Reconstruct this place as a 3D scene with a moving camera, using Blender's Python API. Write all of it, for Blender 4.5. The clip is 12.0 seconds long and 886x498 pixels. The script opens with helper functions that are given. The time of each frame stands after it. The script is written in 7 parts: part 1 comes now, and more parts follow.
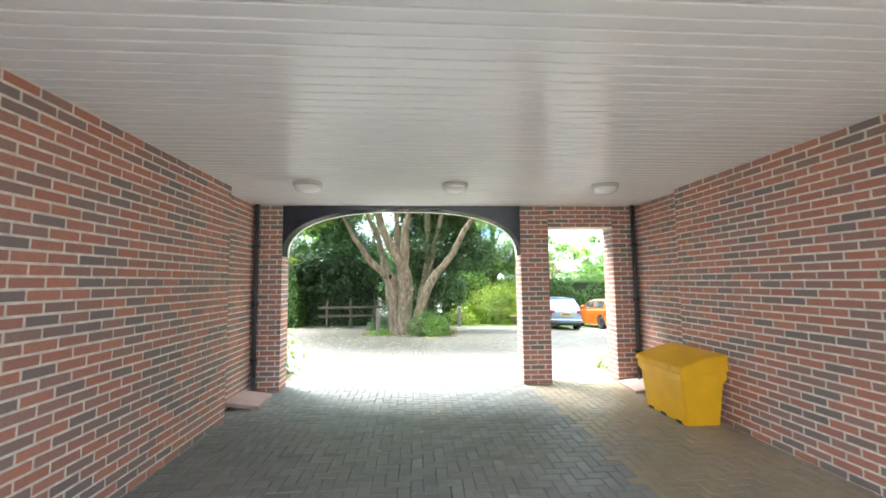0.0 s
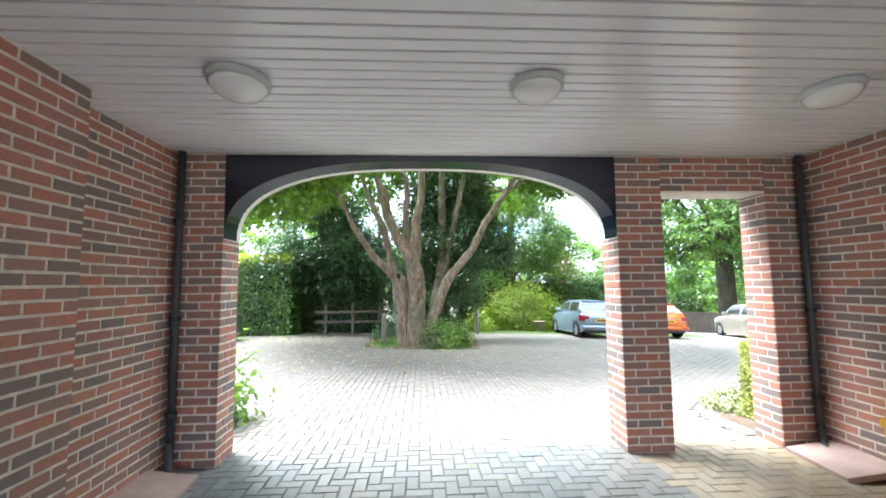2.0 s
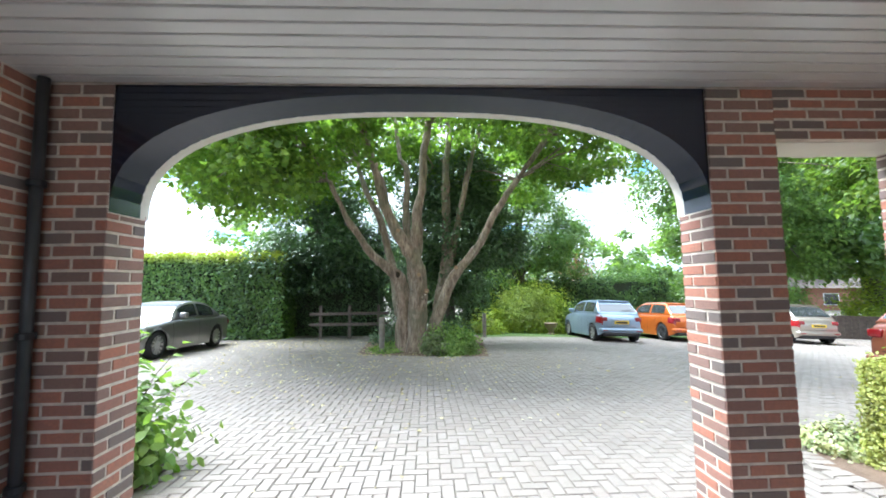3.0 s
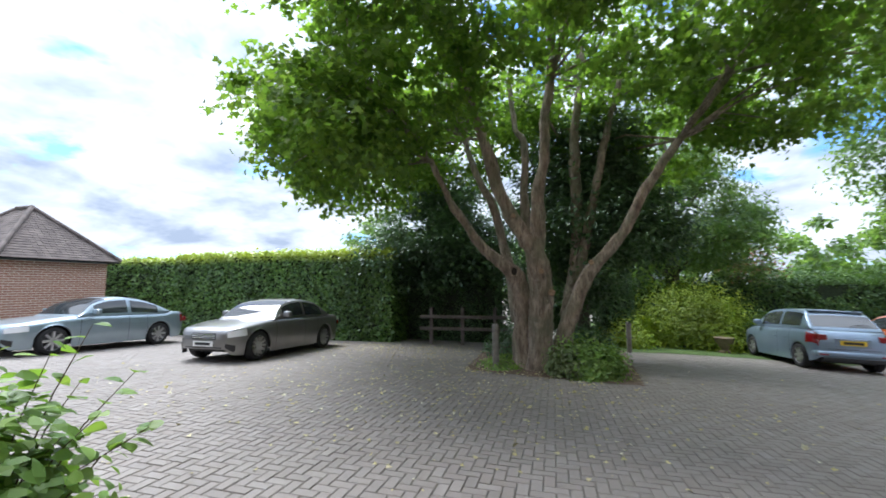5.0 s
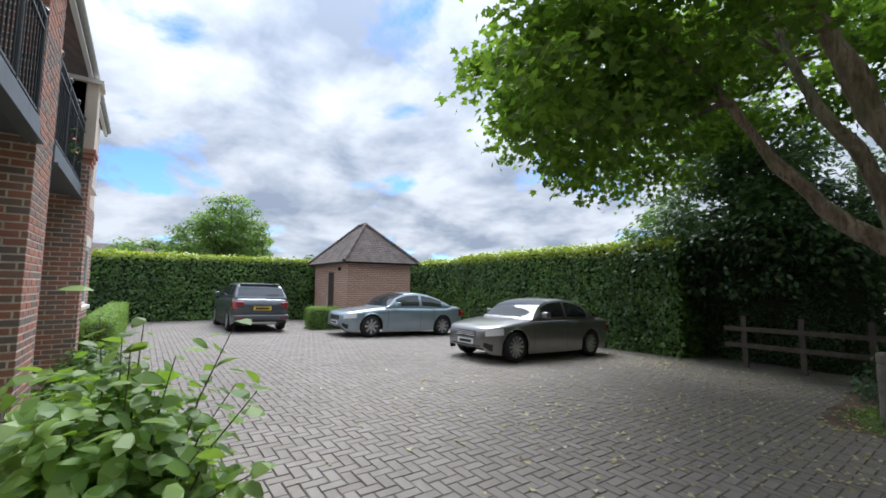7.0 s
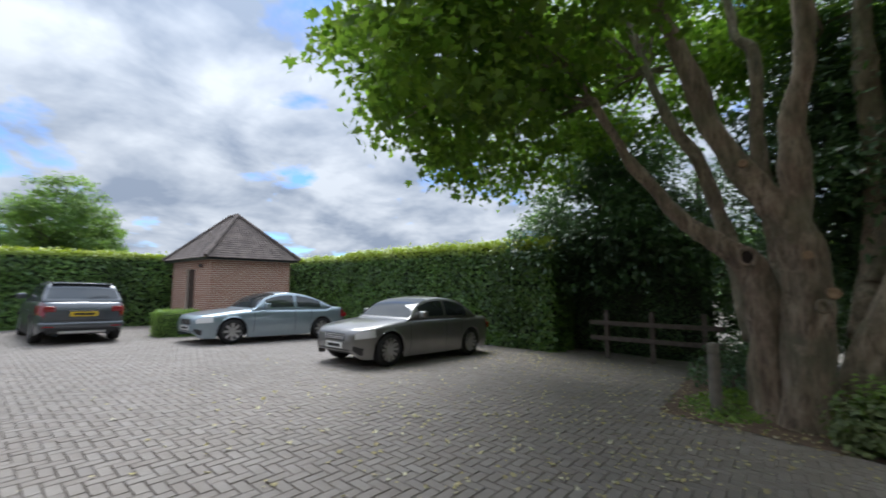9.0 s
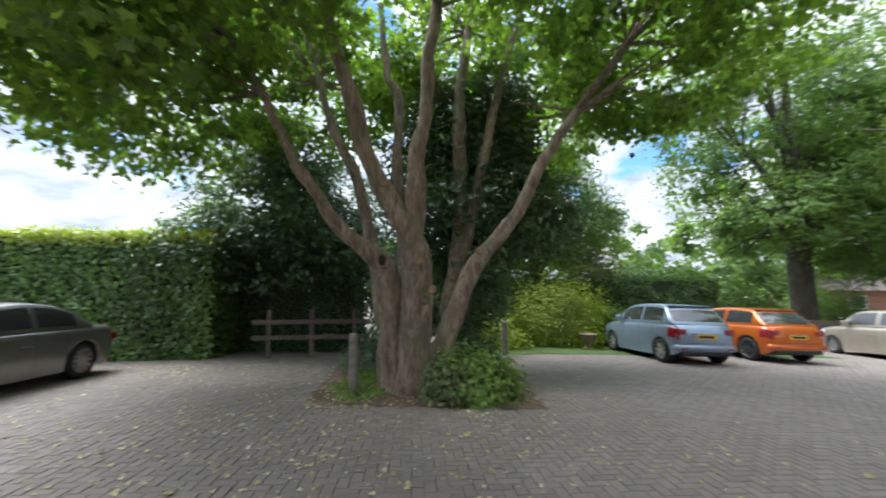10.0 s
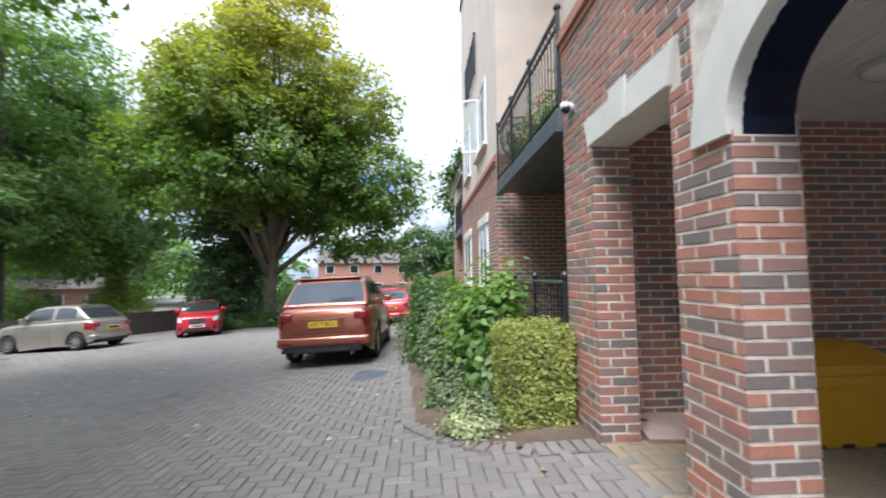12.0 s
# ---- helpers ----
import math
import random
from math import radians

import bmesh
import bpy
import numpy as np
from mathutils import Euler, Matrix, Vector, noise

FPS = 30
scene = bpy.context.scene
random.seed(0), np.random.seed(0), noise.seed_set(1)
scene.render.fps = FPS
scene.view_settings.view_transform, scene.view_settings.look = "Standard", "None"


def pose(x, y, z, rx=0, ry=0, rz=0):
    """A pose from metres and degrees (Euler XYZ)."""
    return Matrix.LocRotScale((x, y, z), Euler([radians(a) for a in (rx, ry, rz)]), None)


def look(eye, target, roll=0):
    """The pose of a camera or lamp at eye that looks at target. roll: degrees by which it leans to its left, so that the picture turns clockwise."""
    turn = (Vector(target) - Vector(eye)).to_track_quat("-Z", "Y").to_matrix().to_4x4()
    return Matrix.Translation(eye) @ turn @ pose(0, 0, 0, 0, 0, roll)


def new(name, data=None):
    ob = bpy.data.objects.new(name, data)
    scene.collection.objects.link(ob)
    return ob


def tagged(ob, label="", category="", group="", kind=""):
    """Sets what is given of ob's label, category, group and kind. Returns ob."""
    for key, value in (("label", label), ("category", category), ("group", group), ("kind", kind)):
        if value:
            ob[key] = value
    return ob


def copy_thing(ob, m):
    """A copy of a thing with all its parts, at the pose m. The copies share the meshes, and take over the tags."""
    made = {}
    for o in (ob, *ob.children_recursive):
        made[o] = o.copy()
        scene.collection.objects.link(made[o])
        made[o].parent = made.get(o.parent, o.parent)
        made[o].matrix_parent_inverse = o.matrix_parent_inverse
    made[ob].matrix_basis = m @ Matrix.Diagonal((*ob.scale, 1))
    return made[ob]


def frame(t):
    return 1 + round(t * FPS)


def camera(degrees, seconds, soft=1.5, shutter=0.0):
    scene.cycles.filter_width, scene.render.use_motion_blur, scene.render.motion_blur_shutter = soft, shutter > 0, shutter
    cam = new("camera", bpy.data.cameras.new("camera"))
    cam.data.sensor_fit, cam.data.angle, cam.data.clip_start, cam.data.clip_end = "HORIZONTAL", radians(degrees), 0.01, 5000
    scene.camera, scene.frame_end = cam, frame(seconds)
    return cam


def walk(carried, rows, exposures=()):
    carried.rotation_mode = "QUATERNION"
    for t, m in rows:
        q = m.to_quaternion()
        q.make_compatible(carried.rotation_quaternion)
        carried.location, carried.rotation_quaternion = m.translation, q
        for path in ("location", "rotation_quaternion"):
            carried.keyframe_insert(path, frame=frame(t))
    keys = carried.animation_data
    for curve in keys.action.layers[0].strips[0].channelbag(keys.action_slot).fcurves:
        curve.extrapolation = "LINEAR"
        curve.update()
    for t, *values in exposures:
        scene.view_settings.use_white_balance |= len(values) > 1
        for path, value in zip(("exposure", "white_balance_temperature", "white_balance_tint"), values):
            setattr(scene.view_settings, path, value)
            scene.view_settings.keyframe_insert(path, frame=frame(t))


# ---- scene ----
cam = camera(95.6, 12.0, soft=1.7, shutter=0.2)
PATH = [
    (0, (0.342, -0.334, 1.577), (0.479, 1.655, 1.737), -0.6),
    (0.5, (0.218, 0.307, 1.564), (0.342, 2.296, 1.728), -0.5),
    (1, (0.167, 0.921, 1.576), (0.28, 2.911, 1.74), -0.5),
    (1.5, (0.134, 1.535, 1.568), (0.243, 3.525, 1.733), -0.6),
    (2, (0.13, 2.123, 1.555), (0.236, 4.113, 1.722), -0.6),
    (2.5, (0.165, 2.759, 1.55), (0.262, 4.75, 1.715), -0.7),
    (4.5, (0.231, 5.151, 1.478), (-0.002, 7.13, 1.653), -0.5),
    (5, (0.21, 5.603, 1.479), (-0.309, 7.527, 1.656), -0.3),
    (5.5, (0.166, 6.029, 1.483), (-0.703, 7.821, 1.667), -0.2),
    (6, (0.067, 6.427, 1.476), (-1.174, 7.984, 1.664), 0.1),
    (6.5, (-0.067, 6.736, 1.432), (-1.595, 8.013, 1.622), 0.4),
    (8.5, (-0.413, 7.699, 1.451), (-2.059, 8.822, 1.623), 0.1),
    (9, (-0.315, 7.913, 1.415), (-1.582, 9.45, 1.589), -0.1),
    (9.5, (-0.168, 8.026, 1.43), (-0.807, 9.913, 1.598), -0.0),
    (10, (-0.095, 8.054, 1.415), (0.055, 10.042, 1.578), -0.3),
    (10.5, (-0.061, 8.082, 1.411), (0.888, 9.835, 1.57), -0.4),
    (11, (-0.139, 7.987, 1.357), (1.445, 9.199, 1.512), -0.4),
    (11.5, (0.058, 7.846, 1.315), (1.984, 8.365, 1.462), -0.6),
    (12, (0.253, 7.537, 1.332), (2.245, 7.425, 1.467), -0.5),
]
EXPOSURES = [(0, 4.9, 6050, 3), (1.0, 4.78, 6000, 3), (1.5, 4.62, 5900, 4), (2.0, 4.38, 5800, 5), (2.7, 4.05, 5700, 5), (4.5, 2.9, 5850, 9), (5.5, 2.6, 5900, 10), (6.5, 2.28, 6000, 10), (8.5, 1.9, 6100, 9), (9.5, 2.32, 5950, 9), (10.5, 3.15, 6250, 13), (11.2, 2.85, 6000, 11), (12.0, 2.62, 5800, 10)]
walk(cam, [(t, look(eye, target, roll)) for t, eye, target, roll in PATH], EXPOSURES)

# ---- sky and sun ----
SUN_DIR = Vector((-0.55, 0.3, 1.1)).normalized()      # towards the sun


def link(nt, a, ao, b, bi):
    nt.links.new(a.outputs[ao], b.inputs[bi])


def build_world():
    w = bpy.data.worlds.new("sky")
    scene.world = w
    w.use_nodes = True
    nt = w.node_tree
    nt.nodes.clear()
    out = nt.nodes.new("ShaderNodeOutputWorld")
    bg = nt.nodes.new("ShaderNodeBackground")
    sky = nt.nodes.new("ShaderNodeTexSky")
    sky.sky_type = "NISHITA"
    sky.sun_disc = False
    sky.sun_elevation = math.asin(SUN_DIR.z)
    sky.sun_rotation = math.atan2(SUN_DIR.x, SUN_DIR.y)
    sky.air_density, sky.dust_density = 1.0, 0.6
    co = nt.nodes.new("ShaderNodeTexCoord")
    sep = nt.nodes.new("ShaderNodeSeparateXYZ")
    link(nt, co, "Generated", sep, 0)
    # a flat cloud deck: direction over height gives the place on the deck
    den = nt.nodes.new("ShaderNodeMath"); den.operation = "MAXIMUM"; den.inputs[1].default_value = 0.0
    link(nt, sep, "Z", den, 0)
    den2 = nt.nodes.new("ShaderNodeMath"); den2.operation = "ADD"; den2.inputs[1].default_value = 0.28
    link(nt, den, 0, den2, 0)
    dv = nt.nodes.new("ShaderNodeVectorMath"); dv.operation = "DIVIDE"
    cmb = nt.nodes.new("ShaderNodeCombineXYZ")
    for i in range(3):
        link(nt, den2, 0, cmb, i)
    link(nt, co, "Generated", dv, 0)
    link(nt, cmb, 0, dv, 1)
    flat = nt.nodes.new("ShaderNodeVectorMath"); flat.operation = "MULTIPLY"; flat.inputs[1].default_value = (1, 1, 0)
    link(nt, dv, 0, flat, 0)

    def cloud(scale, detail, rough, off, dist):
        mp = nt.nodes.new("ShaderNodeVectorMath"); mp.operation = "ADD"; mp.inputs[1].default_value = off
        link(nt, flat, 0, mp, 0)
        n = nt.nodes.new("ShaderNodeTexNoise")
        n.inputs["Scale"].default_value, n.inputs["Detail"].default_value = scale, detail
        n.inputs["Roughness"].default_value, n.inputs["Distortion"].default_value = rough, dist
        link(nt, mp, 0, n, "Vector")
        return n
    cover = cloud(2.1, 8.0, 0.55, (3.1, 1.7, 0.0), 0.25)
    ramp = nt.nodes.new("ShaderNodeValToRGB")
    ramp.color_ramp.elements[0].position, ramp.color_ramp.elements[1].position = 0.345, 0.425
    link(nt, cover, "Fac", ramp, 0)
    shade = cloud(2.4, 5.0, 0.55, (7.3, 4.1, 2.0), 0.2)
    tone = nt.nodes.new("ShaderNodeValToRGB")
    e = tone.color_ramp.elements
    e[0].position, e[0].color = 0.36, (1.3, 1.5, 1.85, 1)
    e[1].position, e[1].color = 0.62, (2.95, 3.05, 3.2, 1)
    link(nt, shade, "Fac", tone, 0)
    mix = nt.nodes.new("ShaderNodeMix"); mix.data_type = "RGBA"
    link(nt, ramp, "Color", mix, "Factor")
    thin = nt.nodes.new("ShaderNodeVectorMath"); thin.operation = "MULTIPLY"; thin.inputs[1].default_value = (0.24, 0.34, 0.50)
    nt.links.new(sky.outputs[0], thin.inputs[0])
    nt.links.new(thin.outputs[0], mix.inputs[6])
    # a clouded sky is brighter overhead than near the horizon
    high = nt.nodes.new("ShaderNodeMath"); high.operation = "POWER"; high.inputs[1].default_value = 2.0
    link(nt, den, 0, high, 0)
    lift = nt.nodes.new("ShaderNodeMath"); lift.operation = "MULTIPLY_ADD"
    lift.inputs[1].default_value, lift.inputs[2].default_value = 1.2, 0.64
    link(nt, high, 0, lift, 0)
    deck = nt.nodes.new("ShaderNodeVectorMath"); deck.operation = "SCALE"
    nt.links.new(tone.outputs[0], deck.inputs[0])
    nt.links.new(lift.outputs[0], deck.inputs["Scale"])
    nt.links.new(deck.outputs[0], mix.inputs[7])
    nt.links.new(mix.outputs[2], bg.inputs[0])
    bg.inputs[1].default_value = 0.1
    link(nt, bg, 0, out, 0)


build_world()
sun = new("sun", bpy.data.lights.new("sun", "SUN"))
sun.data.energy, sun.data.angle, sun.data.color = 1.0, radians(35), (1.0, 0.97, 0.92)
sun.matrix_world = look(SUN_DIR * 60, (0, 0, 0))

# ---- materials ----
class Mat:
    """A node material: principled, with helpers for noise, ramps and bump."""

    def __init__(self, name, color=(0.5, 0.5, 0.5), rough=0.6, metal=0.0):
        self.m = bpy.data.materials.new(name)
        self.m.use_nodes = True
        self.nt = self.m.node_tree
        self.b = self.nt.nodes["Principled BSDF"]
        self.b.inputs["Base Color"].default_value = (*color, 1)
        self.b.inputs["Roughness"].default_value = rough
        self.b.inputs["Metallic"].default_value = metal
        self.co = self.nt.nodes.new("ShaderNodeTexCoord")

    def put(self, key, value):
        self.b.inputs[key].default_value = value
        return self

    def node(self, kind):
        return self.nt.nodes.new(kind)

    def world(self):
        g = self.node("ShaderNodeNewGeometry")
        return g.outputs["Position"]

    def noise(self, scale, detail=4.0, rough=0.55, coords=None, dist=0.0, squash=None):
        n = self.node("ShaderNodeTexNoise")
        n.inputs["Scale"].default_value, n.inputs["Detail"].default_value = scale, detail
        n.inputs["Roughness"].default_value, n.inputs["Distortion"].default_value = rough, dist
        src = coords if coords is not None else self.world()
        if squash:
            mp = self.node("ShaderNodeMapping")
            mp.inputs["Scale"].default_value = squash
            self.nt.links.new(src, mp.inputs[0])
            src = mp.outputs[0]
        self.nt.links.new(src, n.inputs["Vector"])
        return n.outputs["Fac"]

    def ramp(self, fac, stops):
        r = self.node("ShaderNodeValToRGB")
        els = r.color_ramp.elements
        while len(els) < len(stops):
            els.new(0.5)
        for e, (p, c) in zip(els, stops):
            e.position = p
            e.color = (*c, 1) if len(c) == 3 else c
        self.nt.links.new(fac, r.inputs[0])
        return r.outputs[0]

    def mix(self, fac, a, b, mode="MIX"):
        x = self.node("ShaderNodeMix")
        x.data_type, x.blend_type = "RGBA", mode
        for sock, v in ((x.inputs[0], fac), (x.inputs[6], a), (x.inputs[7], b)):
            if isinstance(v, (int, float)):
                sock.default_value = v
            elif isinstance(v, tuple):
                sock.default_value = (*v, 1)
            else:
                self.nt.links.new(v, sock)
        return x.outputs[2]

    def maths(self, op, a, b=0.0):
        x = self.node("ShaderNodeMath")
        x.operation = op
        for i, v in enumerate((a, b)):
            if isinstance(v, (int, float)):
                x.inputs[i].default_value = v
            else:
                self.nt.links.new(v, x.inputs[i])
        return x.outputs[0]

    def color(self, sock):
        self.nt.links.new(sock, self.b.inputs["Base Color"])
        return self

    def rough(self, sock):
        self.nt.links.new(sock, self.b.inputs["Roughness"])
        return self

    def bump(self, sock, strength=0.3, distance=0.005):
        x = self.node("ShaderNodeBump")
        x.inputs["Strength"].default_value, x.inputs["Distance"].default_value = strength, distance
        self.nt.links.new(sock, x.inputs["Height"])
        self.nt.links.new(x.outputs[0], self.b.inputs["Normal"])
        return self

    def each(self):
        """A number that differs from piece to piece: per object and per island."""
        o, g = self.node("ShaderNodeObjectInfo"), self.node("ShaderNodeNewGeometry")
        return self.maths("FRACT", self.maths("ADD", o.outputs["Random"], g.outputs["Random Per Island"]))


def plain(name, color, rough=0.6, metal=0.0, var=0.12, scale=6.0, bump=0.0, bscale=80.0):
    m = Mat(name, color, rough, metal)
    n = m.noise(scale, 5)
    lo = tuple(c * (1 - var) for c in color)
    hi = tuple(min(1, c * (1 + var)) for c in color)
    m.color(m.ramp(n, [(0.3, lo), (0.7, hi)]))
    if bump:
        m.bump(m.noise(bscale, 4), bump, 0.004)
    return m.m


def brick_material(name, stops):
    m = Mat(name, rough=0.85)
    base = m.ramp(m.each(), stops)
    grain = m.noise(55, 6, 0.65)
    blot = m.noise(9, 4, 0.6)
    c = m.mix(m.ramp(blot, [(0.35, (0, 0, 0)), (0.7, (0.35, 0.35, 0.35))]), base, (0.29, 0.19, 0.16))
    c = m.mix(m.ramp(grain, [(0.30, (0.4, 0.4, 0.4)), (0.6, (0, 0, 0))]), c, (0.19, 0.12, 0.105))
    c = m.mix(m.ramp(m.noise(160, 3), [(0.62, (0, 0, 0)), (0.75, (0.35, 0.35, 0.35))]), c, (0.42, 0.33, 0.27))
    m.color(c)
    m.bump(m.maths("ADD", grain, m.maths("MULTIPLY", m.noise(220, 3), 0.5)), 0.35, 0.003)
    return m.m


BRICK = brick_material("brick_mixed", [(0.0, (0.48, 0.185, 0.12)), (0.20, (0.54, 0.23, 0.15)), (0.36, (0.43, 0.185, 0.135)), (0.50, (0.38, 0.215, 0.17)),
                                       (0.64, (0.29, 0.19, 0.16)), (0.78, (0.19, 0.165, 0.155)), (0.88, (0.22, 0.185, 0.17)), (1.0, (0.47, 0.18, 0.12))])
HUT_BRICK = brick_material("brick_orange", [(0.0, (0.42, 0.20, 0.13)), (0.5, (0.38, 0.17, 0.115)), (1.0, (0.46, 0.24, 0.16))])
MORTAR = plain("mortar", (0.71, 0.63, 0.54), 0.95, var=0.2, scale=14, bump=0.6, bscale=260)


def paver_material(name, stops, sheen=0.55):
    m = Mat(name, rough=0.8)
    base = m.ramp(m.each(), stops)
    grit = m.noise(180, 4, 0.7)
    stain = m.noise(1.3, 5, 0.6)
    c = m.mix(m.ramp(stain, [(0.38, (0, 0, 0)), (0.72, (0.6, 0.6, 0.6))]), base, (0.24, 0.215, 0.185))
    c = m.mix(m.ramp(grit, [(0.35, (0.5, 0.5, 0.5)), (0.6, (0, 0, 0))]), c, (0.11, 0.105, 0.10))
    grime = m.noise(0.5, 6, 0.65, dist=0.5)
    c = m.mix(m.ramp(grime, [(0.38, (0.28, 0.28, 0.28)), (0.55, (0, 0, 0))]), c, (0.15, 0.132, 0.115))
    m.color(c)
    m.rough(m.ramp(m.noise(5, 4), [(0.3, (sheen,) * 3), (0.7, (sheen + 0.28,) * 3)]))
    m.bump(grit, 0.5, 0.003)
    return m.m


PAVER = paver_material("paver_charcoal", [(0.0, (0.155, 0.162, 0.165)), (0.5, (0.20, 0.203, 0.203)), (1.0, (0.245, 0.242, 0.236))], 0.38)
PAVER_OUT = paver_material("paver_weathered", [(0.0, (0.215, 0.186, 0.166)), (0.35, (0.27, 0.238, 0.212)), (0.7, (0.24, 0.203, 0.178)), (1.0, (0.30, 0.268, 0.24))])
PAVER_BUFF = paver_material("paver_buff", [(0.0, (0.37, 0.285, 0.175)), (0.5, (0.42, 0.315, 0.19)), (1.0, (0.34, 0.27, 0.185))], 0.42)


def joint_material():
    m = Mat("joint_sand", rough=0.95)
    n = m.noise(2.2, 5, 0.6)
    c = m.ramp(n, [(0.35, (0.15, 0.132, 0.112)), (0.6, (0.20, 0.18, 0.152)), (0.75, (0.19, 0.19, 0.12))])
    m.color(m.mix(m.ramp(m.noise(120, 3), [(0.4, (0, 0, 0)), (0.7, (0.4, 0.4, 0.4))]), c, (0.22, 0.2, 0.17)))
    m.bump(m.noise(140, 4), 0.6, 0.006)
    return m.m


JOINT = joint_material()
WHITE_BOARD = plain("white_board", (0.78, 0.77, 0.76), 0.22, var=0.03, scale=2.0)
NAVY = Mat("navy_gloss", (0.006, 0.012, 0.032), 0.16).put("Coat Weight", 0.6).put("Coat Roughness", 0.08).m
WHITE_STONE = plain("white_painted_stone", (0.76, 0.72, 0.65), 0.7, var=0.08, scale=3, bump=0.15, bscale=120)
RENDER = plain("cream_render", (0.66, 0.56, 0.47), 0.9, var=0.07, scale=1.5, bump=0.25, bscale=140)
WHITE_PAINT = plain("white_paint", (0.8, 0.8, 0.78), 0.4, var=0.03)
BLACK_METAL = plain("black_metal", (0.018, 0.02, 0.024), 0.4, var=0.2)
GREY_STEEL = plain("grey_painted_steel", (0.10, 0.115, 0.13), 0.45, var=0.15)

# ---- builders ----
def ground_z(x, y):
    """The yard falls away from the building and towards its far side."""
    u = max(0.0, y - 6.0)
    z = -0.05 * (math.sqrt(u * u + 2.25) - 1.5)
    if x < 0:
        z += 0.02 * min(-x, 5) * min(1, u / 4)
    z -= 0.04 * (math.sqrt((min(x, 24) - 3) ** 2 + 4) + (min(x, 24) - 3)) / 2 * min(1, u / 2)
    if y > 26:
        z += 0.05 * (y - 26)
    return z


def mesh_of(name, verts, faces, material, smooth=False):
    me = bpy.data.meshes.new(name)
    me.from_pydata([tuple(v) for v in verts], [], faces)
    me.materials.append(material)
    if smooth:
        me.polygons.foreach_set("use_smooth", [True] * len(me.polygons))
    me.update()
    return me


def part(name, bm, material, parent=None, label="", smooth=False):
    """Links a bmesh (or a mesh) as one object under a thing or part."""
    if isinstance(bm, bpy.types.Mesh):
        me = bm
    else:
        me = bpy.data.meshes.new(name)
        bmesh.ops.recalc_face_normals(bm, faces=bm.faces)
        bm.to_mesh(me)
        bm.free()
        me.materials.append(material)
        if smooth:
            me.polygons.foreach_set("use_smooth", [True] * len(me.polygons))
    ob = new(name, me)
    if parent is not None:
        ob.parent = parent
    if label:
        ob["label"] = label
    return ob


def empty(name, m=None):
    ob = new(name)
    ob.empty_display_size = 0.1
    if m is not None:
        ob.matrix_basis = m
    return ob


def add_box(bm, x0, x1, y0, y1, z0, z1, bevel=0.0, m=None):
    r = bmesh.ops.create_cube(bm, size=1.0)
    vs = r["verts"]
    for v in vs:
        v.co = Vector(((x0 + x1) / 2 + v.co.x * (x1 - x0), (y0 + y1) / 2 + v.co.y * (y1 - y0), (z0 + z1) / 2 + v.co.z * (z1 - z0)))
    if bevel:
        es = list({e for v in vs for e in v.link_edges})
        r2 = bmesh.ops.bevel(bm, geom=es, offset=bevel, segments=2, affect="EDGES", profile=0.6)
        vs = list({v for f in r2["faces"] for v in f.verts} | {v for v in vs if v.is_valid})
    if m is not None:
        for v in vs:
            v.co = m @ v.co
    return vs


def box(x0, x1, y0, y1, z0, z1, bevel=0.0, m=None):
    bm = bmesh.new()
    add_box(bm, x0, x1, y0, y1, z0, z1, bevel, m)
    return bm


def tube(points, radii, sides=8, bm=None, cap=True):
    """A tapering tube along points."""
    bm = bm or bmesh.new()
    pts = [Vector(p) for p in points]
    rings = []
    up = Vector((0.13, 0.31, 0.94)).normalized()
    prev = None
    for i, p in enumerate(pts):
        d = (pts[min(i + 1, len(pts) - 1)] - pts[max(i - 1, 0)]).normalized()
        a = prev if prev is not None else (up if abs(d.dot(up)) < 0.9 else Vector((1, 0, 0)))
        a = (a - d * a.dot(d)).normalized()
        prev = a
        b = d.cross(a)
        r = radii[i] if hasattr(radii, "__len__") else radii
        rings.append([bm.verts.new(p + (a * math.cos(k * 2 * math.pi / sides) + b * math.sin(k * 2 * math.pi / sides)) * r) for k in range(sides)])
    for q, s in zip(rings, rings[1:]):
        for k in range(sides):
            bm.faces.new((q[k], q[(k + 1) % sides], s[(k + 1) % sides], s[k]))
    if cap:
        bm.faces.new(list(reversed(rings[0])))
        bm.faces.new(rings[-1])
    return bm


def lathe(profile, sides=24, bm=None, m=None, first_cap=True, last_cap=True):
    """A turned shape: profile of (radius, z)."""
    bm = bm or bmesh.new()
    rings = []
    for r, z in profile:
        ring = [Vector((r * math.cos(k * 2 * math.pi / sides), r * math.sin(k * 2 * math.pi / sides), z)) for k in range(sides)]
        rings.append([bm.verts.new(m @ v if m is not None else v) for v in ring])
    for q, s in zip(rings, rings[1:]):
        for k in range(sides):
            bm.faces.new((q[k], q[(k + 1) % sides], s[(k + 1) % sides], s[k]))
    if first_cap:
        bm.faces.new(list(reversed(rings[0])))
    if last_cap:
        bm.faces.new(rings[-1])
    return bm


def structure(name, bm, material, label, category):
    return tagged(part(name, bm, material), label, category, kind="structure")


# ---- the passage and the building ----
XL, XL2, XR, XR2 = -1.85, -2.05, 3.68, 3.82        # passage walls, before and after their steps
YS, YI, YO = 4.56, 5.79, 6.11                      # step, inner and outer face of the front
AL, AR, SL, SR = -1.645, 1.975, 2.41, 3.455        # arch and side opening
ZC, ZS, ZT = 2.74, 1.97, 2.40                      # ceiling, springing, side opening's head
YB = -1.5


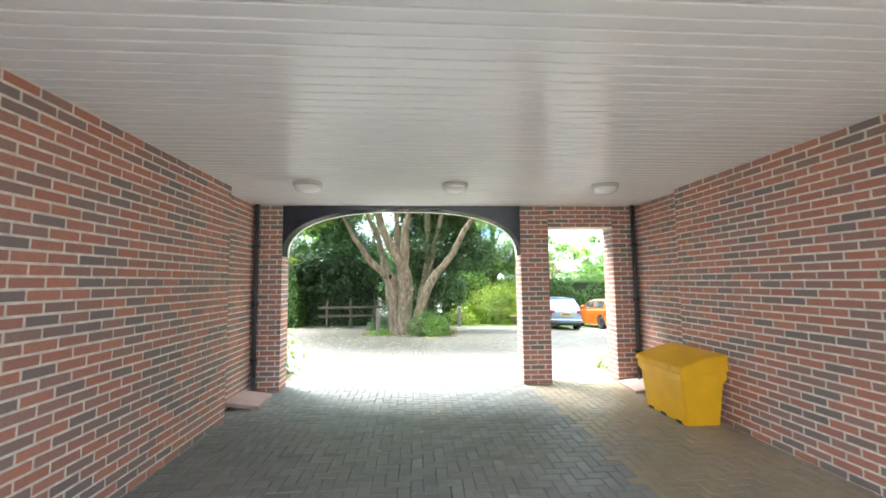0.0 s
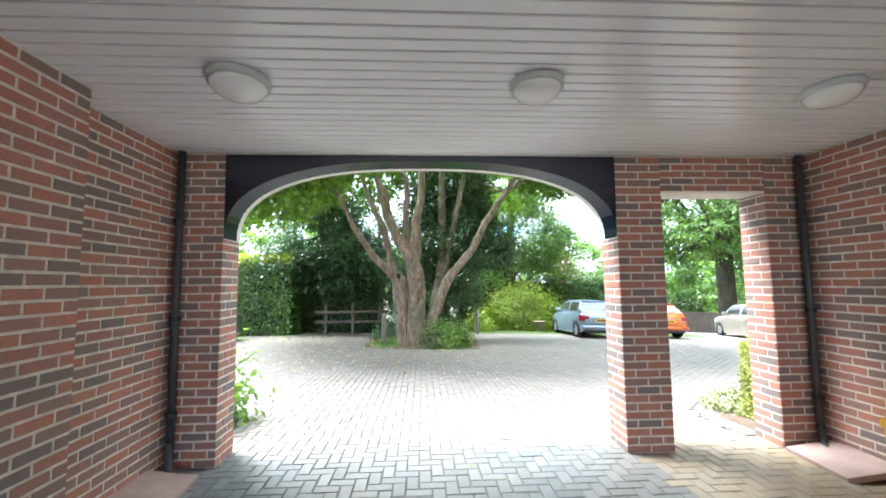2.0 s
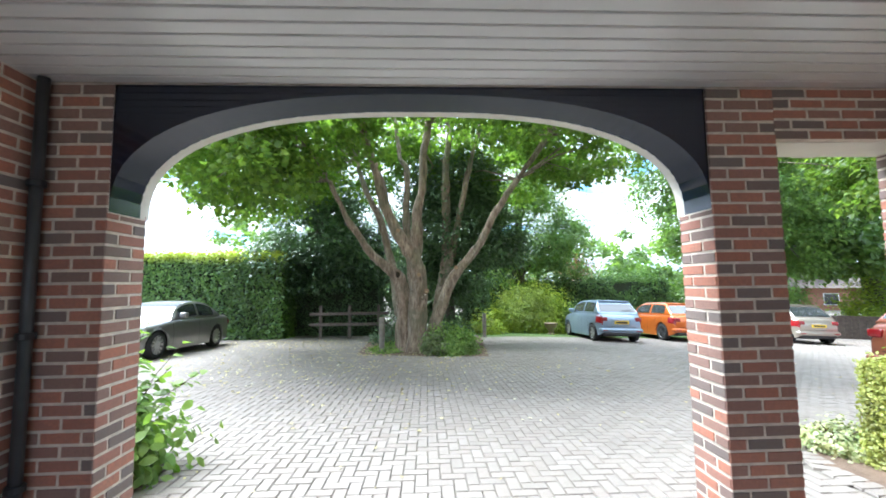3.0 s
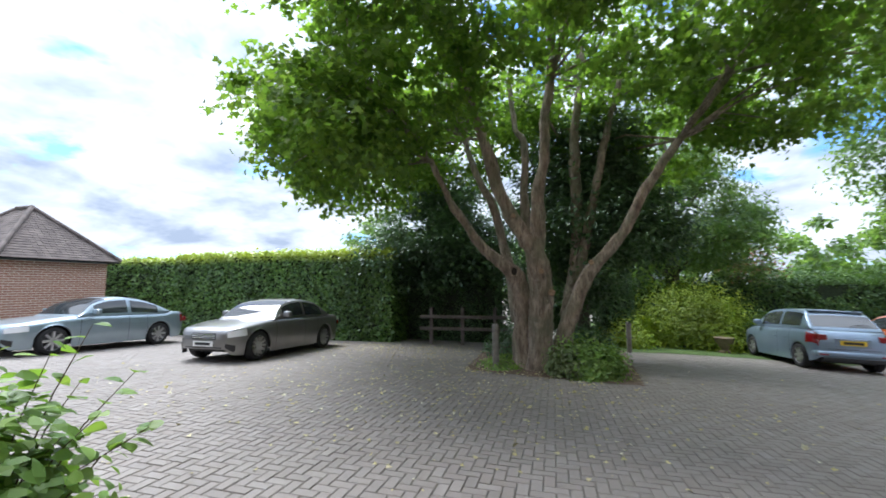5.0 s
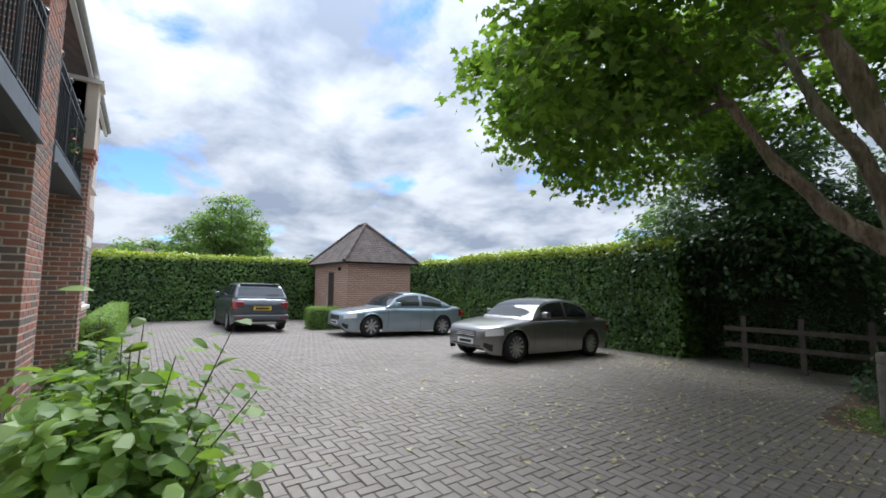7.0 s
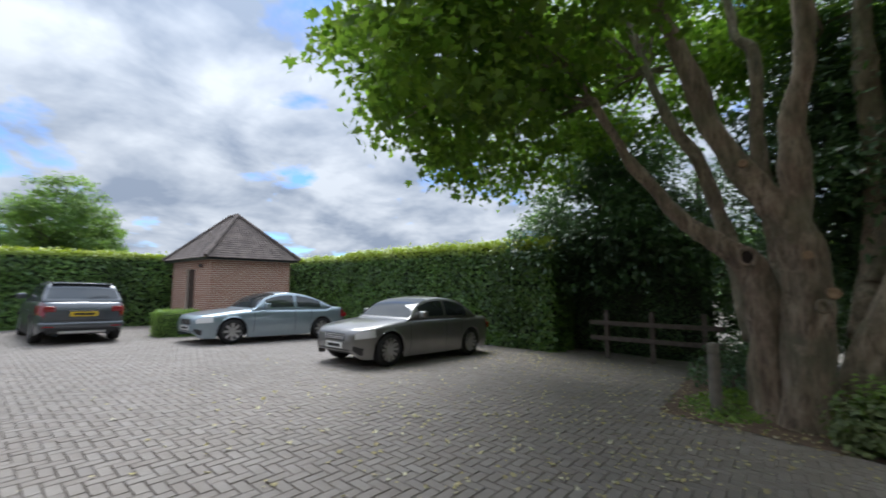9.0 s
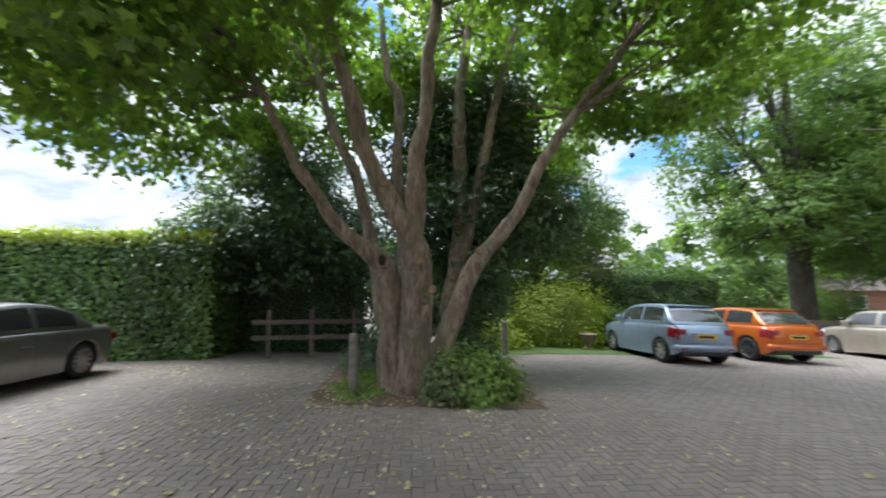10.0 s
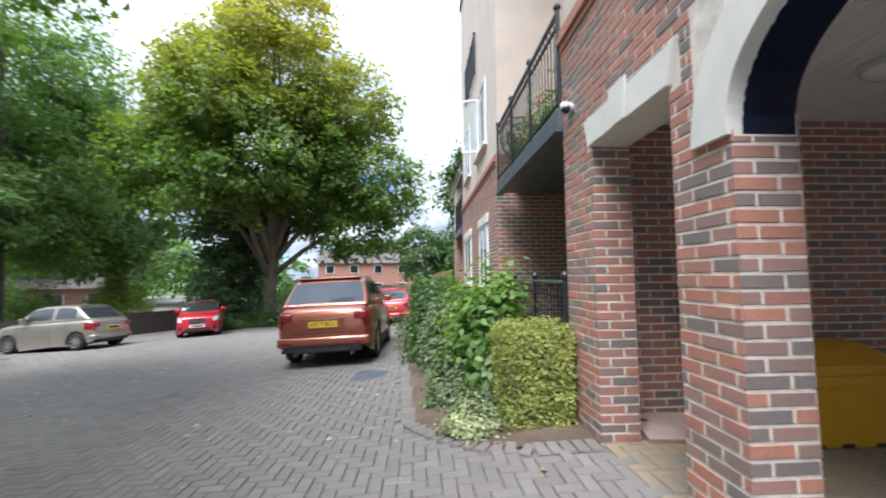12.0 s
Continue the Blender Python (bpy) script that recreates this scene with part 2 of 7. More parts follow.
def arch_z(x):
    c, a, b = (AL + AR) / 2, (AR - AL) / 2, 2.69 - ZS
    t = min(1.0, abs(x - c) / a)
    return ZS + b * (1 - t ** 2.55) ** (1 / 2.5)


def wall_box(name, x0, x1, y0, y1, z0, z1, label="brick wall with pale mortar joints", material=MORTAR):
    return structure(name, box(x0, x1, y0, y1, z0, z1), material, label, "wall")


wall_left = wall_box("wall_left", XL - 0.5, XL, YB, YS, -0.1, ZC, "mixed red and grey brick passage wall")
wall_left_end = wall_box("wall_left_end", XL2 - 0.3, XL2, YS, YO - 0.01, -0.1, ZC, "set-back end of the brick passage wall")
wall_right = wall_box("wall_right", XR, XR + 0.5, YB, YS, -0.1, ZC, "mixed red and grey brick passage wall")
wall_right_end = wall_box("wall_right_end", XR2, XR2 + 0.26, YS, YI, -0.1, ZC, "set-back end of the brick passage wall")
pier_left = wall_box("pier_left", XL2 + 0.001, AL, YI, YO, -0.1, ZC, "brick pier carrying the wide arch")
pier_middle = wall_box("pier_middle", AR, SL, YI, YO, -0.15, ZC, "brick pier between arch and side opening")
pier_right = wall_box("pier_right", SR, 4.09, YI, YO, -0.2, ZC, "brick pier beside the side opening")
head_wall = wall_box("wall_side_head", SL, SR, YI, YO, ZT + 0.006, ZC, "brick head over the side opening")


def arch_solid(y0, y1, ztop, x0=AL, x1=AR, n=48):
    bm = bmesh.new()
    cols = []
    for i in range(n + 1):
        x = (x0 + x1) / 2 - math.cos(math.pi * i / n) * (x1 - x0) / 2
        z = arch_z(x)
        cols.append([bm.verts.new((x, y, q)) for y in (y0, y1) for q in (z, ztop)])
    for a, b in zip(cols, cols[1:]):
        bm.faces.new((a[0], b[0], b[1], a[1]))
        bm.faces.new((a[2], a[3], b[3], b[2]))
        bm.faces.new((a[0], a[2], b[2], b[0]))
        bm.faces.new((a[1], b[1], b[3], a[3]))
    bm.faces.new(cols[0][:2] + cols[0][:1:-1])
    bm.faces.new(list(reversed(cols[-1][:2] + cols[-1][:1:-1])))
    return bm


arch_lining = structure("arch_lining", arch_solid(YI + 0.012, YO - 0.05, ZC), NAVY, "glossy navy painted arch lining and spandrel", "arch")
ceiling_slab = structure("ceiling", box(XL2 - 0.3, XR2 + 0.3, YB, YO - 0.02, ZC + 0.012, 3.0), WHITE_BOARD, "white boarded passage ceiling", "ceiling")

# ---- bricks, pavers, boards ----
RNG = np.random.default_rng(7)
COURSE, LENGTH, JOINT_W = 2.74 / 37, 0.225, 0.013


def raw_mesh(name, verts, loops, sizes, material, smooth=False):
    """A mesh from number arrays: vertices, corner indices and face sizes."""
    me = bpy.data.meshes.new(name)
    me.vertices.add(len(verts))
    me.vertices.foreach_set("co", np.ascontiguousarray(verts, dtype=np.float32).ravel())
    me.loops.add(len(loops))
    me.loops.foreach_set("vertex_index", np.ascontiguousarray(loops, dtype=np.int32))
    starts = np.concatenate(([0], np.cumsum(sizes)[:-1])).astype(np.int32)
    me.polygons.add(len(sizes))
    me.polygons.foreach_set("loop_start", starts)
    me.polygons.foreach_set("loop_total", np.asarray(sizes, dtype=np.int32))
    me.polygons.foreach_set("use_smooth", np.full(len(sizes), smooth, dtype=bool))
    me.materials.append(material)
    me.update(calc_edges=True)
    return me


BLOCK_FACES = np.array([[4, 5, 6, 7], [0, 1, 5, 4], [1, 2, 6, 5], [2, 3, 7, 6], [3, 0, 4, 7]])


def block_verts(u0, u1, v0, v1, proud, inset=0.004, wob=0.0018):
    """Corners of chamfered blocks lying in the u v plane; arrays in, (n, 8, 3) out."""
    n = len(u0)
    out = np.zeros((n, 8, 3))
    cu, cv = np.stack([u0, u1, u1, u0], 1), np.stack([v0, v0, v1, v1], 1)
    out[:, :4, 0], out[:, :4, 1], out[:, :4, 2] = cu, cv, -0.004
    mu, mv = cu.mean(1, keepdims=True), cv.mean(1, keepdims=True)
    iu = cu + np.sign(mu - cu) * inset + RNG.uniform(-wob, wob, (n, 4))
    iv = cv + np.sign(mv - cv) * inset + RNG.uniform(-wob, wob, (n, 4))
    out[:, 4:, 0], out[:, 4:, 1] = iu, iv
    out[:, 4:, 2] = proud[:, None]
    return out


def blocks_mesh(name, v, material):
    n = len(v)
    idx = (BLOCK_FACES[None] + 8 * np.arange(n)[:, None, None]).reshape(-1)
    return raw_mesh(name, v.reshape(-1, 3), idx, np.full(n * 5, 4), material)


def brick_rects(w, h, holes=(), phase=0.0, v0=0.0, course=COURSE, length=LENGTH):
    out = []
    row = 0
    v = v0
    while v < h - 0.02:
        top = min(v + course, h)
        spans = [(0.0, w)]
        for a, b, c, d in holes:
            if c < (v + top) / 2 < d:
                spans = [s for p, q in spans for s in ((p, min(q, a)), (max(p, b), q)) if s[1] - s[0] > 0.03]
        for p, q in spans:
            u = math.floor((p - phase) / length) * length + phase - (length / 2 if row % 2 else 0)
            while u < q:
                a, b = max(u, p), min(u + length, q)
                if b - a > 0.03:
                    out.append((a + (JOINT_W / 2 if a > p + 1e-4 else 0), b - (JOINT_W / 2 if b < q - 1e-4 else 0), v + JOINT_W / 2, top - JOINT_W / 2))
                u += length
        v += course
        row += 1
    return np.array(out)


BRICK_CACHE = {}


def brick_face(parent, origin, along, w, h, holes=(), phase=0.0, near=None, material=None, z0=0.0, course=COURSE, most=300):
    """Lays bricks on one face of a wall. along: the face's level direction; the face looks to along x up.
    near: (u0, u1) the stretch in which each brick is an object of its own."""
    material = material or BRICK
    r = brick_rects(w, h, holes, phase, z0, course)
    along = Vector(along).normalized()
    nrm = along.cross(Vector((0, 0, 1)))
    m = Matrix(((along.x, 0, nrm.x, origin[0]), (along.y, 0, nrm.y, origin[1]), (along.z, 1, nrm.z, origin[2]), (0, 0, 0, 1)))
    proud = RNG.uniform(0.003, 0.006, len(r))
    mid = (r[:, 0] + r[:, 1]) / 2
    single = np.zeros(len(r), bool)
    if near:
        single = (mid > near[0]) & (mid < near[1])
        single[np.flatnonzero(single)[most:]] = False
    for (a, b, c, d) in r[single]:
        key = (round(b - a, 3), round(d - c, 3), int(RNG.integers(3)), material.name)
        if key not in BRICK_CACHE:
            hw, hh = np.array([key[0] / 2]), np.array([key[1] / 2])
            BRICK_CACHE[key] = blocks_mesh("brick", block_verts(-hw, hw, -hh, hh, RNG.uniform(0.003, 0.006, 1)), material)
        ob = new("brick", BRICK_CACHE[key])
        ob.parent = parent
        ob.matrix_basis = m @ Matrix.Translation(((a + b) / 2, (c + d) / 2, float(RNG.uniform(-0.0015, 0.0015))))
    rest = r[~single]
    if len(rest):
        v = block_verts(rest[:, 0], rest[:, 1], rest[:, 2], rest[:, 3], proud[~single])
        mm = np.array(m)
        v = v @ mm[:3, :3].T + mm[:3, 3]
        ob = part("bricks", blocks_mesh("bricks", v, material), None, parent)
        ob["kind"] = "stuff"


def ground_np(x, y):
    u = np.maximum(0, y - 6.0)
    z = -0.05 * (np.sqrt(u * u + 2.25) - 1.5)
    z = z + np.where(x < 0, 0.02 * np.minimum(-x, 5) * np.minimum(1, u / 4), 0)
    xx = np.minimum(x, 24) - 3
    z = z - 0.04 * (np.sqrt(xx ** 2 + 4) + xx) / 2 * np.minimum(1, u / 2)
    return z + np.where(y > 26, 0.05 * (y - 26), 0)


def herringbone(x0, x1, y0, y1, keep, cell=0.1):
    """Rectangles of a herringbone of two-to-one blocks inside a stretch of the plan."""
    a, b = np.meshgrid(np.arange(math.floor(x0 / cell), math.ceil(x1 / cell)), np.arange(math.floor(y0 / cell), math.ceil(y1 / cell)))
    a, b = a.ravel(), b.ravel()
    d = (a - b) % 4
    g = 0.003
    hz, vt = d == 0, d == 3
    u0 = np.concatenate([a[hz] * cell + g, a[vt] * cell + g])
    u1 = np.concatenate([(a[hz] + 2) * cell - g, (a[vt] + 1) * cell - g])
    v0 = np.concatenate([b[hz] * cell + g, b[vt] * cell + g])
    v1 = np.concatenate([(b[hz] + 1) * cell - g, (b[vt] + 2) * cell - g])
    k = keep((u0 + u1) / 2, (v0 + v1) / 2)
    return u0[k], u1[k], v0[k], v1[k]


def paving(parent, rects, material, name, single=None):
    u0, u1, v0, v1 = rects
    n = len(u0)
    if single is not None:
        s = single((u0 + u1) / 2, (v0 + v1) / 2)
        cache = {}
        for a, b, c, d in zip(u0[s], u1[s], v0[s], v1[s]):
            key = (b - a > d - c, int(RNG.integers(4)))
            if key not in cache:
                hw, hh = np.array([(b - a) / 2]), np.array([(d - c) / 2])
                cache[key] = blocks_mesh(name, block_verts(-hw, hw, -hh, hh, np.array([0.004]), 0.006, 0.002), material)
            x, y = (a + b) / 2, (c + d) / 2
            sx, sy = (ground_z(x + 0.1, y) - ground_z(x - 0.1, y)) / 0.2, (ground_z(x, y + 0.1) - ground_z(x, y - 0.1)) / 0.2
            ob = new(name, cache[key])
            ob.parent = parent
            ob.matrix_basis = Matrix.Translation((x, y, ground_z(x, y) + float(RNG.uniform(-0.0015, 0.002)))) @ Euler((math.atan(sy), -math.atan(sx), 0)).to_matrix().to_4x4()
        u0, u1, v0, v1 = u0[~s], u1[~s], v0[~s], v1[~s]
        n = len(u0)
    v = block_verts(u0, u1, v0, v1, RNG.uniform(0.002, 0.006, n), 0.006, 0.002)
    v[:, :, 2] += ground_np(v[:, :, 0], v[:, :, 1])
    ob = part(name + "s", blocks_mesh(name + "s", v, material), None, parent)
    ob["kind"] = "stuff"


# the ceiling's boards lie across the passage, with an open groove between two
def ceiling_boards():
    bm = bmesh.new()
    y = YB
    while y < YI - 0.02:
        y1 = min(y + 0.1, YI)
        pts = [(y + 0.003, ZC + 0.014), (y + 0.004, ZC + 0.003), (y + 0.008, ZC), (y1 - 0.014, ZC), (y1 - 0.010, ZC + 0.003), (y1 - 0.009, ZC + 0.014)]
        xa, xb = (XL, XR) if y1 < YS else (XL2, XR2)
        ring = [[bm.verts.new((x, p, z)) for p, z in pts] for x in (xa - 0.01, xb + 0.01)]
        for i in range(5):
            bm.faces.new((ring[0][i], ring[0][i + 1], ring[1][i + 1], ring[1][i]))
        y += 0.1
    ob = part("boards", bm, WHITE_BOARD)
    me = ob.data
    bpy.data.objects.remove(ob)
    return me


_b = bmesh.new()
_b.from_mesh(ceiling_slab.data)
_b.from_mesh(ceiling_boards())
_b.to_mesh(ceiling_slab.data)
_b.free()

# ---- ground ----
def soil_material():
    m = Mat("soil", rough=0.95)
    n = m.noise(3, 6, 0.6)
    c = m.ramp(n, [(0.3, (0.09, 0.06, 0.043)), (0.55, (0.17, 0.118, 0.085)), (0.75, (0.24, 0.165, 0.12))])
    m.color(m.mix(m.ramp(m.noise(40, 4), [(0.5, (0, 0, 0)), (0.7, (0.6, 0.6, 0.6))]), c, (0.2, 0.13, 0.09)))
    m.bump(m.noise(45, 5), 0.9, 0.03)
    return m.m


def lawn_material():
    m = Mat("lawn", rough=0.9)
    c = m.ramp(m.noise(1.2, 5), [(0.3, (0.07, 0.13, 0.025)), (0.7, (0.13, 0.2, 0.04))])
    m.color(m.mix(m.noise(60, 3), c, (0.05, 0.09, 0.02)))
    m.bump(m.noise(90, 4), 1.0, 0.03)
    return m.m


SOIL, LAWN = soil_material(), lawn_material()


def sheet(name, x0, x1, y0, y1, step, lift, material, keep=None):
    xs, ys = np.arange(x0, x1 + step / 2, step), np.arange(y0, y1 + step / 2, step)
    gx, gy = np.meshgrid(xs, ys)
    v = np.stack([gx.ravel(), gy.ravel(), ground_np(gx.ravel(), gy.ravel()) + lift], 1)
    n = len(xs)
    i, j = np.meshgrid(np.arange(n - 1), np.arange(len(ys) - 1))
    q = (j * n + i).ravel()
    f = np.stack([q, q + 1, q + n + 1, q + n], 1)
    if keep is not None:
        c = v[f].mean(1)
        f = f[keep(c[:, 0], c[:, 1])]
    return raw_mesh(name, v, f.ravel(), np.full(len(f), 4), material)


def in_bed(x, y):
    """The planted bed round the big tree."""
    left = -1.62 - 0.045 * (y - 14.1)
    front = 14.1 - 0.16 * (x + 1.6)
    return (x > left) & (y > front) & (x < 1.75 + 0.10 * (y - 13.6)) & (y < 19.8)


def bed_right_edge(x):
    return np.where(x < 4.3, 6.72 + 0.88 * np.sqrt(np.clip((x - 3.52) / 0.78, 0, 1)), np.minimum(7.6 + 0.05 * (x - 4.3), 8.0))


def in_bed_right(x, y):
    return (x > 3.52) & (y > YO) & (y < bed_right_edge(x)) & (x < 20)


def in_bed_left(x, y):
    return (x < -2.0) & (x > -9.0) & (y > YO - 1.2) & (y < 6.95 + 0.08 * np.sin(x * 2.0)) & ((x < -6.2) | (y < 7.1))


def in_lawn(x, y):
    return (y > 19.35 + 0.05 * (x - 2.7)) & (x > 2.3) & (x < 13.2)


def on_yard(x, y):
    return (y > 5.0) & ~in_bed(x, y) & ~((x > 3.31) & (y > YO) & (y < bed_right_edge(np.maximum(x + 0.13, 3.53)) + 0.12) & (x < 20)) & ~in_bed_left(x, y) & ~in_lawn(x, y) & (x > -19.0) & (x < 24.5) & \
        (y < np.where(x < -5, 18.5, np.where(x < 2.5, 22.5, 23.5))) & ~((x < -15) & (x > -19) & (y > 13.4))


far = sheet("ground", -400, 400, -300, 500, 25, -0.35, LAWN, lambda x, y: (abs(x) > 60) | (y < -35) | (y > 65))
ground = tagged(new("ground", sheet("ground", -75, 75, -50, 75, 1.0, -0.012, JOINT)), "block-paved yard bedding with sandy joints", "ground", kind="structure")
tagged(new("ground_far", far), "grass fields reaching the horizon", "ground", kind="structure")
tagged(new("lawn", sheet("lawn", 2, 13.5, 19, 34, 0.25, 0.01, LAWN, in_lawn)), "mown green lawn beside the yard", "lawn", kind="structure")
tagged(new("soil_bed", sheet("soil_bed", -2.5, 4, 13, 20, 0.05, 0.008, SOIL, in_bed)), "earth bed round the tree with fallen leaves", "soil", kind="structure")
tagged(new("soil_bed_right", sheet("soil_bed_right", 3.5, 20, 6, 8.5, 0.05, 0.004, SOIL, in_bed_right)), "planted earth bed along the facade", "soil", kind="structure")
tagged(new("soil_bed_left", sheet("soil_bed_left", -9, -2, 4.6, 7.5, 0.05, 0.006, SOIL, in_bed_left)), "planted earth bed along the facade", "soil", kind="structure")

# ---- the building's front ----
ZBAND = 3.56
wall_upper = wall_box("wall_upper_front", XL2, 4.09, YI, YO, ZC + 0.0, ZBAND, "brick front over arch and side opening")
# added slab: keeps sky light from falling in behind the front
slab_over = structure("floor_slab_upper", box(-8.9, 13.6, YB, YI, 3.0, 3.2), RENDER, "slab added over the passage to block sky light", "floor")
wall_render = wall_box("wall_render_upper", -3.0, 4.09, YI - 0.02, YO - 0.03, ZBAND + 0.22, 10.6, "cream rendered upper wall", RENDER)


def string_course(name, x0, x1, z, y=YO, ends=False):
    bm = bmesh.new()
    for i, (dz, out) in enumerate(((0.0, 0.02), (0.075, 0.045), (0.15, 0.025))):
        add_box(bm, x0, x1, y - 0.3, y + out, z + dz, z + dz + 0.07, 0.004)
    return structure(name, bm, BRICK, "corbelled brick string course", "trim")


string_course("trim_band_middle", -3.0, 4.09, ZBAND)
string_course("trim_band_right", 7.6, 13.7, 3.4)

# the set-back bays with their balconies, and the walls between
GLASS = Mat("window_glass", (0.02, 0.025, 0.03), 0.04).put("Specular IOR Level", 0.9).m


def bay(tag, x0, x1, cream_from):
    back = 4.5
    w = wall_box("wall_bay_back_" + tag, x0 - 0.1, x1 + 0.1, back - 0.25, back, -0.6, cream_from, "brick back wall of a balcony bay")
    up = back if x0 > 0 else 5.35
    wall_box("wall_bay_upper_" + tag, x0 - (0.1 if x0 > 0 else 0.0), x1 + (0.1 if x0 > 0 else 0.0), up - 0.25, up, cream_from, 8.0 if x0 > 0 else 4.74, "cream rendered back wall of a balcony bay", RENDER)
    return w


bay_r = bay("right", 4.09, 7.6, 3.0)
bay_l1 = bay("left", -5.5, -3.0, 3.0)
bay_l2 = bay("left_far", -8.7, -6.3, 3.0)
ret_r0 = wall_box("wall_return_right_near", 3.84, 4.088, 4.5, YI, -0.4, 8.0, "brick return wall of a balcony bay")
ret_r = wall_box("wall_front_right", 7.6, 13.7, 4.5, YO, -1.2, 3.4, "brick front beside the balcony bay")
ren_r = wall_box("wall_front_right_render", 7.6, 13.7, 4.5, YO - 0.03, 3.62, 10.6, "cream rendered upper wall", RENDER)
front_l = wall_box("wall_front_left", -3.0, XL2 - 0.302, 4.5, YO, -0.3, ZBAND, "brick front beside the passage")
pier_l1 = wall_box("wall_front_left_pier", -6.3, -5.5, 4.5, YO, -0.3, 4.74, "brick pier between two balcony bays")
front_l2 = wall_box("wall_front_left_end", -11.2, -8.7, 4.5, YO, -0.3, 2.9, "brick end of the front")
front_l2r = wall_box("wall_front_left_render", -11.2, -8.7, 4.5, YO - 0.02, 2.9, 4.74, "cream rendered upper wall of the front's end", RENDER)
wing_brick = wall_box("wall_wing_left", -9.05, -8.69, 4.52, YO + 0.10, -0.3, 3.36, "brick end of a balcony's side wall")
_w = bmesh.new()
for k in range(3):
    add_box(_w, -9.06 - 0.02 * k, -8.68 + 0.02 * k, 5.3, YO + 0.12 + 0.02 * k, 3.36 + 0.08 * k, 3.435 + 0.08 * k, 0.005)
structure("trim_corbel_left", _w, BRICK, "stepped brick corbel on the balcony's side wall", "trim")
wing = wall_box("wall_wing_left_render", -9.04, -8.70, 4.52, YO + 0.13, 3.605, 4.70, "cream rendered side wall of a balcony", RENDER)
part("coping", box(-9.10, -8.64, 4.52, YO + 0.19, 4.702, 4.77, 0.01), WHITE_STONE, wing, "pale coping")
roof_mat = plain("roof_tile_dark", (0.12, 0.075, 0.06), 0.85, var=0.35, scale=5, bump=0.4, bscale=30)
GUTTER = plain("grey_gutter", (0.45, 0.44, 0.42), 0.5, var=0.1)


def eave(tag, x0, x1, z, rise):
    bm = bmesh.new()
    ys = [YO + 0.06, YO - 3.2]
    v = [bm.verts.new((x, y, zz)) for x in (x0, x1) for y, zz in ((ys[0], z), (ys[1], z + rise), (ys[1], z + rise - 0.14), (ys[0], z - 0.1))]
    for f in ((0, 4, 5, 1), (3, 2, 6, 7), (0, 3, 7, 4), (0, 1, 2, 3), (4, 7, 6, 5), (1, 5, 6, 2)):
        bm.faces.new([v[i] for i in f])
    r = structure("roof_" + tag, bm, roof_mat, "dark tiled roof slope", "roof")
    part("soffit", box(x0 + 0.01, x1 - 0.01, YO + 0.002, YO + 0.055, z - 0.16, z - 0.105), WHITE_PAINT, r)
    part("gutter", tube([(x0, YO + 0.075, z - 0.04), (x1, YO + 0.075, z - 0.04)], 0.045, 10), GUTTER, r)
    return r


eave("left", -11.9, -3.0, 4.92, 2.4)
# the lower wing beyond, with a balcony bay of its own
wing_pier = wall_box("wall_wing_right_pier", 16.0, 17.1, 4.5, YO, -1.4, 3.3, "brick end pier of the lower wing")
wall_box("wall_wing_right_render", 16.0, 17.1, 4.5, YO - 0.02, 3.302, 4.8, "cream rendered end of the lower wing", RENDER)
wing_back = wall_box("wall_wing_right_back", 13.7, 16.0, 4.25, 4.5, -1.4, 3.0, "brick back wall of a balcony bay")
wall_box("wall_wing_right_upper", 13.7, 16.0, 5.0, 5.25, 3.002, 4.8, "cream rendered back wall of a balcony bay", RENDER)
eave("right", 13.72, 18.3, 5.0, 2.4)
structure("roof_main", box(-3.0, 13.75, YB, YO + 0.02, 10.6, 10.8), roof_mat, "dark tiled main roof", "roof")


def window(name, x0, x1, z0, z1, y=YO, mullions=1, label="white framed window", head=True, into=None):
    top = empty(name, Matrix.Translation(((x0 + x1) / 2, y, z0)))
    tagged(top, label, "window", kind="structure")
    w, h = (x1 - x0) / 2, z1 - z0
    bm = bmesh.new()
    t = 0.06
    add_box(bm, -w, -w + t, -0.02, 0.035, 0, h, 0.004)
    add_box(bm, w - t, w, -0.02, 0.035, 0, h, 0.004)
    add_box(bm, -w + t, w - t, -0.02, 0.033, 0, t, 0.004)
    add_box(bm, -w + t, w - t, -0.02, 0.033, h - t, h, 0.004)
    part("window_frame", bm, WHITE_PAINT, top)
    n = mullions + 1
    for i in range(n):
        a, b = -w + t + i * (2 * w - 2 * t) / n, -w + t + (i + 1) * (2 * w - 2 * t) / n
        part("pane", box(a + 0.01, b - 0.01, 0.006, 0.014, t, h - t), GLASS, top)
        if i:
            part("mullion", box(a - 0.025, a + 0.025, 0.0, 0.03, t, h - t, 0.004), WHITE_PAINT, top)
    part("window_sill", box(-w - 0.08, w + 0.08, 0.0, 0.10, -0.07, -0.002, 0.008), WHITE_STONE, top)
    if head:
        part("window_head", box(-w - 0.1, w + 0.1, 0.0, 0.05, h + 0.002, h + 0.2, 0.006), WHITE_STONE, top)
    return top


window("window_1", 8.6, 9.75, 1.1, 2.45)
window("window_2", 11.4, 12.9, 1.1, 2.45)
window("window_3", 8.8, 10.3, 4.25, 5.75, YO - 0.03, 1, "white framed upper window", False)
window("window_4", 11.6, 12.9, 4.25, 5.75, YO - 0.03, 1, "white framed upper window", False)
window("window_5", -10.35, -9.25, 1.05, 2.1)
window("window_6", -10.3, -9.5, 3.2, 4.3, YO - 0.02, 1, "white framed upper window", False)
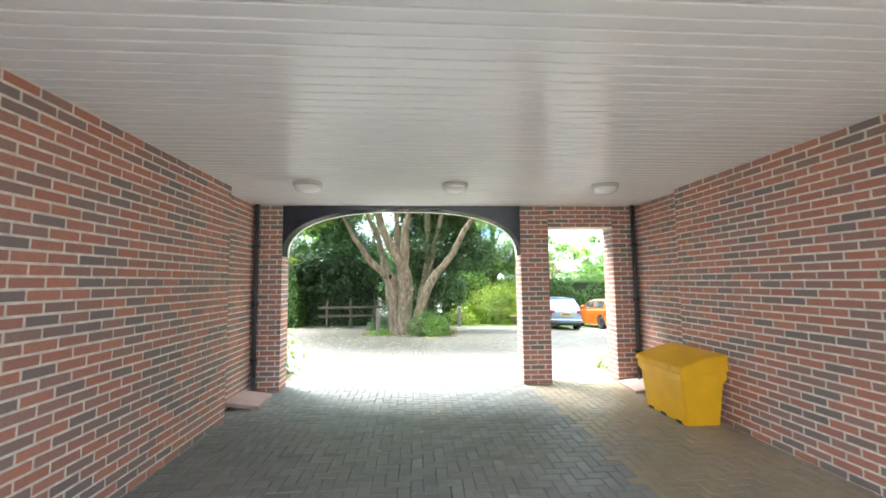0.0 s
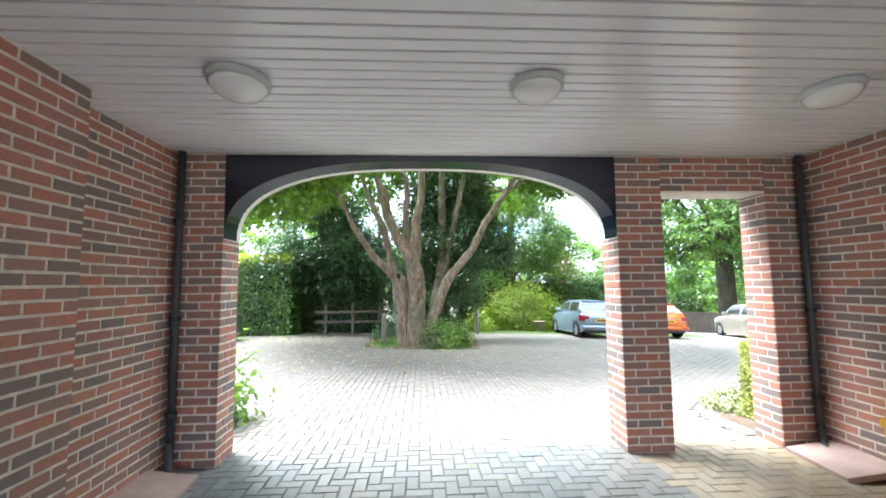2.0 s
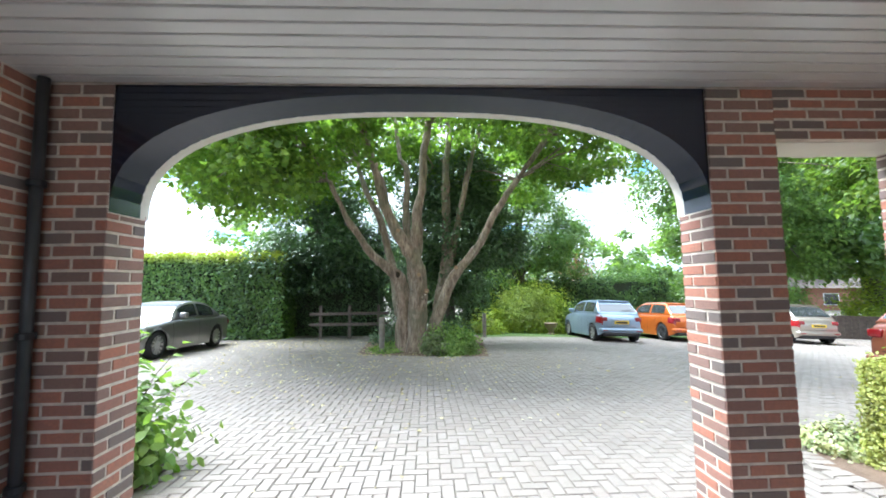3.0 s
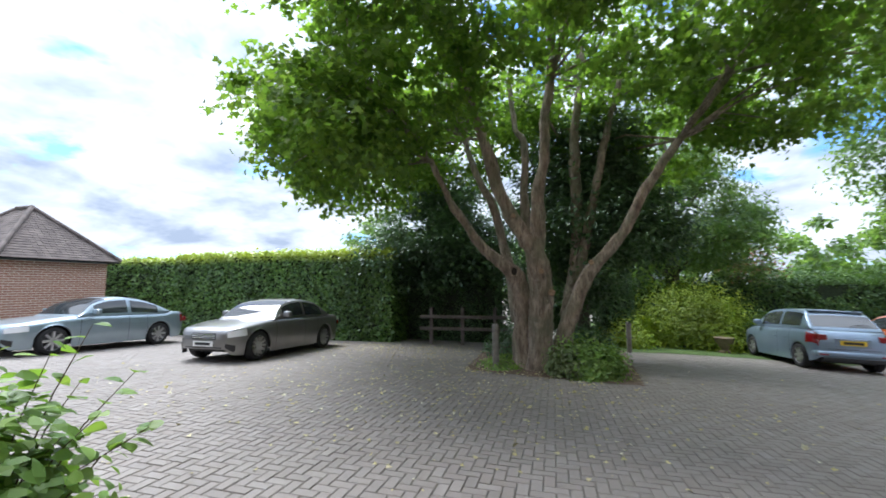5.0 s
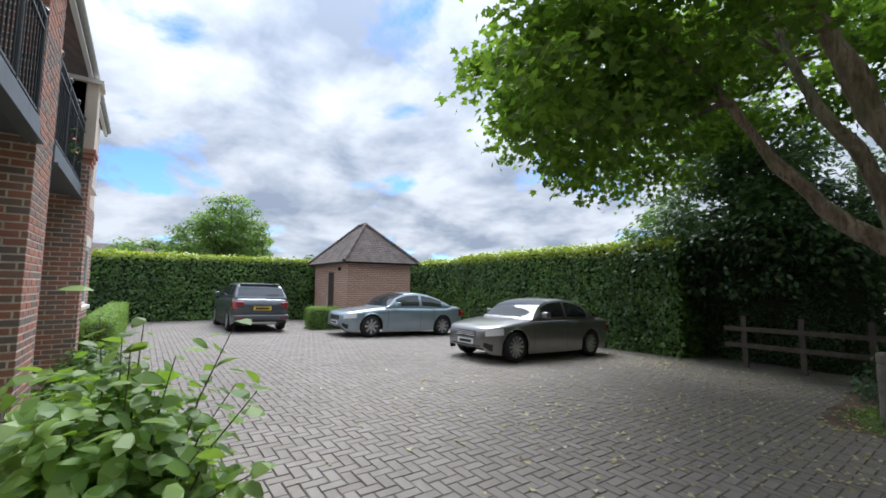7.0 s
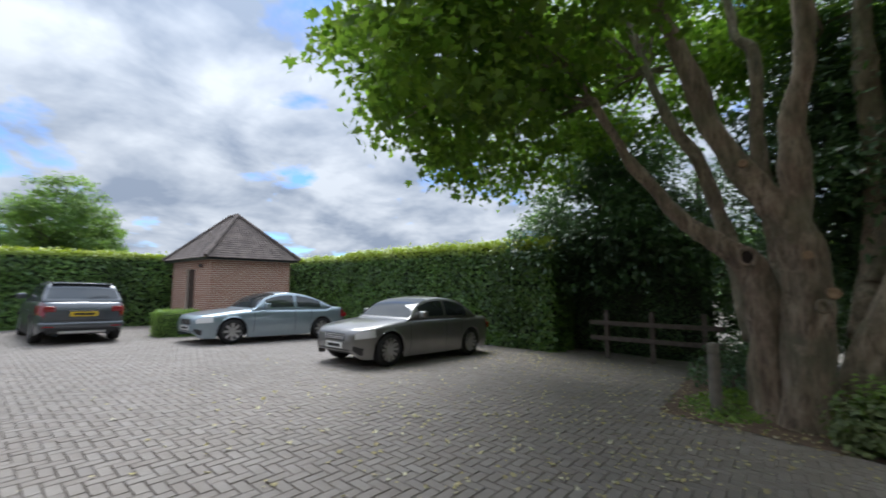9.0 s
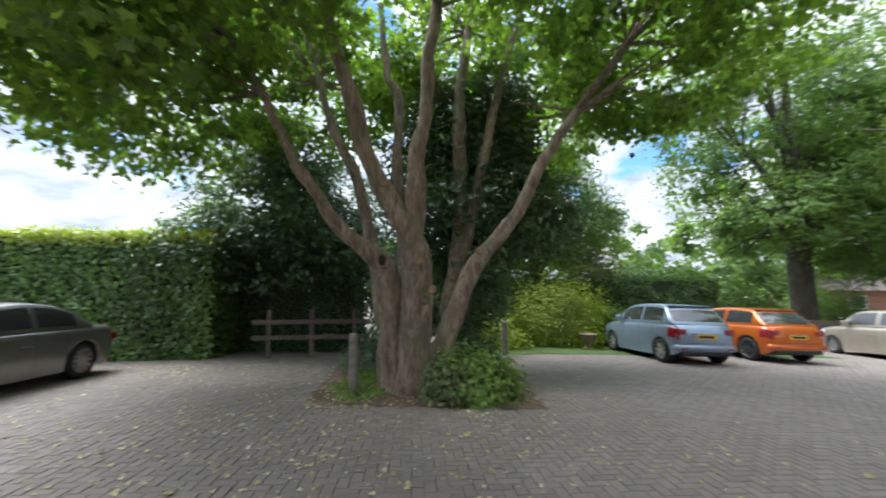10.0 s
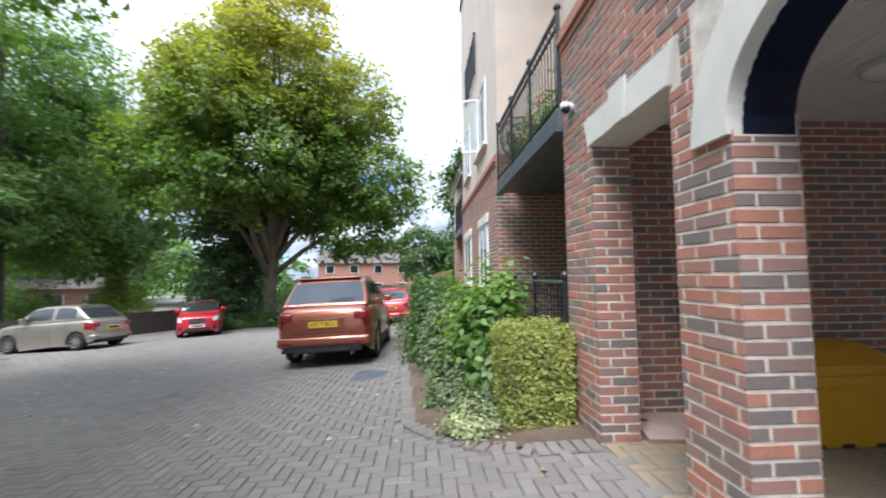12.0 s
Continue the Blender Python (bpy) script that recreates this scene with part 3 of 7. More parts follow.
# an upper casement stands open
sash = tagged(empty("window_7", pose(9.55, YO + 0.02, 4.25, 0, 0, 75)), "open white casement of an upper window", "window", kind="structure")
bm = bmesh.new()
for q in ((0, 0.05, 0, 1.3), (0.37, 0.42, 0, 1.3), (0.05, 0.37, 0, 0.05), (0.05, 0.37, 1.25, 1.3)):
    add_box(bm, q[0], q[1], -0.025, 0.025, q[2], q[3], 0.004)
part("window_frame", bm, WHITE_PAINT, sash)
part("pane", box(0.05, 0.37, -0.004, 0.004, 0.05, 1.25), Mat("clear_glass", (0.86, 0.94, 0.93), 0.02).put("Transmission Weight", 0.95).m, sash).visible_shadow = False


def railing(name, x0, x1, y, z0, z1, label, gap=0.11, ends=(), posts=4):
    top = empty(name, Matrix.Translation((x0, y, z0)))
    tagged(top, label, "railing")
    L, h = x1 - x0, z1 - z0
    part("handrail", box(0, L, -0.022, 0.022, h - 0.03, h, 0.006), GREY_STEEL, top)
    part("bottom_rail", box(0, L, -0.015, 0.015, 0.06, 0.085, 0.003), BLACK_METAL, top)
    part("upper_rail", box(0, L, -0.015, 0.015, h - 0.16, h - 0.135, 0.003), BLACK_METAL, top)
    me = part("post", lathe([(0.024, 0), (0.024, h + 0.01), (0.036, h + 0.03), (0.038, h + 0.055), (0.02, h + 0.085), (0.004, h + 0.095)], 10), BLACK_METAL, top).data
    for i in range(1, posts):
        ob = part("post", me, None, top)
        ob.location = (L * i / (posts - 1), 0, 0)
    bar = part("bar", tube([(gap, 0, 0.08), (gap, 0, h - 0.03)], 0.008, 6), BLACK_METAL, top).data
    for i in range(1, int(L / gap) - 1):
        ob = part("bar", bar, None, top)
        ob.location = (gap * i, 0, 0)
    for x in ends:
        part("side_handrail", box(x - 0.022, x + 0.022, -1.55, -0.02, h - 0.03, h, 0.006), GREY_STEEL, top)
    return top


def balcony(name, x0, x1, z, y1=YO + 0.12):
    top = empty(name, Matrix.Translation((x0, 4.5, z)))
    tagged(top, "balcony slab with a grey steel edge", "balcony")
    L, d = x1 - x0, y1 - 4.5
    part("slab", box(0.003, L - 0.003, 0.002, d - 0.07, -0.14, 0.0), GREY_STEEL, top)
    part("edge_beam", box(0.003, L - 0.003, d - 0.068, d, -0.17, 0.04, 0.008), GREY_STEEL, top, "grey steel channel")
    part("lower_flange", box(0.003, L - 0.003, d - 0.09, d + 0.035, -0.20, -0.172, 0.004), GREY_STEEL, top)


balcony("balcony", 4.09, 7.35, 2.96, YO + 0.05)
railing("balcony_railing", 4.12, 7.3, YO + 0.02, 3.0, 4.02, "black metal balcony railing with round finials")
railing("patio_railing", 4.12, 7.2, YO + 0.02, 0.0, 1.28, "black metal patio railing with a light top rail")
balcony("balcony", -5.5, -3.0, 2.96, YO + 0.02)
railing("balcony_railing", -5.45, -3.05, YO - 0.02, 3.0, 4.02, "black metal balcony railing with round finials")
balcony("balcony", -8.7, -6.3, 2.96, YO + 0.02)
railing("balcony_railing", -8.65, -6.35, YO - 0.02, 3.0, 4.02, "black metal balcony railing with round finials")
balcony("balcony", 13.72, 16.0, 2.96, YO + 0.05)
railing("balcony_railing", 13.8, 15.95, YO + 0.02, 3.0, 4.02, "black metal balcony railing with round finials")
railing("juliet_railing", 10.2, 12.2, YO + 0.02, 6.5, 7.55, "black metal railing of an upper window")

# white archivolt and lintel
def archivolt():
    bm = bmesh.new()
    n, c, a, w = 56, (AL + AR) / 2, (AR - AL) / 2, 0.235
    ring = []
    for i in range(n + 1):
        t = math.pi * i / n
        x = c - math.cos(t) * a
        z = arch_z(x)
        e = 1e-3
        tx, tz = 1.0, (arch_z(min(AR, x + e)) - arch_z(max(AL, x - e))) / (min(AR, x + e) - max(AL, x - e))
        k = math.hypot(tx, tz)
        nx, nz = -tz / k, tx / k
        if i in (0, n):
            nx, nz = (-1.0, 0.0) if i == 0 else (1.0, 0.0)
        ring.append([bm.verts.new(p) for p in ((x, YO - 0.055, z), (x, YO + 0.03, z), (x + nx * w, YO + 0.03, z + nz * w), (x + nx * w, YO - 0.055, z + nz * w))])
    for p, q in zip(ring, ring[1:]):
        for k in range(4):
            bm.faces.new((p[k], q[k], q[(k + 1) % 4], p[(k + 1) % 4]))
    bm.faces.new(ring[0])
    bm.faces.new(list(reversed(ring[-1])))
    return bm


structure("trim_archivolt", archivolt(), WHITE_STONE, "white painted stone ring of the arch", "trim")
def splayed(x0, x1, lean, y0, y1, z0, z1):
    """A stone block whose two ends lean outwards to the top."""
    bm = bmesh.new()
    v = [bm.verts.new(p) for y in (y0, y1) for p in ((x0, y, z0), (x1, y, z0), (x1 + lean, y, z1), (x0 - lean, y, z1))]
    for f in ((0, 1, 2, 3), (7, 6, 5, 4), (0, 4, 5, 1), (1, 5, 6, 2), (2, 6, 7, 3), (3, 7, 4, 0)):
        bm.faces.new([v[i] for i in f])
    bmesh.ops.bevel(bm, geom=list(bm.edges), offset=0.006, segments=2, affect="EDGES")
    return bm


lintel = structure("trim_lintel", splayed(SL - 0.02, SR + 0.02, 0.085, YO - 0.28, YO + 0.028, ZT, ZT + 0.235), WHITE_STONE, "white painted stone lintel with keystone", "trim")
part("keystone", splayed(2.85, 3.03, 0.035, YO + 0.026, YO + 0.044, ZT - 0.004, ZT + 0.29), WHITE_STONE, lintel)

# camera on the wall
cctv = tagged(empty("security_camera", Matrix.Translation((3.84, YO, 2.9)) @ Matrix.Scale(0.75, 4)), "small white dome security camera on brick", "camera")
part("mount", lathe([(0.05, 0), (0.05, 0.05), (0.03, 0.06)], 14, m=Matrix.Rotation(-math.pi / 2, 4, "X")), WHITE_PAINT, cctv)
part("housing", lathe([(0.02, 0.05), (0.062, 0.045), (0.068, 0.0), (0.06, -0.02)], 18, m=Matrix.Translation((0, 0.09, 0.0))), WHITE_PAINT, cctv)
part("dome", lathe([(0.055, -0.021), (0.052, -0.05), (0.03, -0.075), (0.006, -0.082)], 18, m=Matrix.Translation((0, 0.09, 0.0))), BLACK_METAL, cctv, "dark dome", True)

# round ornament and planters on the balcony
orn = tagged(empty("wall_ornament", Matrix.Translation((7.55, 5.6, 3.9))), "round black openwork metal wall ornament", "ornament")
_o = bmesh.new()
for r in (0.42, 0.30):
    tube([(0, r * math.cos(a), r * math.sin(a)) for a in [i * math.pi / 16 for i in range(33)]], 0.014, 6, _o, False)
for i in range(8):
    a = i * math.pi / 4
    tube([(0, 0.06 * math.cos(a), 0.06 * math.sin(a)), (0.0, 0.24 * math.cos(a + 0.3), 0.24 * math.sin(a + 0.3)), (0, 0.42 * math.cos(a), 0.42 * math.sin(a))], 0.01, 5, _o)
part("scrollwork", _o, BLACK_METAL, orn)

# ---- things in the passage ----
OPAL = Mat("opal_glass", (0.82, 0.80, 0.77), 0.18).put("Coat Weight", 0.4).m
FITTING = plain("lamp_fitting_grey", (0.5, 0.5, 0.49), 0.4, var=0.05)
first = None
for x in (-0.91, 0.82, 2.68):
    m = Matrix.Translation((x, 4.40, ZC)) @ Matrix.Scale(0.92, 4)
    if first is None:
        first = tagged(empty("ceiling_light", m), "round bulkhead light with a white opal dome", "ceiling light", "lights in the passage")
        part("base_ring", lathe([(0.185, 0.0), (0.19, -0.012), (0.186, -0.045), (0.17, -0.05)], 36), FITTING, first, "grey rim", True)
        part("dome", lathe([(0.172, -0.046), (0.166, -0.07), (0.145, -0.098), (0.105, -0.122), (0.055, -0.135), (0.008, -0.138)], 36), OPAL, first, "white opal glass", True)
    else:
        copy_thing(first, m)


def yellow_plastic():
    m = Mat("yellow_plastic", rough=0.45)
    c = m.ramp(m.noise(5, 5), [(0.35, (0.74, 0.39, 0.008)), (0.7, (0.84, 0.445, 0.012))])
    m.color(m.mix(m.ramp(m.noise(30, 5), [(0.6, (0, 0, 0)), (0.8, (0.4, 0.4, 0.4))]), c, (0.4, 0.27, 0.05)))
    m.bump(m.noise(120, 3), 0.12, 0.003)
    return m.m


YELLOW = yellow_plastic()


def grit_bin():
    top = tagged(empty("grit_bin", Matrix.Translation((3.41, 4.27, 0))), "yellow plastic grit bin against the brick wall", "bin")
    # body: tapered, wider at the top, with a rim
    bm = bmesh.new()
    rings = []
    for z, a, b, c in ((0.0, 0.19, 0.37, 0.0), (0.06, 0.195, 0.375, 0.0), (0.46, 0.232, 0.40, 0.0), (0.475, 0.256, 0.428, 0.0), (0.57, 0.26, 0.432, 0.0)):
        rings.append([bm.verts.new((sx * a, sy * b, z)) for sx, sy in ((-1, -1), (1, -1), (1, 1), (-1, 1))])
    for p, q in zip(rings, rings[1:]):
        for k in range(4):
            bm.faces.new((p[k], p[(k + 1) % 4], q[(k + 1) % 4], q[k]))
    bm.faces.new(list(reversed(rings[0])))
    bm.faces.new(rings[-1])
    bmesh.ops.bevel(bm, geom=[e for e in bm.edges if not e.is_boundary], offset=0.012, segments=2, affect="EDGES")
    part("body", bm, YELLOW, top)
    bm = bmesh.new()
    # lid: falls to the front, and stands higher along the wall
    v = [bm.verts.new(p) for p in ((-0.275, -0.445, 0.574), (0.268, -0.445, 0.574), (0.268, 0.445, 0.574), (-0.275, 0.445, 0.574),
                                   (-0.272, -0.441, 0.63), (0.05, -0.441, 0.735), (0.266, -0.441, 0.76), (0.266, 0.441, 0.76), (0.05, 0.441, 0.735), (-0.272, 0.441, 0.63))]
    for f in ((3, 2, 1, 0), (0, 1, 6, 5, 4), (2, 3, 9, 8, 7), (1, 2, 7, 6), (3, 0, 4, 9), (4, 5, 8, 9), (5, 6, 7, 8)):
        bm.faces.new([v[i] for i in f])
    bmesh.ops.bevel(bm, geom=list(bm.edges), offset=0.01, segments=2, affect="EDGES")
    part("lid", bm, YELLOW, top)
    for y in (-0.22, 0.2):
        part("lid_catch", box(-0.287, -0.266, y - 0.05, y + 0.05, 0.585, 0.615, 0.004), YELLOW, top)
    # no slots are cut: black plates stand for their shade
    for y in (-0.30, -0.02, 0.22):
        part("foot_recess", box(-0.1985, -0.186, y, y + 0.10, 0.0, 0.035, 0.003), BLACK_METAL, top, "black plate as the shade of a lifting slot")


grit_bin()

SLAB_PINK = plain("pink_concrete_slab", (0.42, 0.30, 0.26), 0.9, var=0.15, scale=4, bump=0.35, bscale=90)


def slab(x, y, z, rx, ry, rz, w, d):
    ob = tagged(empty("paving_slab", pose(x, y, z, rx, ry, rz)), "worn pinkish concrete slab leaning on the wall's foot", "slab", "slabs by the downpipes")
    part("slab_body", box(-w / 2, w / 2, -d / 2, d / 2, -0.05, 0.0, 0.008), SLAB_PINK, ob)


slab(-1.86, 5.27, 0.075, 0, 9, 4, 0.44, 0.60)
slab(3.60, 5.42, 0.075, 0, -9, -6, 0.44, 0.60)


PIPE_GREY = plain("grey_black_pipe", (0.05, 0.055, 0.06), 0.4, var=0.15)


def downpipe(x, y, lean, label):
    top = tagged(empty("downpipe", Matrix.Translation((x, y, 0))), label, "pipe")
    part("pipe", tube([(0, 0, 0.22), (0, 0, ZC)], 0.031, 14), PIPE_GREY, top, "", True)
    part("shoe", tube([(0, 0, 0.24), (0, -0.01, 0.14), (lean * 0.04, -0.06, 0.07), (lean * 0.1, -0.17, 0.045)], 0.033, 14), PIPE_GREY, top, "", True)
    for z in (0.45, 1.25, 2.1):
        part("bracket", lathe([(0.042, 0), (0.046, 0.006), (0.046, 0.034), (0.042, 0.04)], 14, m=Matrix.Translation((0, 0, z))), BLACK_METAL, top)


downpipe(XL2 + 0.06, YI - 0.06, 1, "black plastic downpipe in the corner by the pier")
downpipe(XR2 - 0.06, YI - 0.06, -1, "black plastic downpipe in the corner by the pier")

# ---- foliage ----
def leaf_material(name, stops, trans=0.35, rough=0.45, noise_scale=0.7, tip=None):
    m = Mat(name, rough=rough)
    base = m.ramp(m.each(), stops)
    patch = m.ramp(m.noise(noise_scale, 3), [(0.35, (0.72, 0.72, 0.72)), (0.65, (1.25, 1.25, 1.1))])
    c = m.mix(1.0, base, patch, "MULTIPLY")
    if tip:
        geo = m.node("ShaderNodeNewGeometry")
        sep = m.node("ShaderNodeSeparateXYZ")
        m.nt.links.new(geo.outputs["Position"], sep.inputs[0])
        z = m.maths("ADD", sep.outputs[2], m.maths("MULTIPLY", m.noise(0.5, 4), tip[2]))
        k = m.node("ShaderNodeMapRange")
        k.inputs[1].default_value, k.inputs[2].default_value = tip[0], tip[1]
        m.nt.links.new(z, k.inputs[0])
        c = m.mix(k.outputs[0], c, tip[3])
    m.color(c)
    t = m.node("ShaderNodeBsdfTranslucent")
    m.nt.links.new(m.mix(1.0, c, (1.25, 1.3, 0.55), "MULTIPLY"), t.inputs[0])
    x = m.node("ShaderNodeMixShader")
    x.inputs[0].default_value = trans
    m.nt.links.new(m.b.outputs[0], x.inputs[1])
    m.nt.links.new(t.outputs[0], x.inputs[2])
    out = m.nt.nodes["Material Output"]
    m.nt.links.new(x.outputs[0], out.inputs[0])
    return m.m


# outlines of leaves, in the leaf's own plane, stalk at the origin, tip towards +y, about 1 long
def lobed_leaf(points=5):
    half = [(0.10, 0.02), (0.46, 0.10), (0.30, 0.30), (0.56, 0.52), (0.24, 0.55)]
    return np.array([(0, 0)] + half + [(0, 1.0)] + [(-x, y) for x, y in reversed(half)])


OVAL = np.array([(0, 0), (0.24, 0.28), (0.27, 0.55), (0.15, 0.82), (0, 1.0), (-0.15, 0.82), (-0.27, 0.55), (-0.24, 0.28)])
SLIM = np.array([(0, 0), (0.17, 0.35), (0.13, 0.72), (0, 1.0), (-0.13, 0.72), (-0.17, 0.35)])
KITE = np.array([(0, 0), (0.34, 0.42), (0, 1.0), (-0.34, 0.42)])
MAPLE = lobed_leaf()


def leaves_mesh(name, pos, facing, size, outline, material, rng, droop=0.4, fold=0.12):
    """One mesh of many leaves. facing: about where each leaf's upper side looks."""
    n, k = len(pos), len(outline)
    f = facing / np.maximum(1e-6, np.linalg.norm(facing, axis=1, keepdims=True))
    t = rng.normal(size=(n, 3))
    t[:, 2] -= droop
    t -= f * (t * f).sum(1, keepdims=True)
    t /= np.maximum(1e-6, np.linalg.norm(t, axis=1, keepdims=True))
    s = np.cross(t, f)
    u, v = outline[:, 0], outline[:, 1]
    bend = fold * np.abs(u) * 2 - 0.25 * fold * 4 * (v - 0.4) ** 2
    w = (s[:, None] * u[None, :, None] + t[:, None] * v[None, :, None] + f[:, None] * bend[None, :, None]) * size[:, None, None]
    verts = (pos[:, None] + w).reshape(-1, 3)
    return raw_mesh(name, verts, np.arange(n * k), np.full(n, k), material)


def hedge_box(name, x0, x1, y0, y1, z1, leaf, per_m2, material, core, label, rng, outline=OVAL, z0=None, rough_top=0.06, category="hedge", tip_material=None, wob=0.09):
    """A clipped hedge: a lumpy inner body coloured as shade, and a skin of leaves."""
    cx, cy = (x0 + x1) / 2, (y0 + y1) / 2
    zb = min(ground_z(x, y) for x in (x0, x1) for y in (y0, y1)) if z0 is None else z0
    top = empty(name, Matrix.Translation((cx, cy, zb)))
    tagged(top, label, category)
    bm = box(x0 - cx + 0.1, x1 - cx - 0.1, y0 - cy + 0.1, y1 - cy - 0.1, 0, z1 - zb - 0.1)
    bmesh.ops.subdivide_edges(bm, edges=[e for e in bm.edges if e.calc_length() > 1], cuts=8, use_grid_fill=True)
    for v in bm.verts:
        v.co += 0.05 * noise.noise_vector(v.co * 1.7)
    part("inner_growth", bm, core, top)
    faces = [((x1 - x0) * (z1 - zb), 0, -1), ((x1 - x0) * (z1 - zb), 0, 1), ((y1 - y0) * (z1 - zb), -1, 0), ((y1 - y0) * (z1 - zb), 1, 0), ((x1 - x0) * (y1 - y0), 0, 0)]
    P, N = [], []
    for area, fx, fy in faces:
        n = int(area * per_m2)
        a, b = rng.random(n), rng.random(n)
        x, y, z = x0 + (x1 - x0) * a, y0 + (y1 - y0) * b, zb + (z1 - zb) * b
        if fx:
            y = y0 + (y1 - y0) * a
            x = np.full(n, x1 if fx > 0 else x0)
        elif fy:
            y = np.full(n, y1 if fy > 0 else y0)
        else:
            z = np.full(n, z1)
        p = np.stack([x, y, z], 1)
        nn = np.tile(np.array([fx, fy, 0 if (fx or fy) else 1.0]), (n, 1)).astype(float)
        lump = np.array([noise.noise(Vector(q) * 1.3) for q in p]) if n < 30000 else 0
        p += nn * (rng.normal(0, 0.03, n) + wob * lump - (0.02 if not (fx or fy) else 0))[:, None]
        if not (fx or fy):
            p[:, 2] += np.abs(rng.normal(0, rough_top, n))
        N.append(nn + rng.normal(0, 0.55, (n, 3)) + np.array([0, 0, 0.35]))
        P.append(p)
    off = np.array([cx, cy, zb])
    P, N = np.concatenate(P) - off, np.concatenate(N)
    size = leaf * rng.uniform(0.6, 1.25, len(P))
    ob = part("leaves", leaves_mesh("leaves", P, N, size, outline, material, rng), None, top)
    ob["kind"] = "stuff"
    return top


def shrub(name, centre, radius, height, leaf, count, material, core, label, rng, outline=OVAL, stems=7, category="shrub", clumps=26, flat=1.0):
    """A loose round shrub: stems from the ground and clumps of leaves."""
    x, y = centre
    zb = ground_z(x, y)
    top = empty(name, Matrix.Translation((x, y, zb)))
    tagged(top, label, category)
    rx, ry = radius if hasattr(radius, "__len__") else (radius, radius)
    bm = bmesh.new()
    for i in range(stems):
        a = i * 2.4 + rng.uniform(0, 0.6)
        q = rng.uniform(0.35, 0.85)
        end = Vector((rx * q * math.cos(a), ry * q * math.sin(a), height * rng.uniform(0.55, 0.95)))
        mid = Vector((end.x * 0.35, end.y * 0.35, end.z * 0.5))
        tube([(end.x * 0.1, end.y * 0.1, -0.05), mid, end], [0.016, 0.011, 0.004], 5, bm)
    part("twigwork", bm, core, top)["kind"] = "stuff"
    cl = rng.normal(size=(clumps, 3))
    cl /= np.linalg.norm(cl, axis=1, keepdims=True)
    cl[:, 2] = np.abs(cl[:, 2]) * 0.95 + 0.05
    cl *= rng.uniform(0.72, 1.0, (clumps, 1))
    which = rng.integers(clumps, size=count)
    d = rng.normal(size=(count, 3)) * np.array([0.24, 0.24, 0.20])
    p = (cl[which] + d) * np.array([rx, ry, height * 0.97 * flat])
    # the lower skirt
    low = rng.random(count) < 0.22
    a = rng.uniform(0, 2 * math.pi, count)
    r = rng.uniform(0.7, 1.0, count)
    p[low] = np.stack([rx * r * np.cos(a), ry * r * np.sin(a), height * rng.uniform(0.02, 0.5, count)], 1)[low]
    p[:, 2] = np.maximum(p[:, 2], 0.03)
    N = p / np.array([rx, ry, height]) + rng.normal(0, 0.5, (count, 3)) + np.array([0, 0, 0.5])
    ob = part("leaves", leaves_mesh("leaves", p, N, leaf * rng.uniform(0.6, 1.25, count), outline, material, rng), None, top)
    ob["kind"] = "stuff"
    return top


def bark_material(name, a, b, c):
    """Furrowed bark: long ridges with darker furrows, plates, grey-green lichen and pale patches."""
    m = Mat(name, rough=0.9)
    n = m.noise(7, 6, 0.65, squash=(1, 1, 0.35))
    fur = m.noise(24, 5, 0.6, squash=(1, 1, 0.16), dist=0.6)
    k = m.ramp(n, [(0.3, a), (0.5, b), (0.72, c)])
    k = m.mix(m.ramp(fur, [(0.36, (0.75, 0.75, 0.75)), (0.50, (0, 0, 0))]), k, tuple(v * 0.55 for v in a))
    k = m.mix(m.ramp(m.noise(1.6, 4), [(0.42, (0, 0, 0)), (0.68, (0.65, 0.65, 0.65))]), k, (0.13, 0.14, 0.09))
    k = m.mix(m.ramp(m.noise(3.4, 5, 0.7), [(0.58, (0, 0, 0)), (0.72, (0.6, 0.6, 0.6))]), k, c)
    m.color(k)
    m.bump(m.maths("ADD", m.maths("ADD", n, m.maths("MULTIPLY", fur, 0.8)), m.maths("MULTIPLY", m.noise(40, 5, 0.6, squash=(1, 1, 0.5)), 0.4)), 0.9, 0.035)
    return m.m


BARK = bark_material("bark_grey_brown", (0.11, 0.08, 0.06), (0.27, 0.21, 0.158), (0.46, 0.39, 0.31))
BARK_DARK = bark_material("bark_dark", (0.05, 0.042, 0.035), (0.09, 0.075, 0.06), (0.14, 0.115, 0.09))
BARK_MID = bark_material("bark_brown", (0.08, 0.06, 0.048), (0.16, 0.125, 0.095), (0.24, 0.2, 0.155))
TWIG = plain("twig", (0.10, 0.07, 0.045), 0.9, var=0.3)
# near-black green: the shade between hedge leaves put into a colour
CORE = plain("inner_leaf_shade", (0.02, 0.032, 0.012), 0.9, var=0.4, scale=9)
MAPLE_LEAF = leaf_material("maple_leaf", [(0.0, (0.095, 0.17, 0.042)), (0.5, (0.14, 0.235, 0.055)), (1.0, (0.20, 0.30, 0.07))], 0.7)
DARK_LEAF = leaf_material("dark_evergreen_leaf", [(0.0, (0.06, 0.115, 0.06)), (0.6, (0.09, 0.165, 0.085)), (1.0, (0.13, 0.22, 0.11))], 0.35, 0.36)
# laurel: sunlight on the hedge tops put into the leaf colour by height
LAUREL = leaf_material("laurel_leaf", [(0.0, (0.065, 0.14, 0.036)), (0.6, (0.11, 0.205, 0.05)), (1.0, (0.16, 0.27, 0.07))], 0.3, 0.32, tip=(2.42, 2.72, 0.25, (0.40, 0.48, 0.06)))
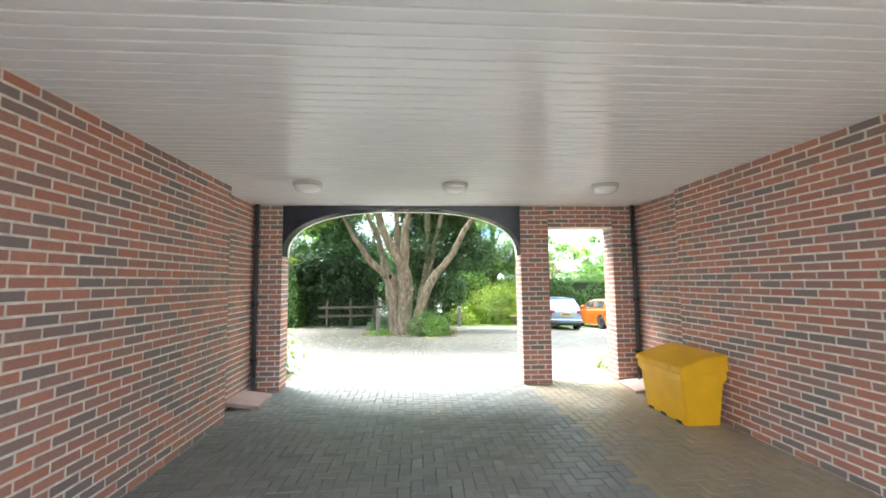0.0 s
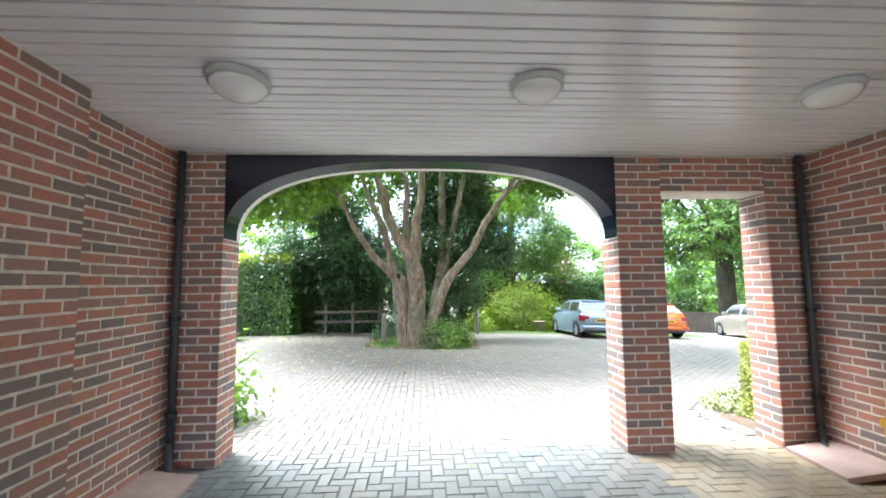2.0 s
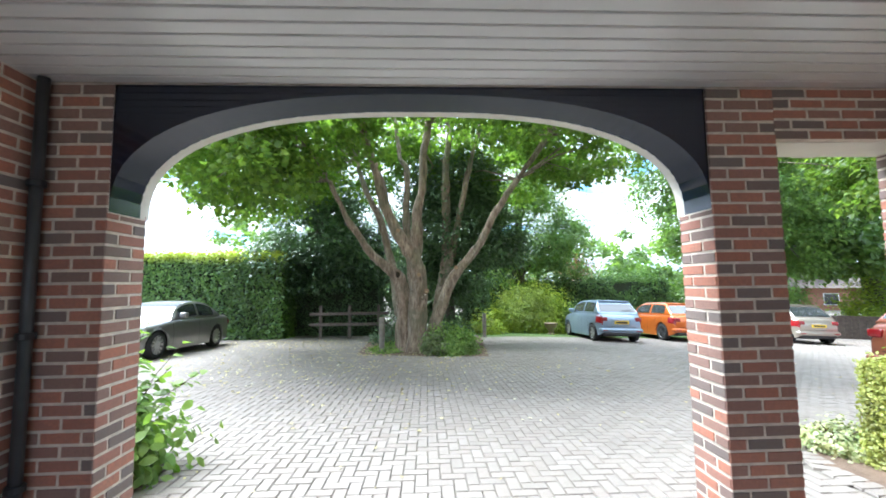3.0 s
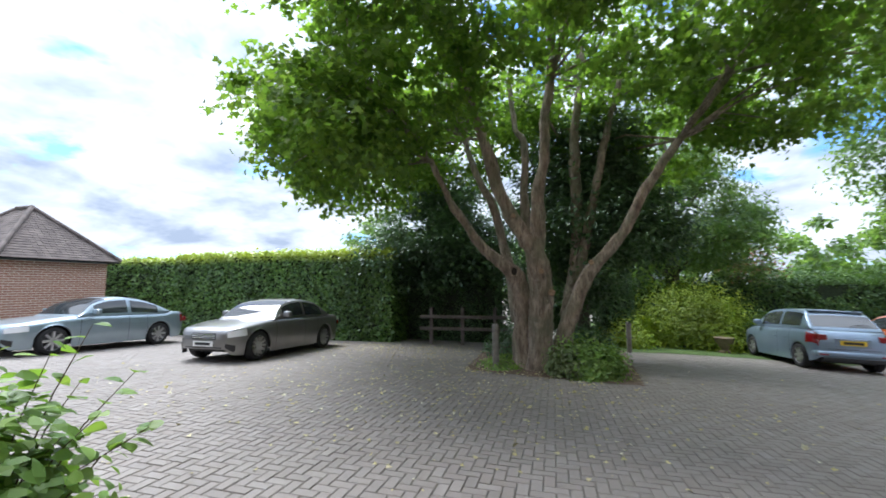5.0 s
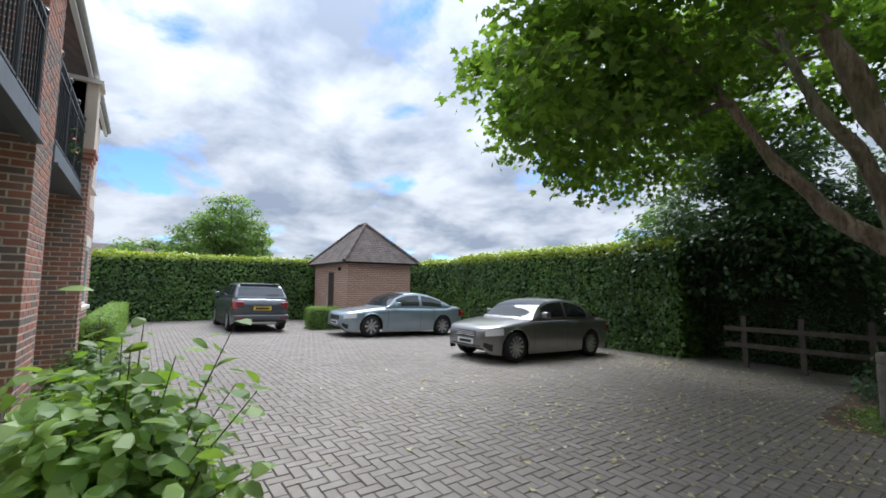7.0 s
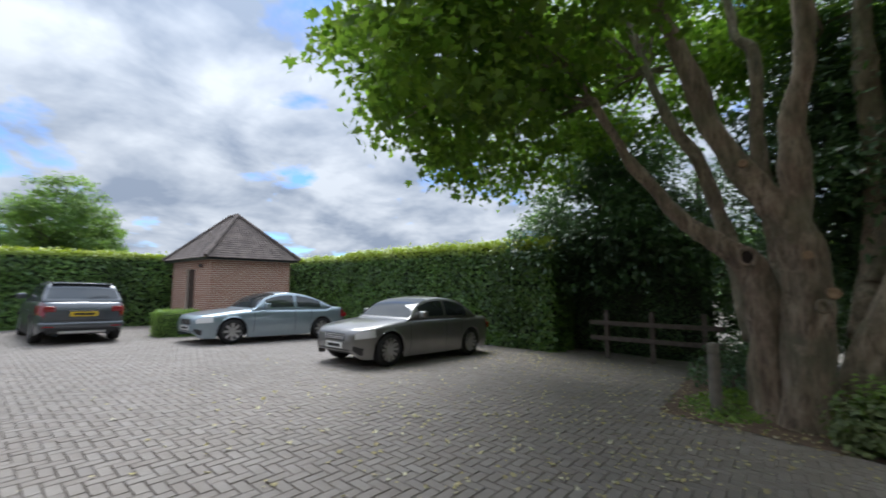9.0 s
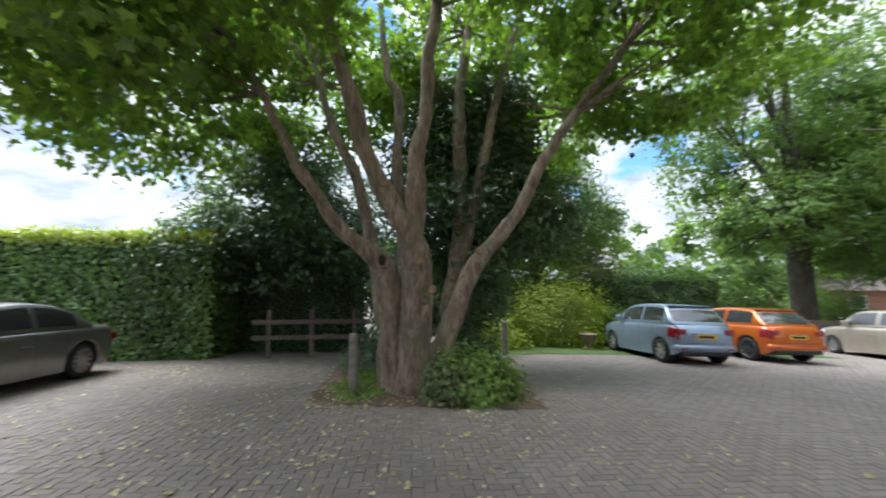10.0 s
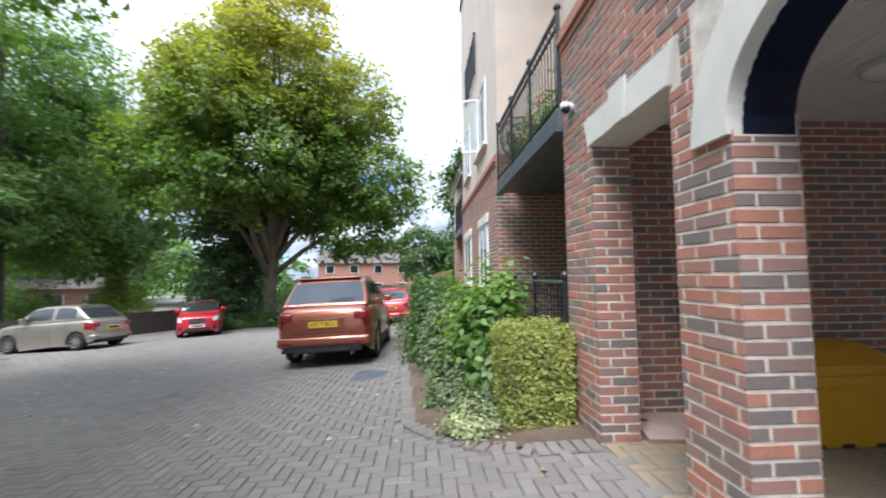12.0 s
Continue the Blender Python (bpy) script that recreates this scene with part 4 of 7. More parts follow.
LIME_LEAF = leaf_material("lime_leaf", [(0.0, (0.125, 0.21, 0.085)), (0.6, (0.175, 0.28, 0.11)), (1.0, (0.23, 0.33, 0.14))], 0.6)
CHESTNUT = leaf_material("chestnut_leaf", [(0.0, (0.095, 0.17, 0.042)), (0.6, (0.14, 0.23, 0.052)), (1.0, (0.2, 0.28, 0.07))], 0.55, tip=(10.0, 18.0, 6.0, (0.38, 0.34, 0.055)))
YELLOW_LEAF = leaf_material("yellow_green_leaf", [(0.0, (0.22, 0.30, 0.03)), (0.6, (0.34, 0.42, 0.05)), (1.0, (0.16, 0.26, 0.04))], 0.4)
GOLD_LEAF = leaf_material("golden_privet_leaf", [(0.0, (0.32, 0.36, 0.10)), (0.6, (0.44, 0.45, 0.14)), (1.0, (0.24, 0.30, 0.085))], 0.3, noise_scale=4)
PALE_LEAF = leaf_material("variegated_leaf", [(0.0, (0.50, 0.50, 0.30)), (0.5, (0.22, 0.30, 0.12)), (1.0, (0.62, 0.60, 0.42))], 0.25, noise_scale=5)
FRESH_LEAF = leaf_material("fresh_green_leaf", [(0.0, (0.13, 0.24, 0.06)), (0.6, (0.20, 0.32, 0.085)), (1.0, (0.27, 0.39, 0.12))], 0.45, noise_scale=3)
MID_LEAF = leaf_material("mid_green_leaf", [(0.0, (0.05, 0.11, 0.03)), (0.6, (0.08, 0.155, 0.04)), (1.0, (0.13, 0.21, 0.05))], 0.35, noise_scale=2)
GREY_LEAF = leaf_material("grey_green_leaf", [(0.0, (0.12, 0.17, 0.08)), (0.6, (0.18, 0.23, 0.11)), (1.0, (0.25, 0.30, 0.16))], 0.3, noise_scale=3)
RED_LEAF = leaf_material("copper_leaf", [(0.0, (0.16, 0.045, 0.04)), (1.0, (0.24, 0.08, 0.06))], 0.3)


def crown_leaves(blobs, count, leaf, outline, material, rng, hollow=0.55, clump=0.55, per=90, droop=0.7, origin=(0, 0, 0)):
    """Leaves in clumps near the skin of several overlapping lumps (x, y, z, rx, ry, rz)."""
    B = np.array(blobs, float)
    vol = (B[:, 3] * B[:, 4] + B[:, 4] * B[:, 5] + B[:, 3] * B[:, 5])
    nc = max(8, count // per)
    which = rng.choice(len(B), size=nc, p=vol / vol.sum())
    d = rng.normal(size=(nc, 3))
    d /= np.linalg.norm(d, axis=1, keepdims=True)
    r = rng.uniform(hollow, 1.0, (nc, 1)) ** 0.6
    c = B[which, :3] + d * r * B[which, 3:]
    k = rng.integers(nc, size=count)
    size_c = rng.uniform(0.6, 1.35, nc) * clump
    off = np.clip(rng.normal(size=(count, 3)), -1.7, 1.7) * np.array([0.62, 0.62, 0.34]) * size_c[k][:, None]
    off[:, 2] -= 0.25 * (off[:, 0] ** 2 + off[:, 1] ** 2) / np.maximum(0.05, size_c[k])
    p = c[k] + off
    N = d[k] * 0.5 + rng.normal(0, 0.45, (count, 3)) + np.array([0, 0, 0.75])
    return leaves_mesh("leaves", p - np.array(origin), N, leaf * rng.uniform(0.65, 1.25, count), outline, material, rng, droop), c, d


def limbs(bm, root, ends, r0, rng, sides=7):
    """Bending limbs from a root to given ends."""
    for e in ends:
        root_v, e = Vector(root), Vector(e)
        m1 = root_v.lerp(e, 0.35) + Vector((rng.uniform(-0.3, 0.3), rng.uniform(-0.3, 0.3), 0.35))
        m2 = root_v.lerp(e, 0.7) + Vector((rng.uniform(-0.3, 0.3), rng.uniform(-0.3, 0.3), 0.25))
        tube([root_v, m1, m2, e], [r0, r0 * 0.7, r0 * 0.45, r0 * 0.12], sides, bm)

# ---- the big tree in the yard ----
KNOT_WOOD = plain("cut_wood", (0.30, 0.215, 0.135), 0.85, var=0.3, scale=16, bump=0.4, bscale=60)
HOLLOW_SHADE = plain("hollow_shade", (0.02, 0.015, 0.012), 0.95, var=0.3)


def big_tree():
    rng = np.random.default_rng(11)
    O = Vector((-0.1, 15.1, ground_z(-0.1, 15.1)))
    top = tagged(empty("maple_tree", Matrix.Translation(O)), "large many-stemmed maple with pale brown bark", "tree")

    g = O.z

    def stem(name, pts, r0, r1, sides=14, power=1.0):
        # smoothed stem with swellings
        p = [Vector(q) for q in pts]
        fine, rad = [], []
        n = len(p)
        for i in range(n - 1):
            a, b, c, d = p[max(i - 1, 0)], p[i], p[i + 1], p[min(i + 2, n - 1)]
            for k in range(10):
                t = k / 10
                q = 0.5 * ((2 * b) + (c - a) * t + (2 * a - 5 * b + 4 * c - d) * t * t + (3 * b - a - 3 * c + d) * t ** 3)
                s = (i + t) / (n - 1)
                fine.append(q - O)
                flare = 1 + 0.45 * math.exp(-max(0.0, q.z - g) / 0.3) if name == "trunk" else 1.0
                rad.append(0.9 * flare * (r0 + (r1 - r0) * s ** power) * (1 + 0.13 * noise.noise(q * 1.9) + 0.07 * noise.noise(q * 5)))
        fine.append(p[-1] - O)
        rad.append(r1)
        bm = tube(fine, rad, sides + 10)
        # ridges that run along the stem, burls and small lumps
        seed = Vector((3.1 * r0, 7.7 * r0, 0)) * 10
        for i, v in enumerate(bm.verts):
            ring = min(i // (sides + 10), len(fine) - 1)
            out = v.co - fine[ring]
            ridge = noise.noise(Vector((out.x / rad[ring] * 1.6, out.y / rad[ring] * 1.6, v.co.z * 0.55)) + seed)
            v.co += out * (0.30 * ridge) + 0.03 * noise.noise_vector(v.co * 2.7) + 0.012 * noise.noise_vector(v.co * 9.0)
        return part(name, bm, BARK, top, "", True)
    # three trunks from one foot
    stem("trunk", [(-0.40, 14.98, g - 0.1), (-0.44, 14.9, 0.35), (-0.44, 14.82, 1.1), (-0.56, 14.78, 1.6), (-0.84, 14.75, 1.92), (-1.14, 14.7, 2.15)], 0.26, 0.13, 16)
    stem("trunk", [(-0.10, 14.85, g - 0.1), (-0.06, 14.75, 0.6), (-0.03, 14.65, 1.4), (-0.12, 14.55, 2.05), (-0.36, 14.5, 2.5)], 0.31, 0.20, 18)
    stem("trunk", [(0.30, 15.05, g - 0.1), (0.42, 15.05, 0.18), (0.53, 15.05, 0.61), (0.85, 15.1, 1.41), (1.10, 15.1, 1.85), (1.67, 15.1, 2.49), (2.28, 15.1, 3.59), (2.96, 15.1, 4.58), (3.98, 15.1, 5.93), (4.49, 15.1, 6.77), (4.9, 15.1, 7.8)], 0.27, 0.05, 16, 0.6)
    # leaders that rise from them
    stem("stem", [(-1.05, 14.72, 2.1), (-1.36, 14.65, 2.42), (-1.66, 14.55, 2.85), (-2.0, 14.4, 3.4), (-2.4, 14.2, 4.3), (-2.8, 14.0, 5.0), (-3.5, 13.6, 5.6)], 0.13, 0.04, 10)
    stem("stem", [(-0.28, 14.52, 2.36), (-0.58, 14.45, 2.92), (-0.90, 14.4, 3.59), (-1.06, 14.35, 4.28), (-1.24, 14.3, 4.9), (-1.45, 14.2, 5.6), (-1.9, 13.9, 7.2)], 0.20, 0.07, 14)
    stem("stem", [(-0.15, 14.55, 1.95), (-0.06, 14.55, 2.56), (-0.04, 14.55, 3.49), (0.12, 14.5, 4.22), (0.17, 14.45, 5.2), (0.3, 14.4, 6.0), (0.3, 14.1, 8.0)], 0.19, 0.07, 14)
    # slimmer stems at the back
    stem("stem", [(-0.6, 15.3, 0.6), (-0.87, 15.7, 2.14), (-1.18, 15.8, 3.4), (-1.61, 15.8, 4.32), (-1.93, 15.8, 5.33), (-2.3, 15.9, 7.0)], 0.15, 0.06, 10)
    stem("stem", [(-0.2, 15.4, 0.9), (-0.29, 15.8, 2.36), (-0.41, 15.8, 3.6), (-0.37, 15.8, 5.0), (-0.6, 15.8, 5.54), (-0.75, 15.8, 7.0)], 0.15, 0.06, 10)
    stem("stem", [(0.5, 15.4, 0.7), (0.8, 15.9, 2.23), (0.84, 15.9, 4.36), (0.86, 15.9, 5.35), (1.04, 15.9, 6.54), (1.1, 15.9, 7.6)], 0.17, 0.07, 10)
    stem("stem", [(0.7, 15.6, 1.4), (1.01, 15.8, 2.44), (1.38, 15.8, 4.2), (1.79, 15.8, 5.89), (2.2, 15.7, 7.2)], 0.14, 0.06, 10)
    # knots, and a near-black disc for the shade in the round hollow
    for c, r in (((-0.58, 14.52, 1.76), 0.085), ((0.1, 14.36, 1.15), 0.05)):
        c = Vector(c) - O
        pts = [c + Vector((r * math.cos(a), -0.03, r * 1.3 * math.sin(a))) for a in [i * math.pi / 9 for i in range(19)]]
        part("knot", tube(pts, 0.026, 8, None, False), BARK, top, "healed branch scar", True)
    part("hollow", lathe([(0.085, 0), (0.07, 0.012), (0.01, 0.014)], 14, m=Matrix.Translation(Vector((-0.58, 14.5, 1.76)) - O) @ Matrix.Rotation(math.pi / 2, 4, "X") @ Matrix.Scale(1.3, 4, (0, 1, 0))), HOLLOW_SHADE, top, "near-black disc standing for the shaded hollow")
    for c, r in (((0.20, 14.42, 1.3), 0.065), ((0.0, 14.34, 1.75), 0.05), ((-0.55, 14.25, 2.95), 0.05), ((1.05, 14.9, 1.95), 0.05)):
        part("cut_knot", lathe([(r * 1.1, -0.06), (r * 1.15, 0.0), (r * 0.95, 0.03), (r * 0.55, 0.012), (0.01, 0.006)], 12, m=Matrix.Translation(Vector(c) - O) @ Matrix.Rotation(math.pi / 2, 4, "X")), KNOT_WOOD, top, "pale cut branch scar", True)
    # crown
    blobs = [(-0.3, 15.2, 7.3, 5.4, 5.2, 1.5), (-3.2, 12.6, 5.9, 2.6, 2.6, 1.9), (-4.3, 13.8, 5.0, 2.1, 2.3, 1.6), (-3.9, 11.9, 4.5, 1.3, 1.4, 1.2), (-1.0, 11.6, 6.7, 3.0, 2.2, 1.5),
             (3.0, 13.0, 6.8, 3.0, 2.6, 1.7), (5.2, 15.6, 6.6, 2.6, 2.8, 2.0), (-5.2, 16.2, 5.2, 2.2, 2.6, 1.6), (2.0, 18.2, 6.2, 3.6, 2.6, 2.2), (-2.6, 18.0, 6.4, 3.2, 2.4, 1.8), (4.6, 12.2, 6.2, 1.8, 1.6, 1.2), (-2.9, 11.4, 4.2, 1.0, 0.9, 0.8), (5.8, 17.6, 6.6, 2.2, 2.2, 1.7)]
    me, c, d = crown_leaves(blobs, 66000, 0.145, MAPLE, MAPLE_LEAF, rng, 0.5, 0.40, 50, 0.8, O)
    ob = part("crown", me, None, top, "dense green lobed leaves")
    bm = bmesh.new()
    tips = [(-2.4, 14.2, 4.3), (-2.8, 14.0, 5.0), (-1.24, 14.3, 4.9), (-1.45, 14.2, 5.6), (0.17, 14.45, 5.2), (0.3, 14.4, 6.0), (2.96, 15.1, 4.58), (3.98, 15.1, 5.93), (4.49, 15.1, 6.77), (-1.93, 15.8, 5.33), (-0.6, 15.8, 5.54), (0.86, 15.9, 5.35), (1.04, 15.9, 6.54), (1.79, 15.8, 5.89), (-3.5, 13.6, 5.6)]
    pick = rng.choice(len(c), 110, replace=False)
    for i in pick:
        e = Vector(c[i])
        s = min(tips, key=lambda q: (Vector(q) - e).length + (2.0 if q[2] > e.z else 0))
        s = Vector(s)
        mid = s.lerp(e, 0.5) + Vector((0, 0, 0.25)) + Vector(rng.normal(0, 0.12, 3))
        tube([s - O, mid - O, e - O], [0.036, 0.022, 0.007], 6, bm)
    part("branchwork", bm, BARK, top, "", True)["kind"] = "stuff"


big_tree()


def tree(name, x, y, height, trunk_r, blobs, count, leaf, material, label, seed, clump=0.8, outline=KITE, bark=BARK_DARK, fork=0.3, per=80, hollow=0.5, lean=0.0, limb=0.42):
    """A tree with a tapering trunk, limbs to the crown's lumps and clumped leaves. blobs are relative to the foot."""
    rng = np.random.default_rng(seed)
    z = ground_z(x, y)
    top = tagged(empty(name, Matrix.Translation((x, y, z))), label, "tree")
    fz = height * fork
    trunk = tube([(0, 0, -0.2), (0.03, 0, 0.5), (lean * 0.3, 0.02, fz * 0.6), (lean, 0, fz), (lean * 1.5, 0.1, height * 0.62), (lean * 1.5, 0, height * 0.9)],
                 [trunk_r * 1.5, trunk_r * 1.12, trunk_r, trunk_r * 0.9, trunk_r * 0.45, 0.03], 14)
    for v in trunk.verts:
        v.co += trunk_r * 0.16 * noise.noise_vector(v.co * 1.9)
    part("trunk", trunk, bark, top, "", True)
    bm = bmesh.new()
    for b in blobs:
        limbs(bm, (lean, 0, fz * rng.uniform(0.75, 1.2)), [(b[0], b[1], b[2])], trunk_r * limb, rng)
        for k in range(3):
            e = Vector(b[:3]) + Vector(rng.normal(0, 0.5, 3)) * b[3]
            limbs(bm, (b[0] * 0.5 + lean * 0.5, b[1] * 0.5, (fz + b[2]) / 2), [e], trunk_r * 0.2, rng, 5)
    part("limbwork", bm, bark, top, "", True)["kind"] = "stuff"
    me, c, d = crown_leaves(blobs, count, leaf, outline, material, rng, hollow, clump, per, 0.8)
    part("crown", me, None, top)
    return top


# the lime beyond the small cars
tree("lime_tree", 20.0, 27.5, 20, 0.5, [(0, 0, 8.4, 4.6, 4.6, 3.2), (-2.3, -1, 6.3, 3.0, 3.0, 2.0), (2.4, 0, 6.4, 2.8, 2.8, 2.0), (-3.6, -0.6, 4.4, 1.1, 1.2, 1.6), (3.4, -0.4, 4.6, 1.0, 1.2, 1.5), (1.0, -1.6, 4.8, 1.2, 1.2, 1.4), (0, 0, 12.5, 4.5, 4.5, 3.4), (-4.0, 1, 9.6, 2.4, 2.4, 2.2), (3.8, 0.5, 10.0, 2.4, 2.4, 2.2), (-1.5, 0, 16.2, 4.2, 4.2, 3.2), (-4.6, 1, 13.4, 3.2, 3.2, 2.6), (3.6, 0, 15.2, 3.0, 3.0, 2.4)],
     40000, 0.25, LIME_LEAF, "tall lime tree with hanging leafy boughs", 21, 0.85, KITE, BARK_DARK, 0.3)
# the chestnut, yellower towards its top
tree("chestnut_tree", 21.4, 15.2, 18.5, 0.29, [(0.4, -3.8, 5.2, 2.2, 2.6, 1.7), (1.0, -4.6, 7.6, 3.2, 3.2, 2.4), (0.6, -3.4, 11.6, 3.0, 3.2, 2.6), (-0.8, 4.4, 8.4, 3.0, 3.2, 2.6), (-0.5, 3.0, 12.6, 2.8, 2.8, 2.2), (0, 0, 9.2, 5.0, 5.0, 3.4), (-2.6, 0.8, 7.2, 3.4, 3.4, 2.2), (2.6, -0.8, 7.2, 3.2, 3.2, 2.0), (0, 0, 13.6, 4.0, 4.0, 3.0), (0.2, 0, 16.6, 2.6, 2.6, 2.0), (-3.9, 1.2, 10.4, 2.2, 2.2, 2.0), (3.9, -1.2, 9.8, 2.4, 2.4, 2.2)],
     82000, 0.26, CHESTNUT, "tall chestnut tree with yellower upper leaves", 22, 0.75, KITE, BARK_MID, 0.15, limb=0.6)
tree("beech_tree", 30, 29, 19, 0.6, [(0, 0, 9, 6, 6, 4), (-3, 0, 6, 4, 4, 3), (3, 0, 13, 4, 4, 3.5), (-4, 1, 12, 4, 4, 3)], 26000, 0.42, LIME_LEAF, "tall leafy tree behind the yard", 23, 1.0)
tree("weeping_tree", 5.4, 25.6, 11, 0.3, [(0, 0, 5.6, 3.4, 3.0, 2.8), (-2.4, -1, 4.2, 2.2, 2.2, 2.0), (2.2, -0.5, 4.4, 1.8, 1.9, 1.9), (0, 0, 8.4, 2.9, 2.7, 2.4)], 38000, 0.2, LIME_LEAF, "light green tree with drooping foliage", 24, 0.6, SLIM)
tree("holly_tree", -4.4, 20.6, 7.5, 0.22, [(0, 0, 4.2, 2.3, 2.0, 2.0), (-1.0, -0.6, 3.0, 1.7, 1.6, 1.4), (1.5, -0.8, 3.2, 1.8, 1.5, 1.4), (0.4, 0, 5.8, 1.8, 1.7, 1.5)], 30000, 0.16, DARK_LEAF, "dark glossy evergreen behind the fence", 25, 0.5, OVAL)
tree("yew_tree", 1.0, 17.2, 7.5, 0.16, [(0, 0, 4.6, 1.7, 1.2, 1.3), (-0.5, -0.5, 3.4, 1.1, 0.8, 1.1), (0.8, -0.9, 3.5, 1.1, 0.7, 1.0), (0.2, -0.6, 2.3, 0.9, 0.7, 0.9), (1.7, 0.1, 3.7, 1.0, 0.9, 1.0), (0.3, 0, 5.6, 1.5, 1.2, 1.2)], 40000, 0.16, DARK_LEAF, "dark evergreen close behind the maple", 26, 0.5, SLIM)
tree("yew_tree", -2.0, 22.3, 7.0, 0.22, [(0, 0, 3.4, 2.6, 1.6, 2.4), (-2.6, 0.3, 2.4, 2.0, 1.4, 2.0), (2.6, 0.2, 2.4, 2.2, 1.4, 2.0), (0, 0, 1.2, 3.6, 1.0, 1.3)], 26000, 0.19, DARK_LEAF, "dark evergreen thicket behind the fence", 27, 0.6, SLIM)
tree("ivy_clad_tree", 23.4, 18.0, 10, 0.4, [(0, 0, 2.2, 1.8, 1.8, 2.4), (0, 0, 5.2, 1.9, 1.9, 2.2), (0.5, -0.3, 7.2, 2.2, 2.2, 1.8)], 26000, 0.24, DARK_LEAF, "ivy-clad dark tree behind the red car", 28, 0.6)
tree("garden_tree", -30, 11.5, 7.6, 0.22, [(0, 0, 5.0, 2.4, 2.4, 2.0), (-1.4, 1.2, 4.2, 1.8, 1.8, 1.5), (1.0, -1.4, 4.4, 1.8, 1.8, 1.5), (0, 0, 6.4, 1.5, 1.5, 1.2)], 15000, 0.2, LIME_LEAF, "round garden tree behind the hedge", 29, 0.5)
tree("garden_tree", -40, 13.5, 6.6, 0.2, [(0, 0, 4.3, 3.0, 3.0, 1.7), (2.6, -3.0, 3.9, 2.4, 2.4, 1.5), (-1, -6, 3.8, 3.4, 3.4, 1.5)], 14000, 0.26, LIME_LEAF, "round garden tree behind the hedge", 30, 0.6)
tree("garden_tree", 44, 7.0, 9, 0.25, [(0, 0, 4.5, 3.5, 3.5, 3.0), (2, -4, 4.0, 4, 4, 3)], 14000, 0.36, MID_LEAF, "leafy tree at the far end of the drive", 31, 0.8)
tree("garden_tree", 30, 3.0, 13, 0.3, [(0, 0, 7.5, 2.6, 2.6, 4.0), (0, 0, 4, 2.6, 2.6, 2.6)], 14000, 0.32, MID_LEAF, "leafy tree at the far end of the drive", 32, 0.8)


def woodland(name, spots, count, leaf, material, label, seed):
    rng = np.random.default_rng(seed)
    blobs = []
    for x, y, r, h in spots:
        g = ground_z(x, y)
        blobs += [(x, y, g + h * 0.5, r, r * 0.8, h * 0.45), (x + r * 0.6, y, g + h * 0.3, r * 0.8, r * 0.7, h * 0.3), (x - r * 0.5, y + 1, g + h * 0.75, r * 0.6, r * 0.6, h * 0.25)]
    me, c, d = crown_leaves(blobs, count, leaf, KITE, material, rng, 0.7, 0.9, 60)
    tagged(new(name, me), label, "woodland", kind="stuff")


woodland("far_wood", [(x, 46 + 5 * math.sin(x), 5.5, 9 + 3 * math.sin(x * 1.7)) for x in range(-18, 60, 7)], 42000, 0.55, LIME_LEAF, "belt of leafy trees behind the gardens", 41)
woodland("far_wood_side", [(48 + 3 * math.sin(y), y, 5, 8 + 2 * math.sin(y)) for y in range(24, 48, 7)], 16000, 0.55, LIME_LEAF, "belt of leafy trees beyond the yard", 42)
woodland("far_bushes", [(-50 - 4 * math.sin(y), y, 4, 4.6 + math.sin(y * 2)) for y in range(9, 60, 7)], 16000, 0.45, MID_LEAF, "far bushes behind the hedge", 43)

# ---- hedges and shrubs ----
R = np.random.default_rng(5)
hedge_box("laurel_hedge", -14.6, -5.1, 18.55, 19.9, 2.68, 0.13, 430, LAUREL, CORE, "tall clipped laurel hedge, its top coloured a sunlit yellow-green", R)
hedge_box("laurel_hedge", -20.7, -19.35, 2.5, 20.0, 2.55, 0.13, 330, LAUREL, CORE, "tall clipped laurel hedge, its top coloured a sunlit yellow-green", R)
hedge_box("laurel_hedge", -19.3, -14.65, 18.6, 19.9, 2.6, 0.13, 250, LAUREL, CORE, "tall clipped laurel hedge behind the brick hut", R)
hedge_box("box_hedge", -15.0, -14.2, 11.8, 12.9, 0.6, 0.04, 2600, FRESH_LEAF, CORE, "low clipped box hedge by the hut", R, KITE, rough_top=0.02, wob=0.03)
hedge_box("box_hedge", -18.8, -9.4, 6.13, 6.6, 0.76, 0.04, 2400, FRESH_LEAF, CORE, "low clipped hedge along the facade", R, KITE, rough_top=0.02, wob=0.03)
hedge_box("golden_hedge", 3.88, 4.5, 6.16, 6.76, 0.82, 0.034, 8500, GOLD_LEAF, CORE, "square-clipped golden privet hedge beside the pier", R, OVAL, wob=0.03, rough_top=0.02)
shrub("variegated_shrub", (3.95, 7.08), (0.24, 0.26), 0.25, 0.04, 2600, PALE_LEAF, TWIG, "low shrub with cream-edged leaves", R)
shrub("variegated_shrub", (4.25, 6.98), (0.28, 0.26), 0.26, 0.05, 2200, GREY_LEAF, TWIG, "low grey-green shrub at the bed's edge", R)
shrub("low_shrub", (4.95, 7.2), (0.3, 0.26), 0.46, 0.05, 3200, GREY_LEAF, TWIG, "low grey-green shrub at the bed's edge", R)
shrub("broadleaf_shrub", (5.2, 6.68), (0.68, 0.52), 1.26, 0.12, 5200, FRESH_LEAF, TWIG, "bright green broad-leaved shrub in the facade bed", R, OVAL, 9)
shrub("broadleaf_shrub", (5.9, 6.6), (0.6, 0.5), 1.2, 0.1, 4200, YELLOW_LEAF, TWIG, "yellow-green leafy shrub by the railing", R, OVAL, 9)
